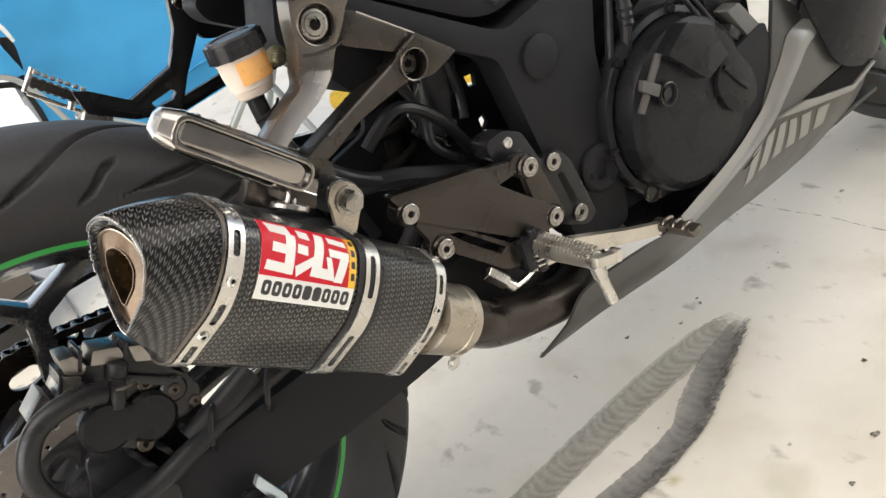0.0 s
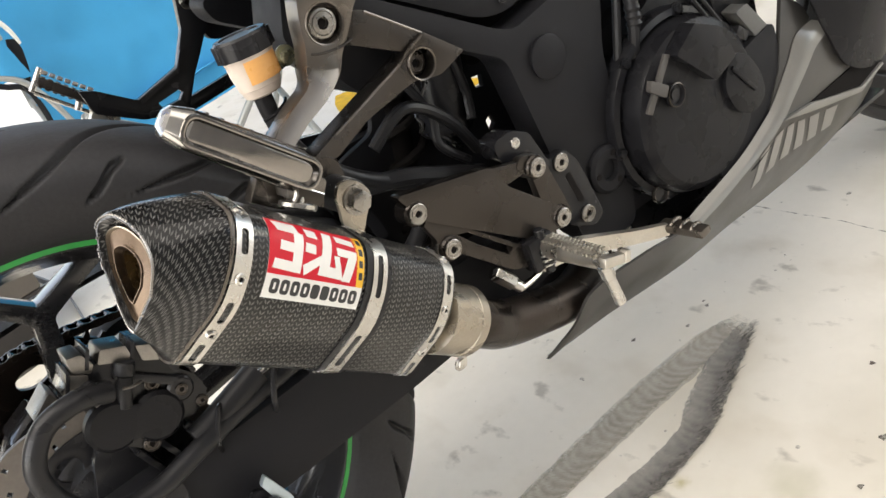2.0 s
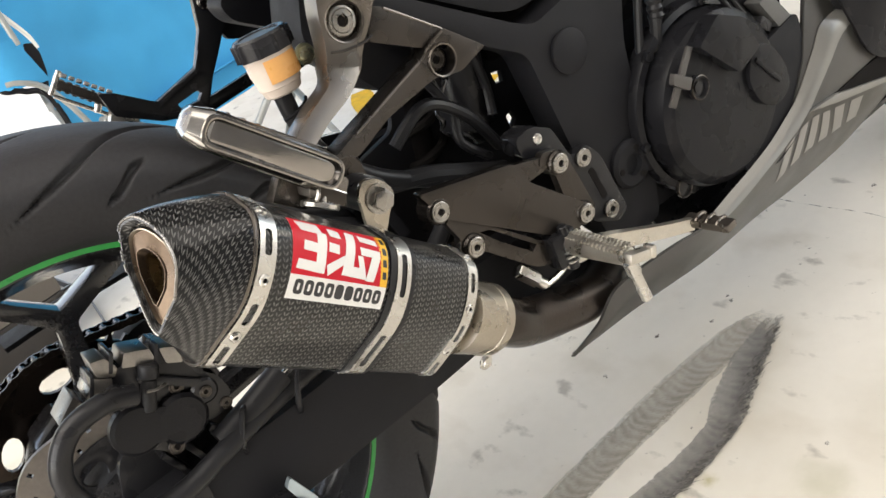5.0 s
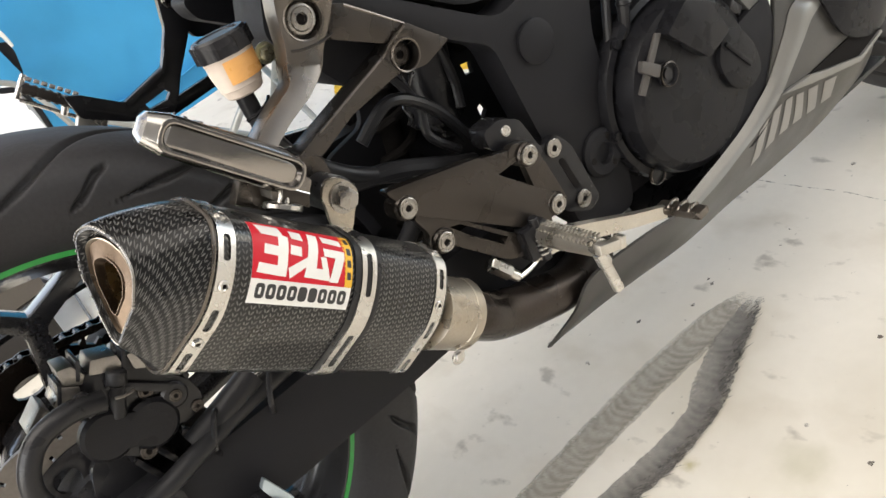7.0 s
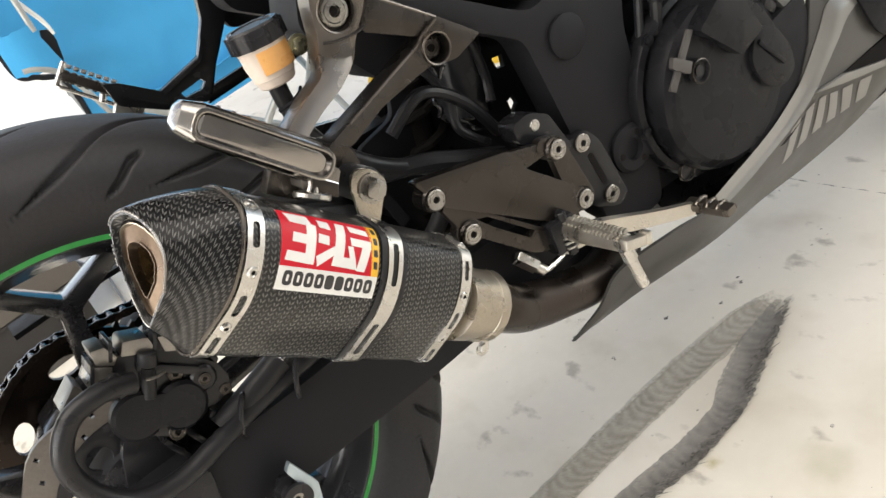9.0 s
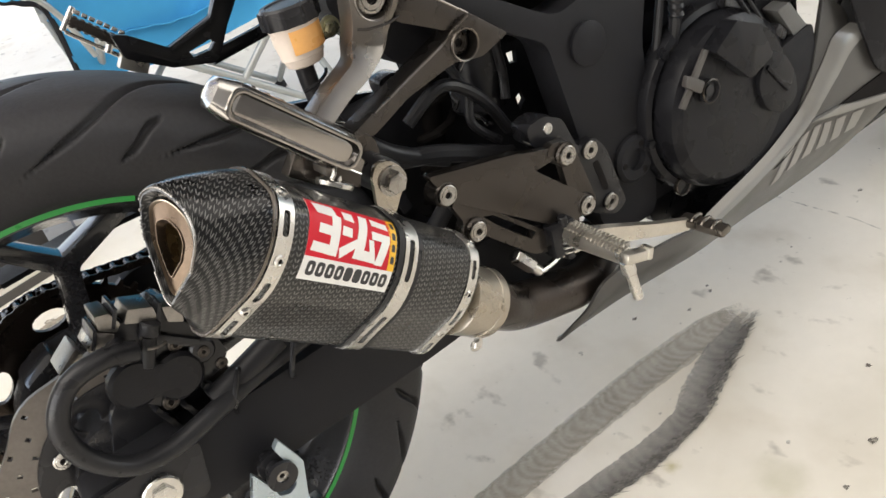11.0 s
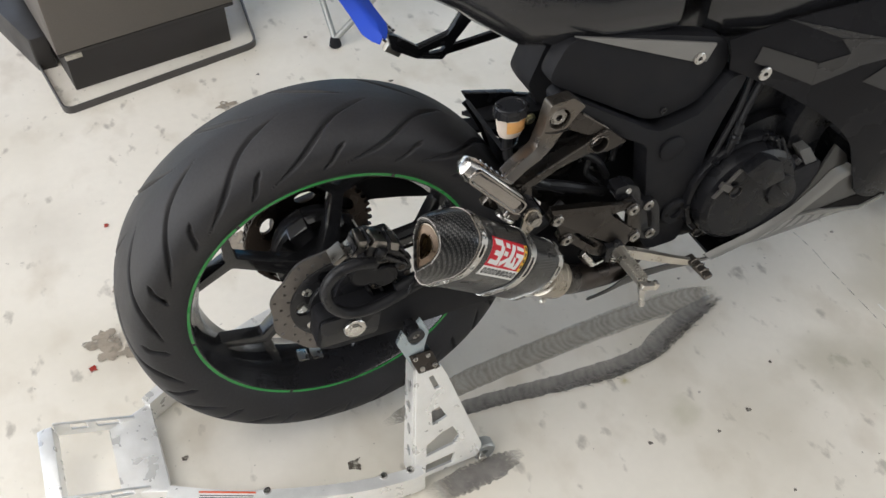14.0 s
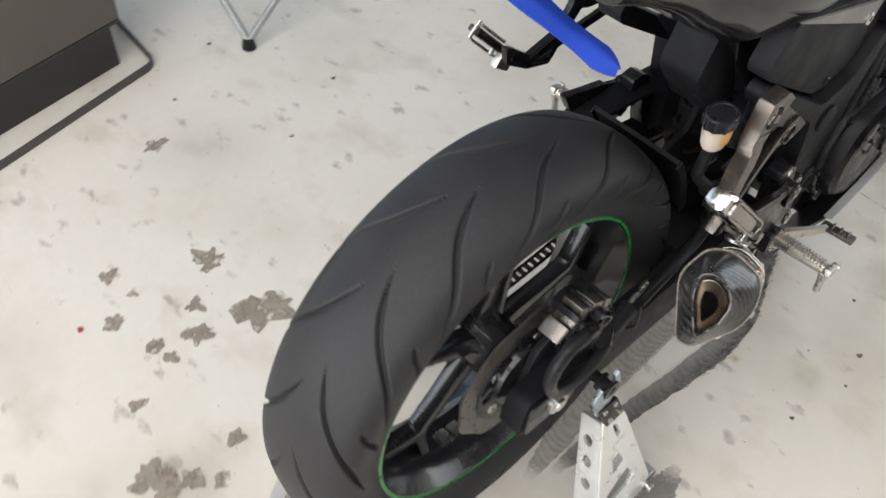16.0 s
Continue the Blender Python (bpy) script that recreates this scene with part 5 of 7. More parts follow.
left_peg = part("passenger_footrest", block(on_peg(0.55, 0, -0.005), (0.060, 0.023, 0.010), LD, LU, 0.003), DARKCAST, bike, "toothed folding passenger footrest, folded up")
part("rim", join(rod(on_peg(0.05, -0.0125, -0.002), on_peg(1.1, -0.0125, -0.002), 0.0022, 12), rod(on_peg(0.0, -0.0125, -0.002), on_peg(0.0, 0.0135, -0.002), 0.0032, 12)), ALLOY, left_peg, "worn bright rim")
for i in range(7):
    part("tooth", block(on_peg(0.10 + 0.13 * i, 0.0100, 0.0008), (0.0058, 0.0045, 0.0045), LD, LU, 0.001), ALLOY, left_peg)
    for u in (0.004, -0.004):
        part("tooth", block(on_peg(0.10 + 0.13 * i, u, 0.0008), (0.0050, 0.0056, 0.0045), LD, LU, 0.0012), PEGMETAL, left_peg)
part("footrest_clevis", block((0.198, 0.184, 0.594), (0.030, 0.012, 0.022), (1, 0, -0.75), (0.75, 0, 1), 0.002), WORN, bike, "worn alloy footrest clevis")
part("pivot_pin", rod((0.178, 0.190, 0.610), (0.186, 0.190, 0.620), 0.0038, 14), STEEL, bike, "plated pivot pin")
part("hanger_tab", plate([(0.246, 0.549), (0.257, 0.546), (0.266, 0.536), (0.265, 0.522), (0.258, 0.515), (0.252, 0.506), (0.246, 0.500), (0.237, 0.505), (0.236, 0.519), (0.238, 0.528), (0.239, 0.540)], -0.193, -0.1885, r=0.006, edge=0.0012), TITAN, bike, "bright bent steel muffler hanger tab")
part("hanger_bush", rod((0.2541, -0.1885, 0.5305), (0.2541, -0.150, 0.5305), 0.0145, 24), HOSE, bike)
bolt("hanger_bolt", (0.2541, -0.193, 0.5295), (0, -1, 0), 0.009, BOLT, bike, "steel hexagon bolt", socket=False, head=0.8)

# fluid reservoir
RES = (0.2565, -0.104, 0.6118)
TILTV = (0.02, 0.02, 1)
def oval_cup(bm):
    """Squeezes a round form of the reservoir to its oval plan."""
    for v in bm.verts:
        v.co.y = RES[1] + (v.co.y - RES[1]) * 0.8
    return bm


def arc_skin(p, way, r, h0, h1, a0, a1, n=20):
    """A strip of a round wall between two angles."""
    bm = bmesh.new()
    cols = [[bm.verts.new((rr * math.cos(a), rr * math.sin(a), h)) for rr, h in ((r, h0), (r * 1.006, h0 + 0.001), (r * 1.006, h1 - 0.001), (r, h1))] for a in (a0 + (a1 - a0) * i / n for i in range(n + 1))]
    for c, d in zip(cols, cols[1:]):
        for k in range(3):
            bm.faces.new((c[k], d[k], d[k + 1], c[k + 1]))
    bm.transform(axis_matrix(p, way))
    bmesh.ops.recalc_face_normals(bm, faces=bm.faces)
    return bm


res = part("fluid_reservoir", oval_cup(lathe([(0.0, 0), (0.0135, 0.0), (0.0158, 0.0015), (0.0176, 0.0075), (0.0184, 0.008), (0.0184, 0.0095), (0.0205, 0.022), (0.0208, 0.031), (0.0215, 0.032), (0.0215, 0.035), (0, 0.035)], RES, TILTV, 36)), CUP, bike, "milky brake fluid reservoir, half full of amber fluid")
part("fluid", oval_cup(arc_skin(RES, TILTV, 0.0209, 0.0125, 0.0315, radians(-35), radians(70))), FLUID, res, "amber brake fluid")
knurl = [(0.0235 * (1.07 if i % 6 < 2 else 1.0) * math.cos(2 * math.pi * i / 60), 0.0235 * (1.07 if i % 6 < 2 else 1.0) * math.sin(2 * math.pi * i / 60)) for i in range(60)]
part("cap", oval_cup(join(plate(knurl, 0.0345, 0.0485, axis_matrix(RES, TILTV), edge=0.0), lathe([(0.0235, 0.0485), (0.022, 0.0505), (0.018, 0.0505), (0.017, 0.0495), (0, 0.0495)], RES, TILTV, 36))), BLACK, res, "black ribbed screw cap")
part("mount_tab", block((0.277, -0.103, 0.630), (0.03, 0.006, 0.016), (1, 0, 0.1), (0, 0, 1), 0.002), BLACK, res)
bolt("mount_bolt", (0.2845, -0.107, 0.6318), (0, -1, 0), 0.0066, mat("yellow_zinc_steel", (0.62, 0.6, 0.42), 0.33, 0.9), res, "yellow-plated mounting bolt", socket=False)
part("reservoir_hose", tube([(0.254, -0.104, 0.613), (0.255, -0.102, 0.594), (0.26, -0.098, 0.567), (0.275, -0.092, 0.538), (0.31, -0.095, 0.5), (0.36, -0.1, 0.47)], 0.0078, 14), HOSE, bike, "black rubber reservoir hose")
part("hose_clamp", tube([(0.243, -0.112, 0.594), (0.255, -0.114, 0.596), (0.267, -0.108, 0.598), (0.273, -0.100, 0.599)], 0.0015, 8), BLACK, bike)

# rider footrests, heel guards, pedal
HY0, HY1 = -0.157, -0.148
both("heel_guard", lambda: plate([(0.302, 0.497), (0.401, 0.471), (0.411, 0.446), (0.466, 0.390), (0.470, 0.374), (0.429, 0.374), (0.319, 0.463)], HY0 - 0.003, HY1, r=0.006, edge=0.0025), DARKCAST, "dark grey alloy heel guard", left_material=BLACK)
both("guard_strut", lambda: plate([(0.428, 0.452), (0.437, 0.461), (0.455, 0.455), (0.463, 0.441), (0.477, 0.378), (0.462, 0.368), (0.447, 0.385), (0.443, 0.437)], HY0, HY1, r=0.005, edge=0.002), DARKCAST, "dark grey alloy strut", left_material=BLACK)
both("guard_top_link", lambda: plate([(0.395, 0.470), (0.437, 0.456), (0.440, 0.444), (0.409, 0.444)], HY0 + 0.001, HY1, r=0.003, edge=0.0015), DARKCAST, left_material=BLACK)
both("footrest_arm", lambda: plate([(0.318, 0.458), (0.326, 0.437), (0.320, 0.428), (0.328, 0.415), (0.342, 0.415), (0.390, 0.365), (0.420, 0.352), (0.448, 0.356), (0.452, 0.374), (0.429, 0.377), (0.404, 0.386), (0.352, 0.438), (0.322, 0.462)],
                                   HY0, HY1, r=0.005, edge=0.002, holes=[[(0.346, 0.432), (0.362, 0.412), (0.391, 0.382), (0.398, 0.386), (0.357, 0.428)]]), DARKCAST, "dark grey alloy footrest plate", left_material=BLACK)
for x, z in ((0.3147, 0.4735), (0.449, 0.4441), (0.3344, 0.4249), (0.4604, 0.3827)):
    part("bolt_boss", lathe([(0.012, 0), (0.012, 0.016), (0.0105, 0.018), (0, 0.018)], (x, -0.143, z), (0, -1, 0), 24), DARKCAST, bike)
    bolt("guard_bolt", (x, -0.161, z), (0, -1, 0), 0.0072, BOLT, bike, "steel socket bolt")
both("rider_footrest", lambda: tube([(0.428, -0.165, 0.371), (0.426, -0.2, 0.374), (0.423, -0.25, 0.378)], [0.0118, 0.011, 0.0085], 14, 4), WORN, "knurled alloy rider footrest")
both("footrest_end", lambda: join(block((0.425, -0.256, 0.3795), (0.026, 0.012, 0.010), (1, 0, -0.35), (0.35, 0, 1), 0.0025), block((0.4385, -0.2575, 0.3765), (0.006, 0.012, 0.012), (1, 0, -0.35), (0.35, 0, 1), 0.002)), WORN, "alloy footrest end")
for i in range(15):
    for dx in (-0.0062, 0.0, 0.0062):
        both("footrest_tooth", lambda: block((0.4285 - 0.00035 * i + dx, -0.171 - 0.0052 * i, 0.3815 + 0.00035 * i - 40 * dx * dx), (0.0046, 0.003, 0.004), (1, 0, 0), (0, 0, 1), 0.0008), WORN)
both("footrest_peg_feeler", lambda: join(rod((0.4185, -0.252, 0.376), (0.4249, -0.2525, 0.3325), 0.0052, 14), rod((0.4182, -0.252, 0.378), (0.4206, -0.2522, 0.362), 0.0066, 6)), STEEL, "bright steel feeler bolt")
both("footrest_hinge", lambda: join(block((0.421, -0.160, 0.369), (0.03, 0.02, 0.034), (1, 0, 0), (0, 0, 1), 0.004), rod((0.424, -0.166, 0.392), (0.424, -0.166, 0.345), 0.0052, 14)), BLACK, "black footrest hinge")
spring = [(0.424 + 0.0095 * math.cos(a), -0.166 + 0.0095 * math.sin(a), 0.352 + 0.0052 * a / (2 * math.pi) * 1.1) for a in (i * math.pi / 5 for i in range(45))]
part("return_spring", tube(spring, 0.0013, 6, 1), STEEL, bike, "coiled return spring")
part("brake_pedal", tube([(0.425, -0.152, 0.352), (0.46, -0.162, 0.347), (0.52, -0.183, 0.328), (0.556, -0.195, 0.318)], [0.011, 0.0095, 0.0072, 0.0062], 12, section=[(-0.5, -1.0), (0.5, -1.0), (0.5, 1.0), (-0.5, 1.0)]), WORN, bike, "worn alloy brake pedal")
part("pedal_pad", block((0.560, -0.212, 0.320), (0.016, 0.054, 0.009), (1, 0.08, 0), (0, 0, 1), 0.003), CAST, bike, "ribbed pedal pad")
for i in range(3):
    part("pad_rib", tube([(0.5525 + 0.0155 * k / 6, -0.203 - 0.0125 * i + 0.0012 * k / 6, 0.3245 + 0.003 * math.sin(math.pi * k / 6) ** 0.5) for k in range(7)], 0.0022, 8, 2), CAST, bike, "rounded grip rib")
part("brake_light_switch", join(rod((0.372, -0.15, 0.372), (0.386, -0.155, 0.352), 0.008, 6), rod((0.38, -0.153, 0.36), (0.392, -0.157, 0.343), 0.0055, 12), tube([(0.392, -0.157, 0.343), (0.42, -0.15, 0.34), (0.45, -0.14, 0.345)], 0.0035, 8)), STEEL, bike, "plated brake light switch")

# ---- motorcycle: frame and engine ----
both("frame_lug", lambda: plate([(0.424, 0.480), (0.445, 0.482), (0.466, 0.470), (0.478, 0.432), (0.500, 0.434), (0.513, 0.414), (0.527, 0.345), (0.512, 0.338), (0.482, 0.355), (0.464, 0.42), (0.440, 0.445), (0.424, 0.462)], -0.142, -0.118, r=0.006, edge=0.003), BLACK, "black frame lug")
part("lug_hole", lathe([(0.0055, 0), (0.005, 0.0012), (0.0035, 0.0014), (0.003, 0.0002), (0, 0.0002)], (0.4475, -0.142, 0.468), (0, -1, 0), 16), STEEL, bike)
for x, z in ((0.4906, 0.424), (0.5051, 0.3568)):
    bolt("frame_bolt", (x, -0.143, z), (0, -1, 0), 0.0072, BOLT, bike, "steel socket bolt")
# groove drawn as a black strip in place of its shade
part("lug_groove", plate([(0.492, 0.408), (0.499, 0.409), (0.507, 0.372), (0.500, 0.371)], -0.1425, -0.1415, r=0.003), SOOT_SHADE, bike)
FRAME_REAR = [(0.312, 0.664), (0.325, 0.673), (0.47, 0.572), (0.492, 0.560), (0.56, 0.572), (0.606, 0.628), (0.632, 0.622), (0.606, 0.548)]
FRAME_LOW = [(0.575, 0.303), (0.52, 0.303), (0.498, 0.330), (0.492, 0.42), (0.474, 0.540), (0.45, 0.556), (0.318, 0.645)]
part("frame_side", plate(FRAME_REAR + [(0.590, 0.495), (0.586, 0.368)] + FRAME_LOW, -0.132, -0.095, r=0.012, edge=0.006), MATTE, bike, "matte black frame")
part("frame_side", plate(FRAME_REAR + [(0.572, 0.510), (0.556, 0.47), (0.556, 0.372)] + FRAME_LOW, 0.095, 0.132, r=0.012, edge=0.006), MATTE, bike, "matte black frame")
part("frame_cap", lathe([(0.021, 0), (0.0215, 0.004), (0.019, 0.0055), (0, 0.0055)], (0.520, -0.132, 0.521), (0, -1, 0), 32), MATTE, bike, "round black frame plug")
part("pivot_cover", lathe([(0.026, 0), (0.026, 0.006), (0.022, 0.009), (0.012, 0.009), (0.011, 0.003), (0, 0.003)], (0.553, -0.13, 0.380), (0, -1, 0), 32), MATTE, bike)
for a in (60, 180, 300):
    # each hole is a black disc in place of its shade
    part("pivot_hole", lathe([(0.0035, 0), (0.003, 0.0008), (0, 0.0008)], (0.553 + 0.0175 * math.cos(radians(a)), -0.139, 0.380 + 0.0175 * math.sin(radians(a))), (0, -1, 0), 12), SOOT_SHADE, bike)
part("side_cover", plate([(0.300, 0.694), (0.330, 0.752), (0.45, 0.728), (0.586, 0.690), (0.602, 0.640), (0.562, 0.586), (0.498, 0.574), (0.468, 0.582)], -0.118, -0.09, r=0.02, edge=0.008), MATTE, bike, "matte black side cover")
bolt("cover_screw", (0.501, -0.119, 0.588), (0, -1, 0), 0.0045, BLACK, bike)
part("crankcase", plate([(0.56, 0.312), (0.60, 0.308), (0.80, 0.308), (0.84, 0.34), (0.82, 0.47), (0.72, 0.52), (0.66, 0.51), (0.622, 0.47), (0.622, 0.365), (0.57, 0.345)], -0.125, 0.125, r=0.03, edge=0.012), ENGINE, bike, "black engine crankcase")
part("cylinder_block", plate([(0.66, 0.46), (0.80, 0.45), (0.87, 0.64), (0.74, 0.68)], -0.105, 0.105, r=0.02, edge=0.01), ENGINE, bike)
part("oil_sump", plate([(0.60, 0.30), (0.78, 0.29), (0.75, 0.225), (0.63, 0.23)], -0.07, 0.07, r=0.015, edge=0.008), ENGINE, bike)
cover = part("clutch_cover", lathe([(0.094, 0), (0.0945, 0.028), (0.091, 0.038), (0.082, 0.045), (0.06, 0.047), (0, 0.047)], (0.674, -0.124, 0.394), (0, -1, 0), 64), ENGINE, bike, "black round clutch cover")
part("cover_rim", lathe([(0.102, 0), (0.103, 0.012), (0.1005, 0.018), (0.094, 0.02)], (0.668, -0.124, 0.398), (0, -1, 0), 64), ENGINE, cover)
for a in (20, 75, 130, 185, 240, 295, 340):
    x, z = 0.668 + 0.098 * math.cos(radians(a)), 0.398 + 0.098 * math.sin(radians(a))
    bolt("cover_bolt", (x, -0.14, z), (0, -1, 0), 0.0055, ENGINE, cover, socket=False, head=0.9)
part("clutch_lever_housing", plate([(0.634, 0.470), (0.668, 0.489), (0.701, 0.472), (0.719, 0.431), (0.682, 0.420)], -0.184, -0.165, r=0.004, edge=0.0035), ENGINE, cover)
part("cover_hump", plate([(0.718, 0.431), (0.744, 0.423), (0.762, 0.392), (0.764, 0.362), (0.738, 0.352), (0.712, 0.368), (0.700, 0.402)], -0.1765, -0.165, r=0.012, edge=0.004), ENGINE, cover)
part("cover_web", block((0.731, -0.1775, 0.398), (0.05, 0.004, 0.005), (0.62, 0, -0.78), (0.78, 0, 0.62), 0.001), ENGINE, cover)
for x0, z0, x1, z1 in ((0.70, 0.50, 0.735, 0.432), (0.712, 0.497, 0.747, 0.43)):
    part("cover_rib", rod((x0, -0.158, z0), (x1, -0.164, z1), 0.003, 8), ENGINE, cover)
part("cable_bracket", join(plate([(0.627, 0.475), (0.634, 0.471), (0.592, 0.4255), (0.585, 0.4305)], -0.176, -0.1725, edge=0.0008), plate([(0.597, 0.461), (0.619, 0.445), (0.612, 0.435), (0.592, 0.451)], -0.180, -0.174, r=0.002, edge=0.001)), FRAMEGREY, cover, "dull grey cable bracket")
plug = part("oil_filler", lathe([(0.0125, 0), (0.0125, 0.0045), (0.0108, 0.005), (0.0102, 0.001), (0.006, 0.001), (0.006, 0.003), (0, 0.003)], (0.6289, -0.173, 0.4298), (0, -1, 0), 28), BLACK, cover, "black ringed filler plug")
part("plug_ring", lathe([(0.0128, 0.0035), (0.0128, 0.005), (0.0115, 0.0055), (0.0112, 0.0045)], (0.6289, -0.173, 0.4298), (0, -1, 0), 28), DARKCAST, plug)
for i in range(8):
    decal("embossed_bar", [(0.69 + i * 0.0098, 0.392 - i * 0.0022), (0.6965 + i * 0.0098, 0.3905 - i * 0.0022), (0.6965 + i * 0.0098, 0.4025 - i * 0.0022), (0.69 + i * 0.0098, 0.404 - i * 0.0022)], -0.1716, ENGINE, cover, XZ, r=0.0015)
part("sight_glass", lathe([(0.0098, 0), (0.0098, 0.0035), (0.006, 0.0042), (0, 0.0044)], (0.6055, -0.143, 0.3224), (0, -1, 0), 28), BLACK, bike, "round oil sight glass")
part("glass_ring", lathe([(0.0112, 0), (0.0112, 0.0042), (0.0106, 0.0048), (0.0098, 0.0042), (0.0098, 0)], (0.6055, -0.143, 0.3224), (0, -1, 0), 28), CAST, bike, "bright ring of the sight glass")
part("sensor_block", plate([(0.752, 0.463), (0.772, 0.465), (0.801, 0.425), (0.782, 0.417)], -0.166, -0.146, r=0.003, edge=0.002), SENSOR, bike, "grey plastic sensor block")
part("sensor_clip", block((0.760, -0.158, 0.436), (0.02, 0.012, 0.012), (1, 0, -1), (1, 0, 1), 0.002), BLACK, bike)
part("linkage_plate", plate([(0.40, 0.33), (0.43, 0.345), (0.58, 0.26), (0.566, 0.205), (0.504, 0.2), (0.42, 0.25)], -0.075, -0.055, r=0.012, edge=0.004), BLACK, bike, "black suspension linkage plate")
part("clutch_cable", tube([(0.62, -0.13, 0.44), (0.63, -0.14, 0.50), (0.65, -0.13, 0.56), (0.70, -0.12, 0.66)], [0.0045, 0.0065, 0.006, 0.006], 10), HOSE, bike)
part("cable_boot", lathe([(0.006, 0), (0.0085, 0.004), (0.007, 0.008), (0.0085, 0.012), (0.007, 0.016), (0.0085, 0.02), (0.007, 0.024), (0.008, 0.03), (0.006, 0.036)], (0.632, -0.14, 0.50), (0.15, 0.03, 1), 16), HOSE, bike)
part("vent_hose", tube([(0.60, -0.125, 0.40), (0.605, -0.132, 0.47), (0.64, -0.128, 0.58), (0.66, -0.11, 0.68)], 0.0045, 10), HOSE, bike)
part("engine_front", plate([(0.76, 0.34), (0.812, 0.36), (0.812, 0.47), (0.90, 0.53), (0.93, 0.66), (0.80, 0.64), (0.74, 0.50)], -0.145, 0.145, r=0.02, edge=0.01), ENGINE, bike)
part("engine_skirt", plate([(0.675, 0.305), (0.73, 0.283), (0.775, 0.298), (0.812, 0.365), (0.806, 0.43), (0.74, 0.42), (0.70, 0.36)], -0.168, -0.115, r=0.01, edge=0.004), MATTE, bike)
part("belly_pan", box(0.68, 1.09, -0.112, 0.112, 0.198, 0.205, 0.002), BLACK, bike, "black belly pan")
part("belly_front", box(1.03, 1.045, -0.06, 0.14, 0.19, 0.293, 0.004), BLACK, bike, "black front wall of the belly pan")
part("radiator", box(0.90, 0.93, -0.12, 0.12, 0.46, 0.68, 0.004), BLACK, bike)
part("shock_absorber", join(rod((0.385, 0.0, 0.36), (0.43, 0.0, 0.6), 0.018), tube([(0.39 + 0.04 * i / 60 + 0.026 * math.cos(i * 0.63), 0.026 * math.sin(i * 0.63), 0.37 + 0.2 * i / 60) for i in range(60)], 0.005, 8, 1)), SOOT_SHADE, bike, "black rear shock absorber")
# black block added to close a bright gap ahead of the wheel
part("dark_filler_block", plate([(0.40, 0.275), (0.49, 0.265), (0.50, 0.315), (0.45, 0.335), (0.405, 0.325)], -0.035, 0.035, r=0.008, edge=0.003), SOOT_SHADE, bike, "added black block that darkens the gap ahead of the wheel")
part("chain_guard_front", plate([(0.30, 0.152), (0.385, 0.15), (0.45, 0.146), (0.50, 0.14), (0.50, 0.06), (0.452, 0.10), (0.391, 0.105), (0.335, 0.112)], 0.452, 0.459, Matrix.Identity(4), r=0.004, edge=0.001), MATTE, bike, "dark grey plastic guard over the chain")
# black sheet added to hide a pale reflection under the seat
part("dark_filler_sheet", plate([(0.49, 0.61), (0.62, 0.60), (0.63, 0.51), (0.50, 0.515)], -0.034, -0.028, r=0.006, edge=0.001), SOOT_SHADE, bike, "added black sheet that darkens the gap under the seat")
part("shock_reservoir", rod((0.436, -0.055, 0.475), (0.452, -0.05, 0.555), 0.027, 28), BLACK, bike)
for k, (pts, r) in enumerate((([(0.33, -0.1, 0.52), (0.37, -0.105, 0.54), (0.41, -0.1, 0.51), (0.44, -0.09, 0.46)], 0.006), ([(0.39, -0.08, 0.56), (0.40, -0.095, 0.52), (0.395, -0.1, 0.49), (0.42, -0.1, 0.46)], 0.0045),
                              ([(0.31, -0.09, 0.49), (0.35, -0.1, 0.48), (0.39, -0.1, 0.46), (0.43, -0.1, 0.44)], 0.009), ([(0.42, -0.07, 0.59), (0.45, -0.075, 0.56), (0.455, -0.08, 0.52), (0.445, -0.09, 0.49)], 0.005))):
    part("hose", tube(pts, r, 10), HOSE, bike, "black rubber hose" if k % 2 else "")
# thin glossy tubes laid along the glints of crinkled black plastic
for line in ([(0.4128, -0.085, 0.5443), (0.4075, -0.088, 0.541), (0.4, -0.084, 0.53), (0.3911, -0.085, 0.5192), (0.3925, -0.088, 0.511), (0.3891, -0.085, 0.5031)], [(0.4098, -0.085, 0.4878), (0.4155, -0.088, 0.482), (0.4213, -0.085, 0.4737), (0.4357, -0.085, 0.4671)]):
    part("plastic_glint", tube(line, [0.0035, 0.0018, 0.003, 0.0016, 0.003, 0.002][:len(line)], 8, 5), GLINT_PLASTIC, bike, "shiny crumpled black plastic, drawn as tubes along its glints")
part("inner_panel", plate([(0.28, 0.40), (0.47, 0.345), (0.495, 0.285), (0.585, 0.285), (0.568, 0.42), (0.56, 0.50), (0.54, 0.62), (0.425, 0.62), (0.392, 0.545), (0.38, 0.50), (0.33, 0.49)], -0.012, -0.004, r=0.01, edge=0.001, holes=[[(0.512, 0.496), (0.526, 0.494), (0.524, 0.481), (0.514, 0.483)], [(0.512, 0.445), (0.5205, 0.449), (0.5235, 0.437), (0.5135, 0.428)]]), MATTE, bike, "black inner mudguard panel")
part("battery_box", plate([(0.378, 0.542), (0.46, 0.542), (0.47, 0.70), (0.36, 0.72), (0.330, 0.645), (0.322, 0.625), (0.334, 0.600), (0.354, 0.577)], -0.03, 0.03, r=0.012, edge=0.006), MATTE, bike)
HUG = [(r * math.cos(a), AX + r * math.sin(a)) for r, seq in ((0.335, range(13)), (0.329, range(12, -1, -1))) for a in (radians(12 + 1.8 * i) for i in seq)]
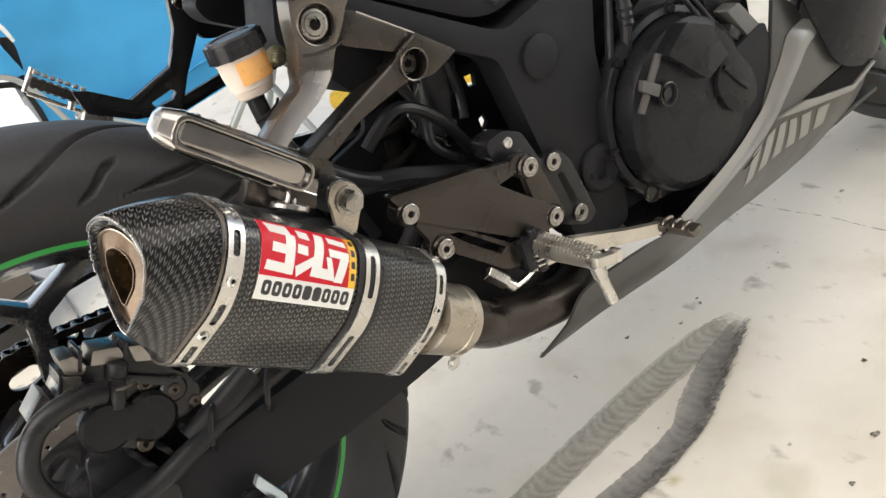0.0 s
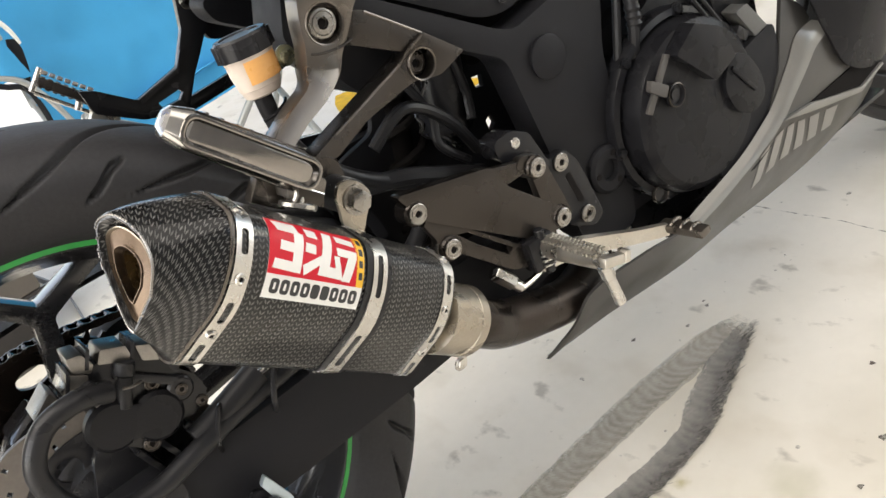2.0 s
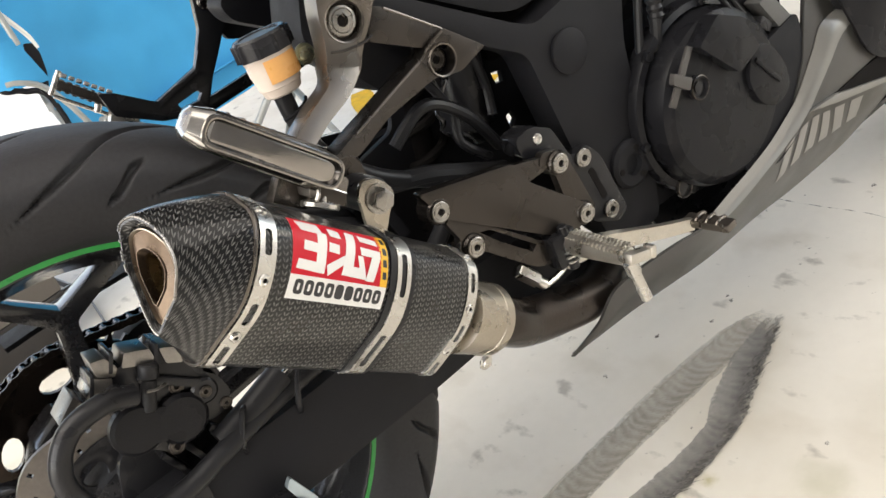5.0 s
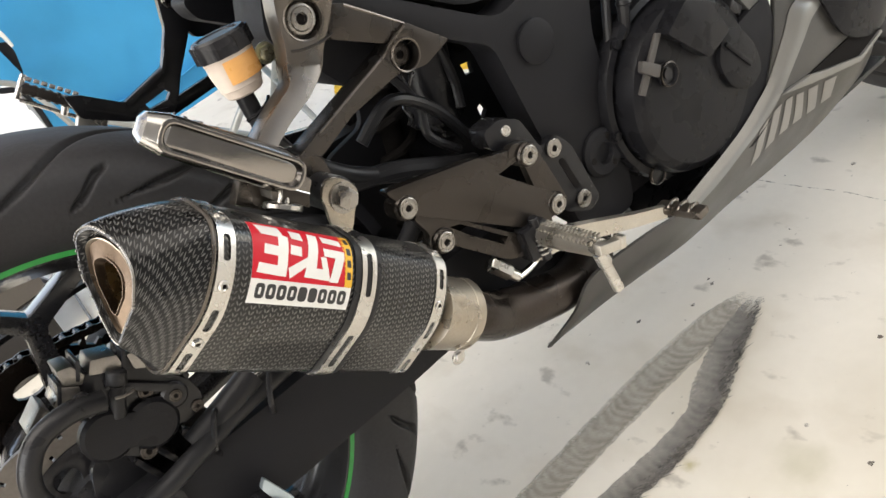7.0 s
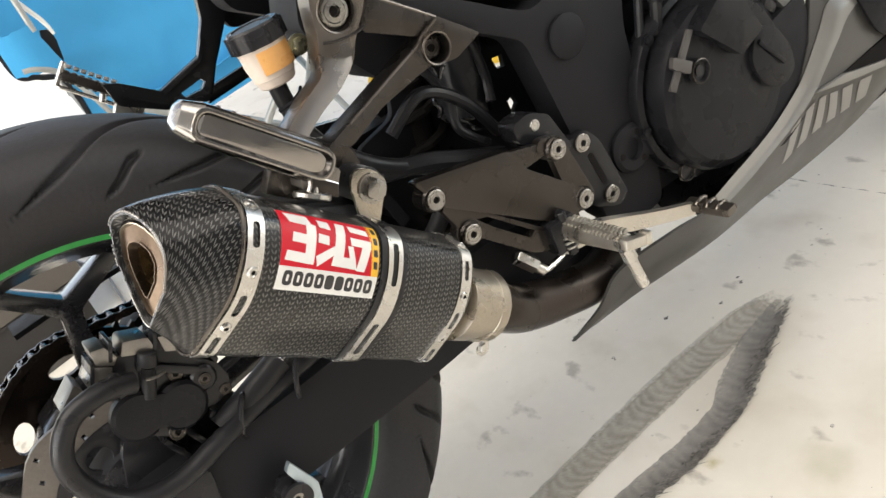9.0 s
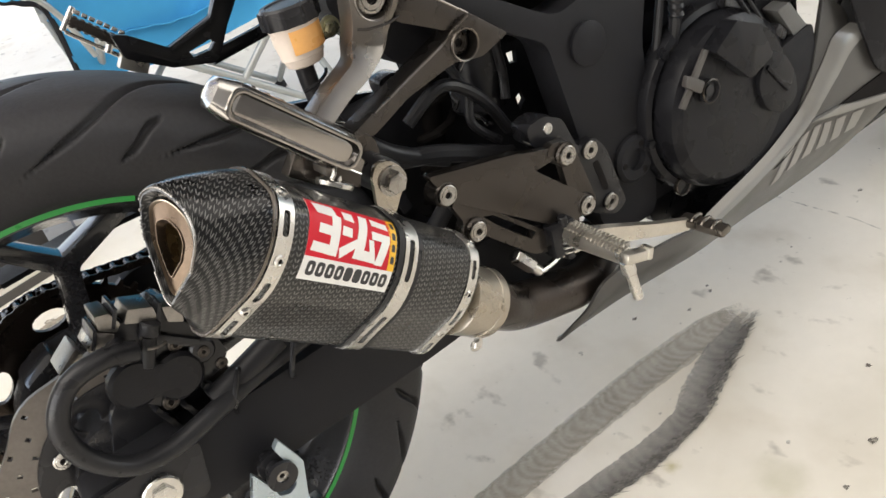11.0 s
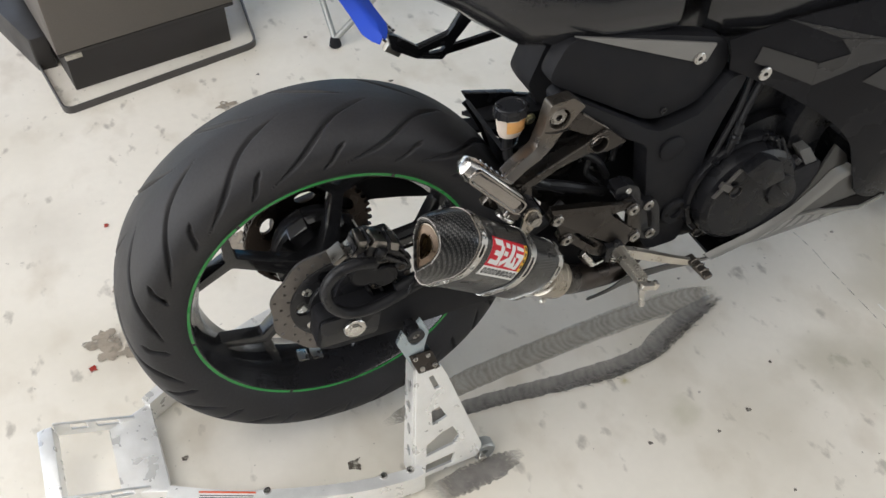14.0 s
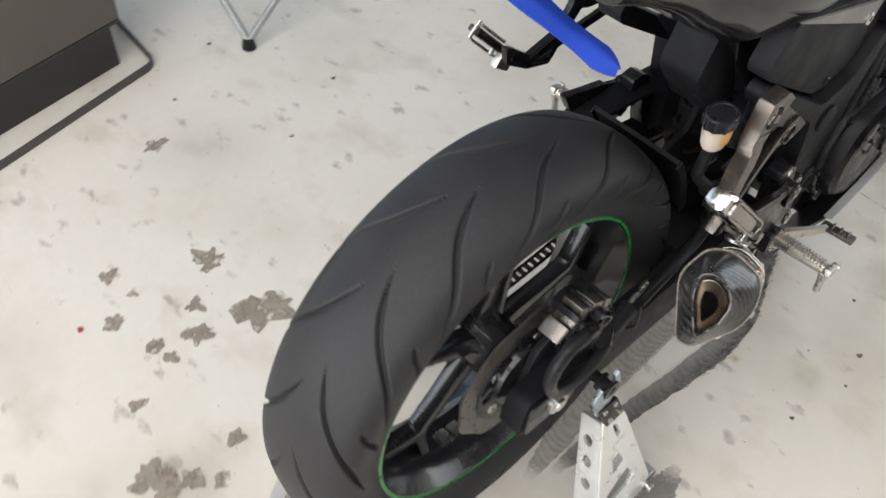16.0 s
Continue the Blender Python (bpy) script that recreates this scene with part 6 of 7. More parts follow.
part("tyre_hugger", join(plate(HUG, -0.062, 0.078), *[plate([(x * k, AX + (z - AX) * k) for x, z in HUG[:13]] + [(x * 0.965, AX + (z - AX) * 0.965) for x, z in HUG[12::-1]], y, y + 0.003) for y, k in ((-0.066, 1.0), (0.079, 1.0))]), MATTE, bike, "black plastic hugger close over the tyre")
part("inner_fender", tube([(0.455, 0, 0.45), (0.44, 0, 0.55), (0.41, 0, 0.62), (0.36, 0, 0.68)], 0.06, 12, 6, section=[(-1.0, -0.35), (-0.8, 0.0), (0.8, 0.0), (1.0, -0.35), (1.0, -0.42), (0.8, -0.1), (-0.8, -0.1), (-1.0, -0.42)]), MATTE, bike, "black rear inner mudguard")

# ---- motorcycle: bodywork ----
def hull(rows, n=14):
    """Bodywork over cross sections: x, half width, lower and upper edge, how boxy."""
    secs = []
    for x, w, z0, z1 in rows:
        c, h = (z0 + z1) / 2, (z1 - z0) / 2
        secs.append([(x, w * math.copysign(abs(math.cos(a)) ** 0.6, math.cos(a)), c + h * math.copysign(abs(math.sin(a)) ** 0.7, math.sin(a))) for a in (2 * math.pi * i / (2 * n) for i in range(2 * n))])
    return loft(secs)


part("tail_cowl", hull([(0.095, 0.045, 0.835, 0.90), (0.13, 0.056, 0.822, 0.905), (0.17, 0.066, 0.802, 0.90), (0.20, 0.072, 0.782, 0.895), (0.225, 0.08, 0.760, 0.885), (0.28, 0.105, 0.722, 0.865), (0.38, 0.118, 0.70, 0.84), (0.50, 0.118, 0.70, 0.82)]), GLOSS, bike, "gloss black tail cowl")
part("seat", hull([(0.24, 0.09, 0.83, 0.875), (0.34, 0.11, 0.80, 0.85), (0.46, 0.115, 0.775, 0.825), (0.60, 0.10, 0.75, 0.815)]), MATTE, bike, "black rider seat")
part("fuel_tank", hull([(0.56, 0.10, 0.66, 0.82), (0.64, 0.135, 0.65, 0.88), (0.76, 0.155, 0.64, 0.93), (0.92, 0.15, 0.66, 0.94), (1.02, 0.10, 0.70, 0.90)]), GLOSS, bike, "gloss black fuel tank")
part("tail_graphic", plate([(0.333, 0.757), (0.45, 0.722), (0.568, 0.686), (0.556, 0.659), (0.530, 0.667)], -0.1225, -0.1185), SILVERPRINT, bike, "silver stripe graphic")
bolt("panel_screw", (0.542, -0.1225, 0.669), (0, -1, 0), 0.0075, STEEL, bike, "steel panel screw")


def side_panel(rows, thick=0.004):
    """A curved panel given by rows of points from its rear to its front edge."""
    bm = bmesh.new()
    grid = [[bm.verts.new(p) for p in smooth_line(r, 6)] for r in zip(*[smooth_line(c, 6) for c in rows])]
    for a, b in zip(grid, grid[1:]):
        for i in range(len(a) - 1):
            bm.faces.new((a[i], a[i + 1], b[i + 1], b[i]))
    bmesh.ops.recalc_face_normals(bm, faces=bm.faces)
    geo = bmesh.ops.solidify(bm, geom=bm.faces[:], thickness=thick)
    bmesh.ops.recalc_face_normals(bm, faces=bm.faces)
    return bm


FAIR = [
    [(0.585, -0.128, 0.690), (0.590, -0.132, 0.665), (0.595, -0.130, 0.640)],
    [(0.68, -0.150, 0.715), (0.68, -0.156, 0.65), (0.68, -0.150, 0.592)],
    [(0.80, -0.180, 0.735), (0.80, -0.190, 0.63), (0.775, -0.178, 0.527)],
    [(0.90, -0.20, 0.74), (0.89, -0.210, 0.60), (0.835, -0.185, 0.465)],
    [(0.98, -0.20, 0.74), (0.95, -0.214, 0.55), (0.870, -0.186, 0.390)],
    [(1.06, -0.19, 0.74), (1.02, -0.208, 0.50), (0.905, -0.186, 0.330)],
    [(1.13, -0.18, 0.74), (1.09, -0.195, 0.48), (0.985, -0.177, 0.300)],
    [(1.18, -0.16, 0.74), (1.15, -0.178, 0.48), (1.06, -0.160, 0.330)]]
both("side_fairing", lambda: side_panel(FAIR), FAIRING, "gloss black side fairing with grey checker graphic")


def fairing_patch(u0, u1, v0, v1, lean=0.0, lift=0.0022, shape=None):
    """A printed patch that follows the side fairing; u runs forward and v downward, 0 to 1."""
    cols = [smooth_line(c, 6) for c in (shape or FAIR)]
    grid = np.array([[tuple(p) for p in smooth_line(r, 6)] for r in zip(*cols)])
    n, bm = 12, bmesh.new()
    g = []
    for i in range(n + 1):
        g.append([])
        for j in range(n + 1):
            v = v0 + (v1 - v0) * j / n
            u = max(0.0, min(0.999, u0 + (u1 - u0) * i / n + lean * (v - v0)))
            y, x = v * (grid.shape[0] - 1), u * (grid.shape[1] - 1)
            a, b = int(y), int(x)
            p = (grid[a, b] * (1 - y + a) + grid[a + 1, b] * (y - a)) * (1 - x + b) + (grid[a, b + 1] * (1 - y + a) + grid[a + 1, b + 1] * (y - a)) * (x - b)
            g[-1].append(bm.verts.new((p[0], p[1] - lift, p[2] - lift * 0.4)))
    for i in range(n):
        for j in range(n):
            bm.faces.new((g[i][j], g[i + 1][j], g[i + 1][j + 1], g[i][j + 1]))
    bmesh.ops.recalc_face_normals(bm, faces=bm.faces)
    return bm


FAIR_POINTS = np.array([tuple(p) for r in zip(*[smooth_line(c, 16) for c in FAIR]) for p in smooth_line(r, 24)])


def graphic(a, b, c, d, lift=0.0016, n=14):
    """A printed four-cornered field (x, z) that follows the side fairing."""
    a, b, c, d = (Vector(p) for p in (a, b, c, d))
    bm, g = bmesh.new(), []
    for i in range(n + 1):
        g.append([])
        for j in range(n + 1):
            p = a.lerp(b, i / n).lerp(d.lerp(c, i / n), j / n)
            w = 1 / ((FAIR_POINTS[:, 0] - p.x) ** 2 + (FAIR_POINTS[:, 2] - p.y) ** 2 + 1e-7) ** 2
            g[-1].append(bm.verts.new((p.x, float((FAIR_POINTS[:, 1] * w).sum() / w.sum()) - lift, p.y)))
    for i in range(n):
        for j in range(n):
            bm.faces.new((g[i][j], g[i + 1][j], g[i + 1][j + 1], g[i][j + 1]))
    bmesh.ops.recalc_face_normals(bm, faces=bm.faces)
    bmesh.ops.solidify(bm, geom=bm.faces[:], thickness=0.0004)
    return bm


for quad in (((0.625, 0.652), (0.632, 0.677), (0.722, 0.640), (0.724, 0.601)), ((0.7245, 0.600), (0.7225, 0.640), (0.770, 0.653), (0.785, 0.629)), ((0.66, 0.716), (0.675, 0.7115), (0.815, 0.672), (0.745, 0.679)), ((0.816, 0.671), (0.746, 0.678), (0.785, 0.630), (0.86, 0.645)), ((0.80, 0.60), (0.84, 0.635), (0.93, 0.60), (0.88, 0.56))):
    part("graphic_patch", graphic(*quad), PATCH, bike, "dark grey checker patch")
bolt("fairing_screw", (0.644, -0.15, 0.632), (0, -1, 0), 0.0085, STEEL, bike, "steel fairing screw")
LOW = [
    [(0.396, -0.150, 0.2505), (0.398, -0.1525, 0.2485), (0.400, -0.147, 0.2465)],
    [(0.438, -0.154, 0.2620), (0.436, -0.1515, 0.2502), (0.434, -0.141, 0.2385)],
    [(0.470, -0.162, 0.2890), (0.485, -0.1490, 0.2565), (0.500, -0.128, 0.2240)],
    [(0.548, -0.166, 0.2870), (0.554, -0.1440, 0.2467), (0.560, -0.114, 0.2065)],
    [(0.620, -0.175, 0.2830), (0.635, -0.1465, 0.2385), (0.650, -0.110, 0.1940)],
    [(0.700, -0.177, 0.2990), (0.720, -0.1475, 0.2465), (0.740, -0.110, 0.1940)],
    [(0.779, -0.178, 0.3230), (0.799, -0.1480, 0.2565), (0.820, -0.110, 0.1900)],
    [(0.831, -0.178, 0.3110), (0.875, -0.1480, 0.2510), (0.920, -0.110, 0.1910)],
    [(0.927, -0.178, 0.2890), (0.961, -0.1480, 0.2445), (0.995, -0.110, 0.2000)],
    [(0.985, -0.172, 0.3000), (1.010, -0.1450, 0.2540), (1.035, -0.110, 0.2080)]]
LIPS = [((0.606, 0.2915), (0.616, 0.2835)), ((0.642, 0.299), (0.654, 0.289)), ((0.674, 0.305), (0.690, 0.297)), ((0.718, 0.316), (0.740, 0.309)), ((0.760, 0.333), (0.779, 0.324)), ((0.779, 0.344), (0.800, 0.338)),
        ((0.815, 0.376), (0.832, 0.360)), ((0.837, 0.399), (0.857, 0.378)), ((0.868, 0.404), (0.893, 0.388))]
both("lower_fairing", lambda: side_panel(LOW, 0.003), GREY, "dark metallic grey lower fairing with a pointed tail")
both("fairing_lip", lambda: side_panel([[(a[0], -0.171, a[1]), ((a[0] + b[0]) / 2, -0.179, (a[1] + b[1]) / 2), (b[0], -0.1815, b[1])] for a, b in LIPS], 0.003), LIP, "pale grey fairing edge")
both("fairing_insert", lambda: plate([(0.893, 0.388), (0.919, 0.322), (0.836, 0.318), (0.779, 0.322), (0.822, 0.352), (0.857, 0.378)], -0.1785, -0.170, edge=0.0015), LETTER, "mid grey fairing insert")
both("inner_edge", lambda: plate([(0.826, 0.454), (0.858, 0.425), (0.868, 0.407), (0.851, 0.393), (0.828, 0.369), (0.792, 0.337), (0.779, 0.329), (0.772, 0.338), (0.800, 0.375)], -0.170, -0.164, edge=0.001), GREY, "grey inner fairing edge")
# slot depth drawn as a black sheet in place of shade
part("fairing_slot", plate([(0.834, 0.3185), (0.920, 0.3215), (0.981, 0.301), (0.931, 0.2895), (0.863, 0.308)], -0.180, -0.176), SOOT_SHADE, bike, "fairing slot, its shade a black sheet")
part("slot_edge", plate([(0.776, 0.324), (0.831, 0.3085), (0.927, 0.285), (0.979, 0.298), (0.976, 0.3015), (0.929, 0.2915), (0.861, 0.310), (0.833, 0.3185)], -0.1835, -0.178, edge=0.001), LIP, bike, "pale painted line under the slot")
for i in range(6):
    part("letter_bar", fairing_patch(0.608 + i * 0.041, 0.634 + i * 0.041, 0.17, 0.52, -0.06, 0.0006, LOW), LETTERBAR, bike)
bolt("fairing_screw", (0.905, -0.173, 0.362), (0, -1, 0), 0.006, STEEL, bike)

# ---- rear paddock stand ----
stand = thing("paddock_stand", (0.0, 0, 0), "bare aluminium paddock stand holding the rear wheel up", "stand")
PB, PTOP = Vector((0, -0.220, 0.045)), Vector((0, -0.158, 0.262))
UPV = (PTOP - PB).normalized()
NRM = Vector((1, 0, 0)).cross(UPV).normalized()
LEG = Matrix(((1, UPV.x, NRM.x, PB.x), (0, UPV.y, NRM.y, PB.y), (0, UPV.z, NRM.z, PB.z), (0, 0, 0, 1)))


def leg_plate():
    return plate([(0.050, -0.020), (0.165, -0.017), (0.177, 0.002), (0.131, 0.180), (0.122, 0.204), (0.083, 0.206)], -0.003, 0.003, LEG, r=0.008, edge=0.0012,
                 holes=[[(0.095, 0.083), (0.097, 0.114), (0.112, 0.117), (0.122, 0.091)], [(0.076, 0.022), (0.079, 0.045), (0.109, 0.062), (0.129, 0.067), (0.139, 0.041), (0.126, 0.029)], [(0.070, -0.012), (0.073, 0.005), (0.127, 0.010), (0.119, -0.010)], [(0.101, 0.183), (0.109, 0.184), (0.117, 0.156), (0.108, 0.154)]])


def leg_flange():
    a, d = Vector((0.049, -0.020)), Vector((0.082, 0.206))
    w = (d - a).normalized()
    lm = LEG @ Matrix(((w.x, 0, -w.y, a.x), (w.y, 0, w.x, a.y), (0, -1, 0, 0), (0, 0, 0, 1)))
    ln = (d - a).length
    return plate([(0, 0), (ln, 0), (ln, 0.034), (0, 0.044)], -0.003, 0.003, lm, r=0.006, edge=0.001, holes=[oval(ln * t, 0.02, 0.011, 0.008, 14) for t in (0.22, 0.42, 0.62, 0.8)])


def stand_both(name, make, material, label=""):
    part(name, make(), material, stand, label)
    part(name, mirrored(make()), material, stand, label)


stand_both("side_plate", leg_plate, STAND, "aluminium side plate with cut-outs")
stand_both("plate_flange", leg_flange, STAND, "bright folded flange with holes")
stand_both("adjuster_block", lambda: plate([(0.074, 0.236), (0.111, 0.236), (0.122, 0.198), (0.085, 0.198)], -0.012, 0.006, LEG, r=0.002, edge=0.0012), DARKCAST, "dark adjuster block with bolts")
for bx, bu in ((0.083, 0.229), (0.104, 0.229), (0.092, 0.206), (0.113, 0.206)):
    stand_both("adjuster_bolt", lambda bx=bx, bu=bu: lathe([(0.0042, 0), (0.004, 0.0024), (0.0024, 0.003), (0.002, 0.001), (0, 0.001)], LEG @ Vector((bx, bu, 0.006)), NRM, 14), STEEL)
stand_both("lift_hook", lambda: plate([(0.056, 0.310), (0.066, 0.335), (0.0755, 0.312), (0.0785, 0.299), (0.087, 0.2945), (0.0955, 0.299), (0.0975, 0.318), (0.0905, 0.344), (0.097, 0.351), (0.109, 0.317), (0.101, 0.284), (0.098, 0.252), (0.074, 0.258)], -0.158, -0.152, r=0.0025, edge=0.0012), ZINC, "zinc-plated lifting hook")
SQ = [(-0.45, -1.0), (0.45, -1.0), (0.45, 1.0), (-0.45, 1.0)]
stand_both("side_arm", lambda: tube([(0.064, -0.226, 0.028), (0.03, -0.226, 0.028), (-0.04, -0.215, 0.028), (-0.13, -0.190, 0.028), (-0.24, -0.148, 0.028), (-0.335, -0.097, 0.028)], 0.024, 4, 6, section=SQ), STAND, "square aluminium side arm")
part("cross_plate", plate([(-0.330, -0.096), (-0.330, 0.096), (-0.405, 0.066), (-0.405, -0.066)], 0.016, 0.046, Matrix(), r=0.004, edge=0.003), STAND, stand, "aluminium cross plate")
part("handle_bar", block((-0.496, -0.004, 0.084), (0.026, 0.150, 0.032), (1, 0, 0.1), (-0.1, 0, 1), 0.004), STAND, stand, "aluminium handle bar")
stand_both("handle_side", lambda: plate([(-0.484, 0.068), (-0.36, 0.020), (-0.36, 0.050), (-0.484, 0.100)], -0.077, -0.072, edge=0.001, holes=[rounded([(-0.460, 0.072), (-0.434, 0.062), (-0.434, 0.078), (-0.460, 0.088)], 0.004), rounded([(-0.420, 0.058), (-0.385, 0.045), (-0.385, 0.059), (-0.420, 0.073)], 0.004)]), STAND)
stand_both("stand_wheel", lambda: lathe([(0.006, -0.010), (0.018, -0.011), (0.0205, -0.008), (0.0205, 0.008), (0.018, 0.011), (0.006, 0.010)], (0.183, -0.212, 0.0205), (0, 1, 0), 28, closed=True), TUBEGREY, "small grey stand wheel")
stand_both("wheel_bolt", lambda: join(rod((0.172, -0.198, 0.026), (0.172, -0.236, 0.026), 0.005, 12), plate(oval(0, 0, 0.0085, n=6), 0.0, 0.006, axis_matrix((0.172, -0.231, 0.026), (0, -1, 0)), edge=0.0008)), STEEL)
for x, y in ((-0.185, -0.162), (0.0, -0.213), (0.045, -0.22)):
    part("arm_bolt", lathe([(0.007, 0), (0.006, 0.003), (0, 0.004)], (x, y, 0.0518), (0, 0, 1), 14), STEEL, stand)
LABM = axis_matrix((-0.249, -0.146, 0.028), (0, 0, 1), (0.41, 0.912, 0))
lab = part("warning_label", plate([(-0.047, -0.010), (0.047, -0.010), (0.047, 0.0095), (-0.047, 0.0095)], 0.0242, 0.0248, LABM), WHITE, stand, "white warning label with a red edge")
decal("red_edge", [(-0.047, 0.0062), (0.047, 0.0062), (0.047, 0.0095), (-0.047, 0.0095)], 0.0250, mat("orange_red_print", (0.6, 0.09, 0.03), 0.5), lab, LABM)
for r in (0.001, -0.003, -0.0065):
    decal("text_bar", [(-0.044, r), (0.044, r), (0.044, r + 0.0014), (-0.044, r + 0.0014)], 0.0250, INK, lab, LABM)

# ---- folding chair behind the motorcycle ----
chair = thing("camping_chair", (0.58, 1.35, 0), "blue cloth folding camping chair with grey tube legs", "chair")
FEET = [(0.36, 1.105), (0.86, 1.12), (0.36, 1.58), (0.86, 1.58)]
for x, y in FEET:
    part("foot", rod((x, y, 0.0), (x, y, 0.028), 0.017, 16, 0.2, 0.013), MATTE, chair, "black plastic foot")
ends = {0: (1, 2), 1: (0, 3), 2: (0, 3), 3: (1, 2)}
for i, js in ends.items():
    for j in js:
        a, b = Vector((*FEET[i], 0.02)), Vector((*FEET[j], 0.42))
        part("leg_tube", rod(a, b, 0.0085, 12), TUBEGREY, chair, "grey steel leg tube")
for i in (0, 1):
    x, y = FEET[i]
    part("back_post", rod((x - 0.01, y + 0.125, 0.40), (x + (0.0 if i else -0.02), y + 0.085, 0.93), 0.009, 12), TUBEGREY, chair)
for i in (2, 3):
    x, y = FEET[i]
    part("arm_post", rod((x, y, 0.40), (x, y - 0.02, 0.62), 0.009, 12), TUBEGREY, chair)


def cloth(f, nu, nv, thick=0.003):
    bm = bmesh.new()
    g = [[bm.verts.new(f(i / nu, j / nv)) for j in range(nv + 1)] for i in range(nu + 1)]
    for i in range(nu):
        for j in range(nv):
            bm.faces.new((g[i][j], g[i + 1][j], g[i + 1][j + 1], g[i][j + 1]))
    bmesh.ops.recalc_face_normals(bm, faces=bm.faces)
    bmesh.ops.solidify(bm, geom=bm.faces[:], thickness=thick)
    return bm


def wrinkle(x, z, k=1.0):
    return 0.008 * k * noise.noise(Vector((x * 6, z * 9, 1.7))) + 0.004 * k * noise.noise(Vector((x * 17, z * 11, 4.2)))


def back_edge(v):
    """The back is cut away below the arm opening."""
    return 0.225 + 0.08 * max(0.0, min(1.0, (0.41 - v) / 0.07))


part("back_cloth", cloth(lambda u, v: (back_edge(v) + (0.86 - back_edge(v)) * u, 1.155 + 0.05 * math.sin(math.pi * u) - 0.03 * v + wrinkle(u, v), 0.30 + 0.62 * v + 0.05 * (2 * u - 1) ** 2 * (1 - v)), 40, 40), CLOTH, chair, "bright blue cloth back")
part("edge_trim", tube([(0.303, 1.152, 0.31), (0.303, 1.15, 0.49), (0.262, 1.15, 0.53), (0.224, 1.148, 0.56), (0.222, 1.135, 0.7), (0.222, 1.12, 0.92)], 0.006, 8), MATTE, chair, "black edge binding")
part("arm_opening", plate([(0.300, 0.612), (0.316, 0.606), (0.318, 0.585), (0.311, 0.549), (0.289, 0.497), (0.284, 0.52), (0.285, 0.557)], 1.090, 1.098, r=0.004, edge=0.001), MATTE, chair, "black mesh arm opening")
part("piping", tube([(0.262, 1.092, 0.72), (0.284, 1.092, 0.69), (0.300, 1.091, 0.655), (0.314, 1.09, 0.622), (0.3195, 1.09, 0.595)], [0.003, 0.004, 0.0048, 0.0045, 0.003], 10, 5), PIPING, chair, "white piping on the arm edge")
part("arm_tube", tube([(0.232, 1.075, 0.562), (0.252, 1.07, 0.557), (0.284, 1.07, 0.535), (0.307, 1.072, 0.494), (0.322, 1.075, 0.452), (0.338, 1.085, 0.40)], 0.0058, 12, 5), TUBEGREY, chair, "bent grey arm tube")
part("arm_tube", rod((0.2865, 1.08, 0.72), (0.289, 1.08, 0.615), 0.0058, 12), TUBEGREY, chair)
part("arm_sleeve", cloth(lambda u, v: (0.216 + 0.09 * u - 0.02 * v * u, 1.082 - 0.012 * math.sin(math.pi * u), 0.556 + 0.075 * v - 0.02 * u * (1 - v) + wrinkle(u * 2, v, 0.5)), 10, 10), CLOTH, chair, "blue cloth arm sleeve")
part("seat_cloth", cloth(lambda u, v: (0.36 + 0.5 * u, 1.17 + 0.42 * v, 0.41 - 0.06 * math.sin(math.pi * u) * math.sin(math.pi * min(1, v + 0.15)) + wrinkle(u, v)), 30, 30), CLOTH, chair)
part("arm_cloth", cloth(lambda u, v: (0.84 + 0.1 * u, 1.12 + 0.46 * v, 0.60 - 0.02 * math.sin(math.pi * v) - 0.02 * (2 * u - 1) ** 2 + wrinkle(u, v, 0.6)), 10, 24), CLOTH, chair)

# ---- cabinet on a flat-bar base ----
cabinet = thing("equipment_box", (-0.1, 1.35, 0), "grey-brown equipment box with dark base on a flat-bar frame", "box")
YAW = 9.0
BX = Matrix.Translation((-0.337, 1.212, 0)) @ Matrix.Rotation(radians(YAW), 4, "Z")


def placed(bm):
    bm.transform(BX)
    return bm


part("base", placed(box(0.012, 0.442, -0.035, 0.40, 0.0, 0.113, 0.004)), BOXDARK, cabinet, "dark scuffed base")
part("body", placed(box(-0.006, 0.466, -0.046, 0.42, 0.117, 0.62, 0.008)), BOXTAN, cabinet, "grey-brown painted panel")
part("seam", placed(box(-0.004, 0.464, -0.044, 0.3, 0.108, 0.1165, 0.002)), BOXDARK, cabinet)
loop = rounded([(-0.042, -0.128), (0.490, -0.104), (0.556, 0.16), (0.556, 0.44), (-0.042, 0.44)], 0.03, 6)
inner = rounded([(-0.037, -0.1227), (0.4855, -0.0992), (0.551, 0.161), (0.551, 0.435), (-0.037, 0.435)], 0.026, 6)
part("base_frame", placed(plate([(p.x, p.y) for p in loop], 0.0, 0.019, Matrix.Identity(4), holes=[[(p.x, p.y) for p in inner]], edge=0.001)), FRAMEGREY, cabinet, "dark flat-bar base frame")
part("latch", placed(join(box(0.010, 0.052, -0.050, -0.043, 0.098, 0.112, 0.002), box(0.016, 0.028, -0.053, -0.047, 0.103, 0.109, 0.001), box(0.036, 0.044, -0.053, -0.047, 0.104, 0.108, 0.001))), WORN, cabinet, "small scuffed latch")
part("side_step", placed(plate([(0.004, 0.10), (-0.044, 0.105), (-0.086, 0.36), (-0.086, 0.42), (0.004, 0.42)], 0.0, 0.095, Matrix.Identity(4), r=0.006, edge=0.002)), BOXDARK, cabinet, "dark painted step beside the base")
for x0, x1 in ((-0.04, 0.014), (0.44, 0.555)):
    part("frame_stay", placed(box(x0, x1, 0.24, 0.25, 0.0, 0.018, 0.001)), FRAMEGREY, cabinet)

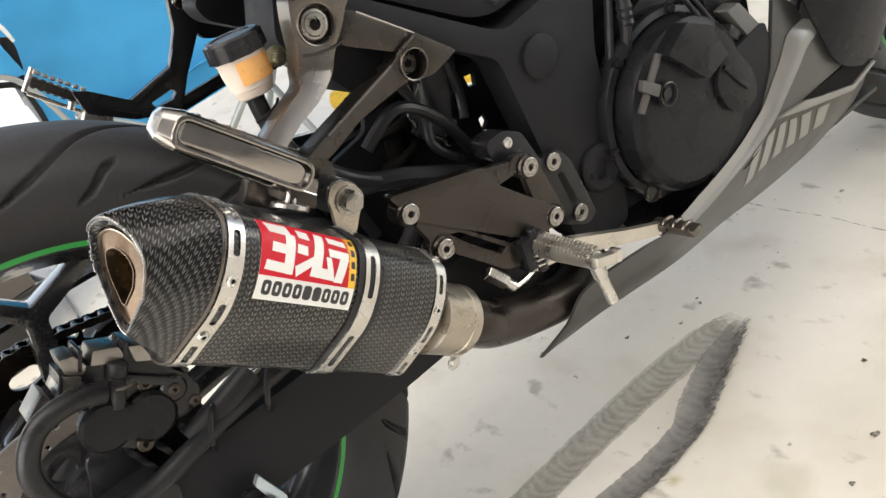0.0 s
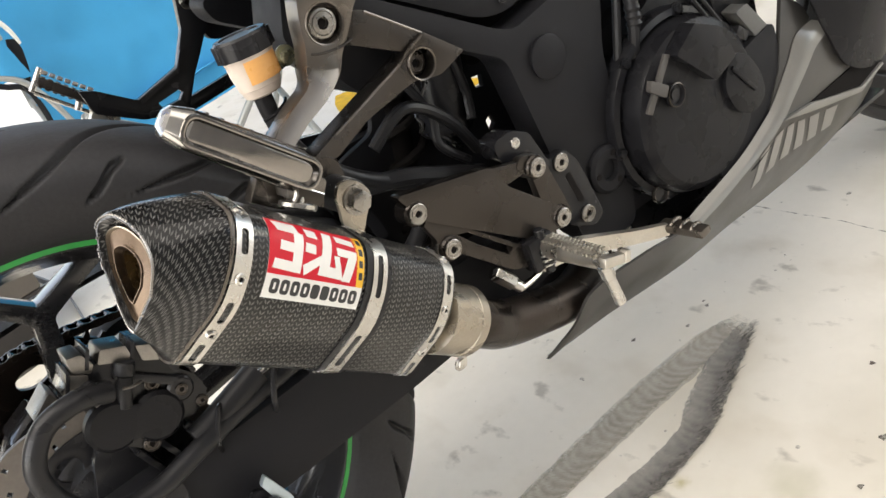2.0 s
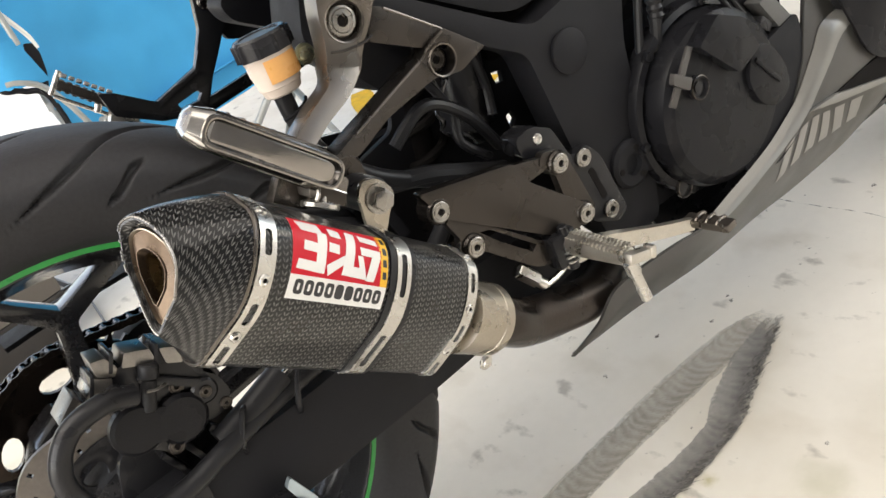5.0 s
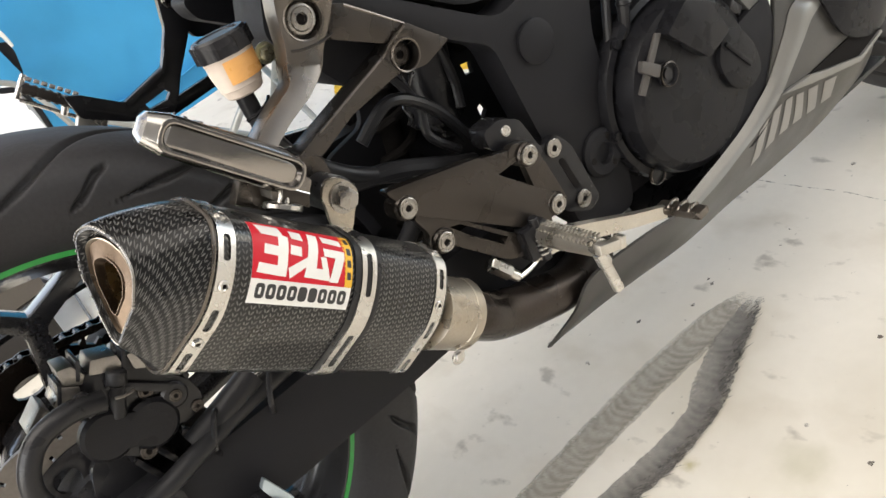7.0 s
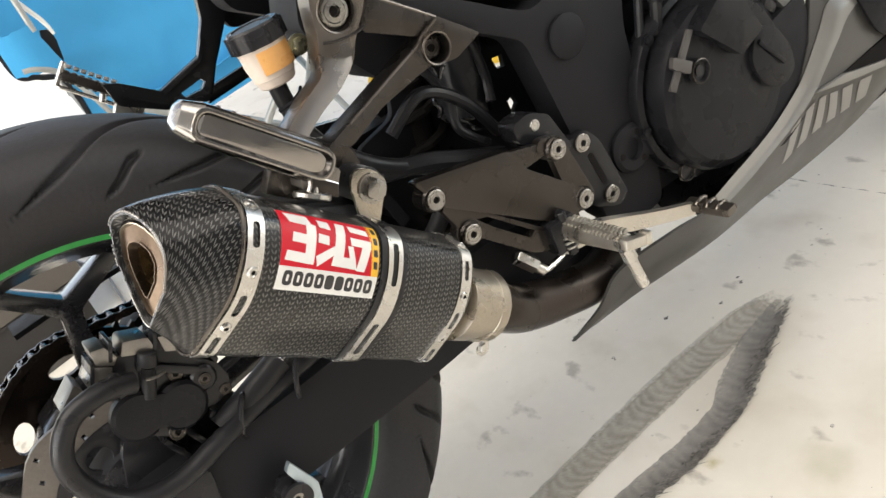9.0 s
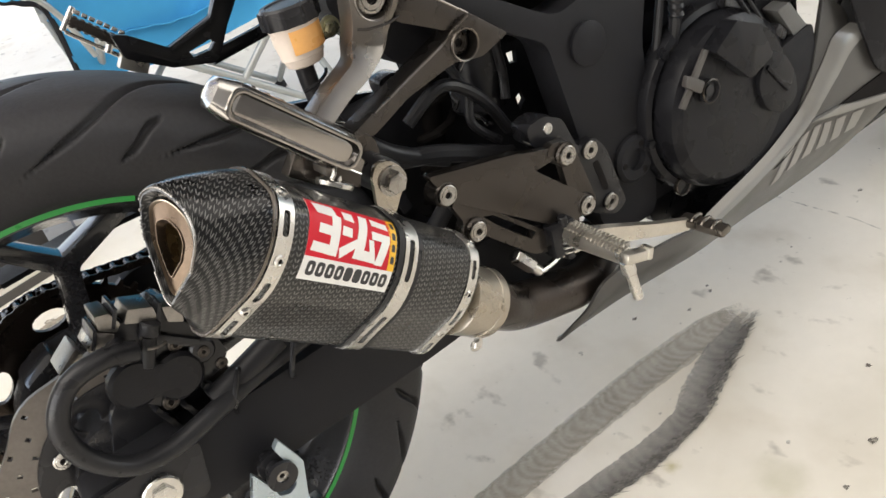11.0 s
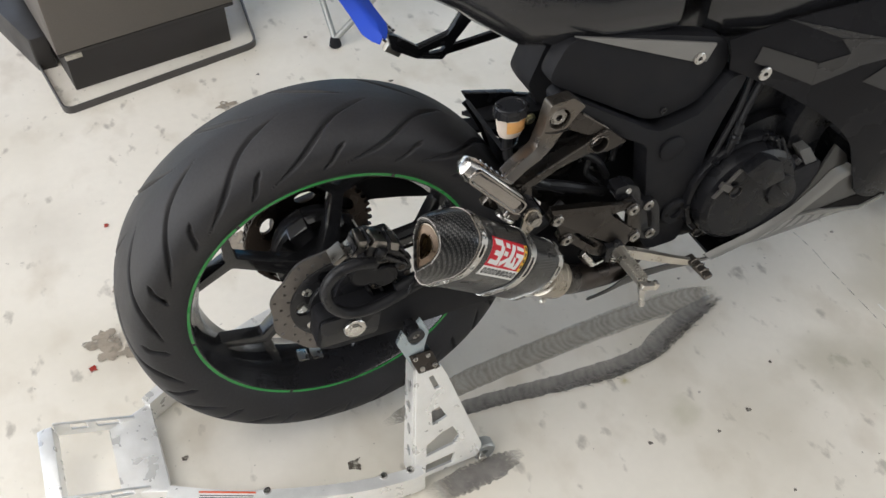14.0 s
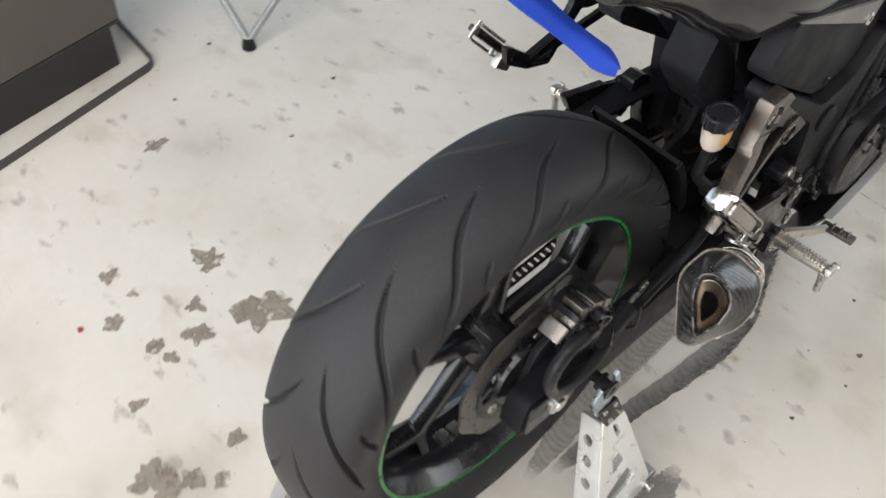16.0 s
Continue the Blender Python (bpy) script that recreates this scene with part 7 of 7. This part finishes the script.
# ---- strap on the tail ----
strap = thing("strap", (0.098, -0.054, 0.772), "blue webbing strap end lying over the tail", "strap")
A0, A1 = Vector((0.098, -0.054, 0.772)), Vector((0.066, 0.15, 0.848))
SIDE = Vector((1, 0.16, 0.1)).normalized()
part("webbing", cloth(lambda u, v: tuple(A0.lerp(A1, u) + SIDE * ((v - 0.5) * 0.037 * min(1.0, math.sqrt(0.06 + 9 * u))) + Vector((0, 0, 0.004 * math.sin(7 * u + 2 * v) + 0.003 * math.cos(6 * (v - 0.5))))), 30, 6, 0.002), STRAP, strap, "blue webbing with a rounded end")


# ---- marks on the floor ----
def ribbon(line, widths, z, wob=0.004, seed=1):
    """A brushed mark: a ragged ribbon on the floor."""
    pts = smooth_line([(x, y, 0) for x, y in line], 16)
    ws = np.interp(np.linspace(0, len(widths) - 1, len(pts)), range(len(widths)), widths)
    bm = bmesh.new()
    rows, rnd = [], random.Random(seed)
    lay, run = bm.loops.layers.uv.new("UVMap"), [0.0]
    for p, q in zip(pts, pts[1:]):
        run.append(run[-1] + (q - p).length)
    for i, p in enumerate(pts):
        d = (pts[min(i + 1, len(pts) - 1)] - pts[max(i - 1, 0)]).normalized()
        s = Vector((-d.y, d.x, 0))
        rows.append([bm.verts.new((*(p + s * (ws[i] * k / 2 + rnd.uniform(-wob, wob) * (abs(k) == 1)))[:2], z)) for k in (-1, -0.5, 0, 0.5, 1)])
    for i, (a, b) in enumerate(zip(rows, rows[1:])):
        for k in range(4):
            f = bm.faces.new((a[k], a[k + 1], b[k + 1], b[k]))
            for corner, (n, m) in zip(f.loops, ((i, k), (i, k + 1), (i + 1, k + 1), (i + 1, k))):
                corner[lay].uv = (run[n], (m / 4 - 0.5) * ws[n])
    bmesh.ops.recalc_face_normals(bm, faces=bm.faces)
    return bm


def mark(name, bm, material, label):
    return tagged(part(name, bm, material), label, "floor mark", kind="structure")


mark("floor_mark", ribbon([(0.045, -0.088), (0.13, -0.074), (0.24, -0.058), (0.405, -0.050), (0.489, -0.047), (0.578, -0.045), (0.653, -0.047), (0.718, -0.050), (0.785, -0.058)], [0.012, 0.040, 0.048, 0.052, 0.054, 0.057, 0.058, 0.054, 0.024], 0.0015, 0.0012, 2), MARK_PALE, "pale grey swirled smear on the floor")
mark("floor_mark", ribbon([(0.085, -0.108), (0.15, -0.112), (0.25, -0.118), (0.36, -0.132), (0.464, -0.143), (0.512, -0.144), (0.568, -0.139), (0.612, -0.122), (0.673, -0.098), (0.722, -0.085), (0.772, -0.072)], [0.010, 0.030, 0.033, 0.036, 0.042, 0.040, 0.039, 0.050, 0.047, 0.036, 0.020], 0.003, 0.0016, 3), MARK_DARK, "dark grey brushed smear on the floor")
mark("floor_mark", ribbon([(0.060, -0.250), (0.085, -0.250), (0.14, -0.248), (0.20, -0.244), (0.25, -0.238)], [0.012, 0.04, 0.05, 0.046, 0.012], 0.0015, 0.0024, 4), MARK_SHORT, "dark brushed smear by the stand")


def brush_hairs(line, widths, z, count, seed):
    """Short slanting strokes that fray the outer side of a brushed mark."""
    pts = smooth_line([(x, y, 0) for x, y in line], 16)
    ws = np.interp(np.linspace(0, len(widths) - 1, len(pts)), range(len(widths)), widths)
    rnd, bm = random.Random(seed), bmesh.new()
    for _ in range(count):
        i = rnd.randrange(1, len(pts) - 1)
        d = (pts[i + 1] - pts[i - 1]).normalized()
        s = Vector((d.y, -d.x, 0))
        a = radians(rnd.uniform(10, 34))
        way = d * math.cos(a) + s * math.sin(a)
        side = Vector((-way.y, way.x, 0)) * rnd.uniform(0.0003, 0.0007)
        p = pts[i] + s * ws[i] * rnd.uniform(0.1, 0.5) + Vector((0, 0, z))
        n = rnd.uniform(0.006, 0.018)
        bm.faces.new([bm.verts.new(q) for q in (p - side, p + way * n * 0.5 - side, p + way * n, p + way * n * 0.5 + side, p + side)])
    bmesh.ops.recalc_face_normals(bm, faces=bm.faces)
    return bm


DARK_LINE = [(0.36, -0.132), (0.464, -0.143), (0.512, -0.144), (0.568, -0.139), (0.612, -0.122), (0.673, -0.098), (0.722, -0.085), (0.772, -0.072)]
mark("brush_hairs", brush_hairs(DARK_LINE, [0.036, 0.042, 0.040, 0.039, 0.050, 0.047, 0.036, 0.020], 0.0036, 380, 21), HAIRS, "dark frayed brush strokes beside the smear")["kind"] = "stuff"

YELLOWLINE = smear("worn_yellow_floor_paint", (0.72, 0.44, 0.03), 0.1, 0.35, 60)
mark("floor_line", ribbon([(1.215, 1.73), (1.18, 1.665), (1.15, 1.60), (1.10, 1.48)], [0.06, 0.075, 0.075, 0.06], 0.0015, 0.001, 9), YELLOWLINE, "worn remnant of a yellow line on the floor")


mark("floor_line", ribbon([(1.295, 1.37), (1.33, 1.29), (1.36, 1.21)], [0.05, 0.06, 0.05], 0.0015, 0.001, 12), YELLOWLINE, "worn remnant of a yellow line on the floor")


def blot(cx, cy, r, z, rnd, n=28):
    bm = bmesh.new()
    ph = rnd.uniform(0, 50)
    vs = []
    for i in range(n):
        a = 2 * math.pi * i / n
        q = r * (0.85 + 0.7 * noise.noise(Vector((math.cos(a) * 1.5 + ph, math.sin(a) * 1.5, ph))) + 0.35 * noise.noise(Vector((math.cos(a) * 5 + ph, math.sin(a) * 5, ph + 9))))
        vs.append(bm.verts.new((cx + q * math.cos(a), cy + q * math.sin(a) * 0.85, z)))
    bm.faces.new(vs)
    return bm


rnd = random.Random(7)
big = [(-0.062, 0.467, 0.056), (-0.07, 0.625, 0.038), (-0.28, 0.615, 0.022), (-0.15, 0.553, 0.022), (-0.178, 0.492, 0.028), (-0.254, 0.523, 0.018), (-0.243, 0.484, 0.017), (-0.333, 0.438, 0.015), (-0.197, 0.508, 0.016), (-0.235, 0.713, 0.018), (-0.22, 0.65, 0.012),
       (-0.389, 0.307, 0.032), (-0.307, 0.233, 0.017), (-0.368, 0.308, 0.015), (-0.343, 0.266, 0.024), (-0.379, 0.273, 0.022), (0.019, 0.962, 0.026), (-0.248, 0.28, 0.016)]
mark("floor_stains", join(*[blot(x, y, r, 0.0012 + 0.00008 * i, rnd) for i, (x, y, r) in enumerate(big)]), SPOT, "bare grey-brown patches where paint is gone")["kind"] = "stuff"
small = [(0.783, 0.005, 0.006), (0.79, 0.016, 0.004), (0.732, 0.0, 0.006), (0.672, 0.05, 0.007), (0.612, 0.17, 0.005), (0.572, 0.059, 0.006), (1.115, -0.018, 0.008), (0.772, -0.252, 0.006), (0.607, -0.257, 0.005), (0.667, -0.324, 0.009), (0.591, -0.342, 0.006), (0.640, -0.49, 0.007), (0.4645, -0.314, 0.008), (-0.03, -0.142, 0.022), (0.296, 1.176, 0.01), (0.439, 0.89, 0.01), (0.129, 1.058, 0.01), (0.251, 0.796, 0.01), (-0.299, -0.013, 0.01)]
small += [(rnd.uniform(-0.6, 1.5), rnd.uniform(-0.6, 1.4), rnd.uniform(0.001, 0.003)) for _ in range(150)]
mark("floor_specks", join(*[blot(x, y, r * 0.7, 0.0026 + 0.00002 * i, rnd, 10) for i, (x, y, r) in enumerate(small)]), SPOT_DARK, "small dark specks of dirt")["kind"] = "stuff"
mark("red_specks", join(*[blot(x, y, r, 0.0024, rnd, 10) for x, y, r in ((-0.417, 0.249, 0.009), (-0.33, 0.638, 0.008))]), RUST, "small red paint chips")["kind"] = "stuff"
mark("floor_scratch", ribbon([(1.062, -0.22), (1.072, -0.36), (1.08, -0.5)], [0.003, 0.006, 0.004], 0.0015, 0.001, 6), WALLPAINT, "pale scratch in the floor paint")
CRACK = smear("hairline_joint", (0.42, 0.39, 0.34), 0.42, 0.72, 60)
mark("floor_joint", ribbon([(1.05, 0.45), (1.038, 0.097), (1.042, -0.044), (1.036, -0.133), (1.03, -0.5)], [0.0015, 0.0025, 0.0015, 0.0022, 0.0015], 0.0018, 0.0006, 11), CRACK, "faint hairline joint in the floor")
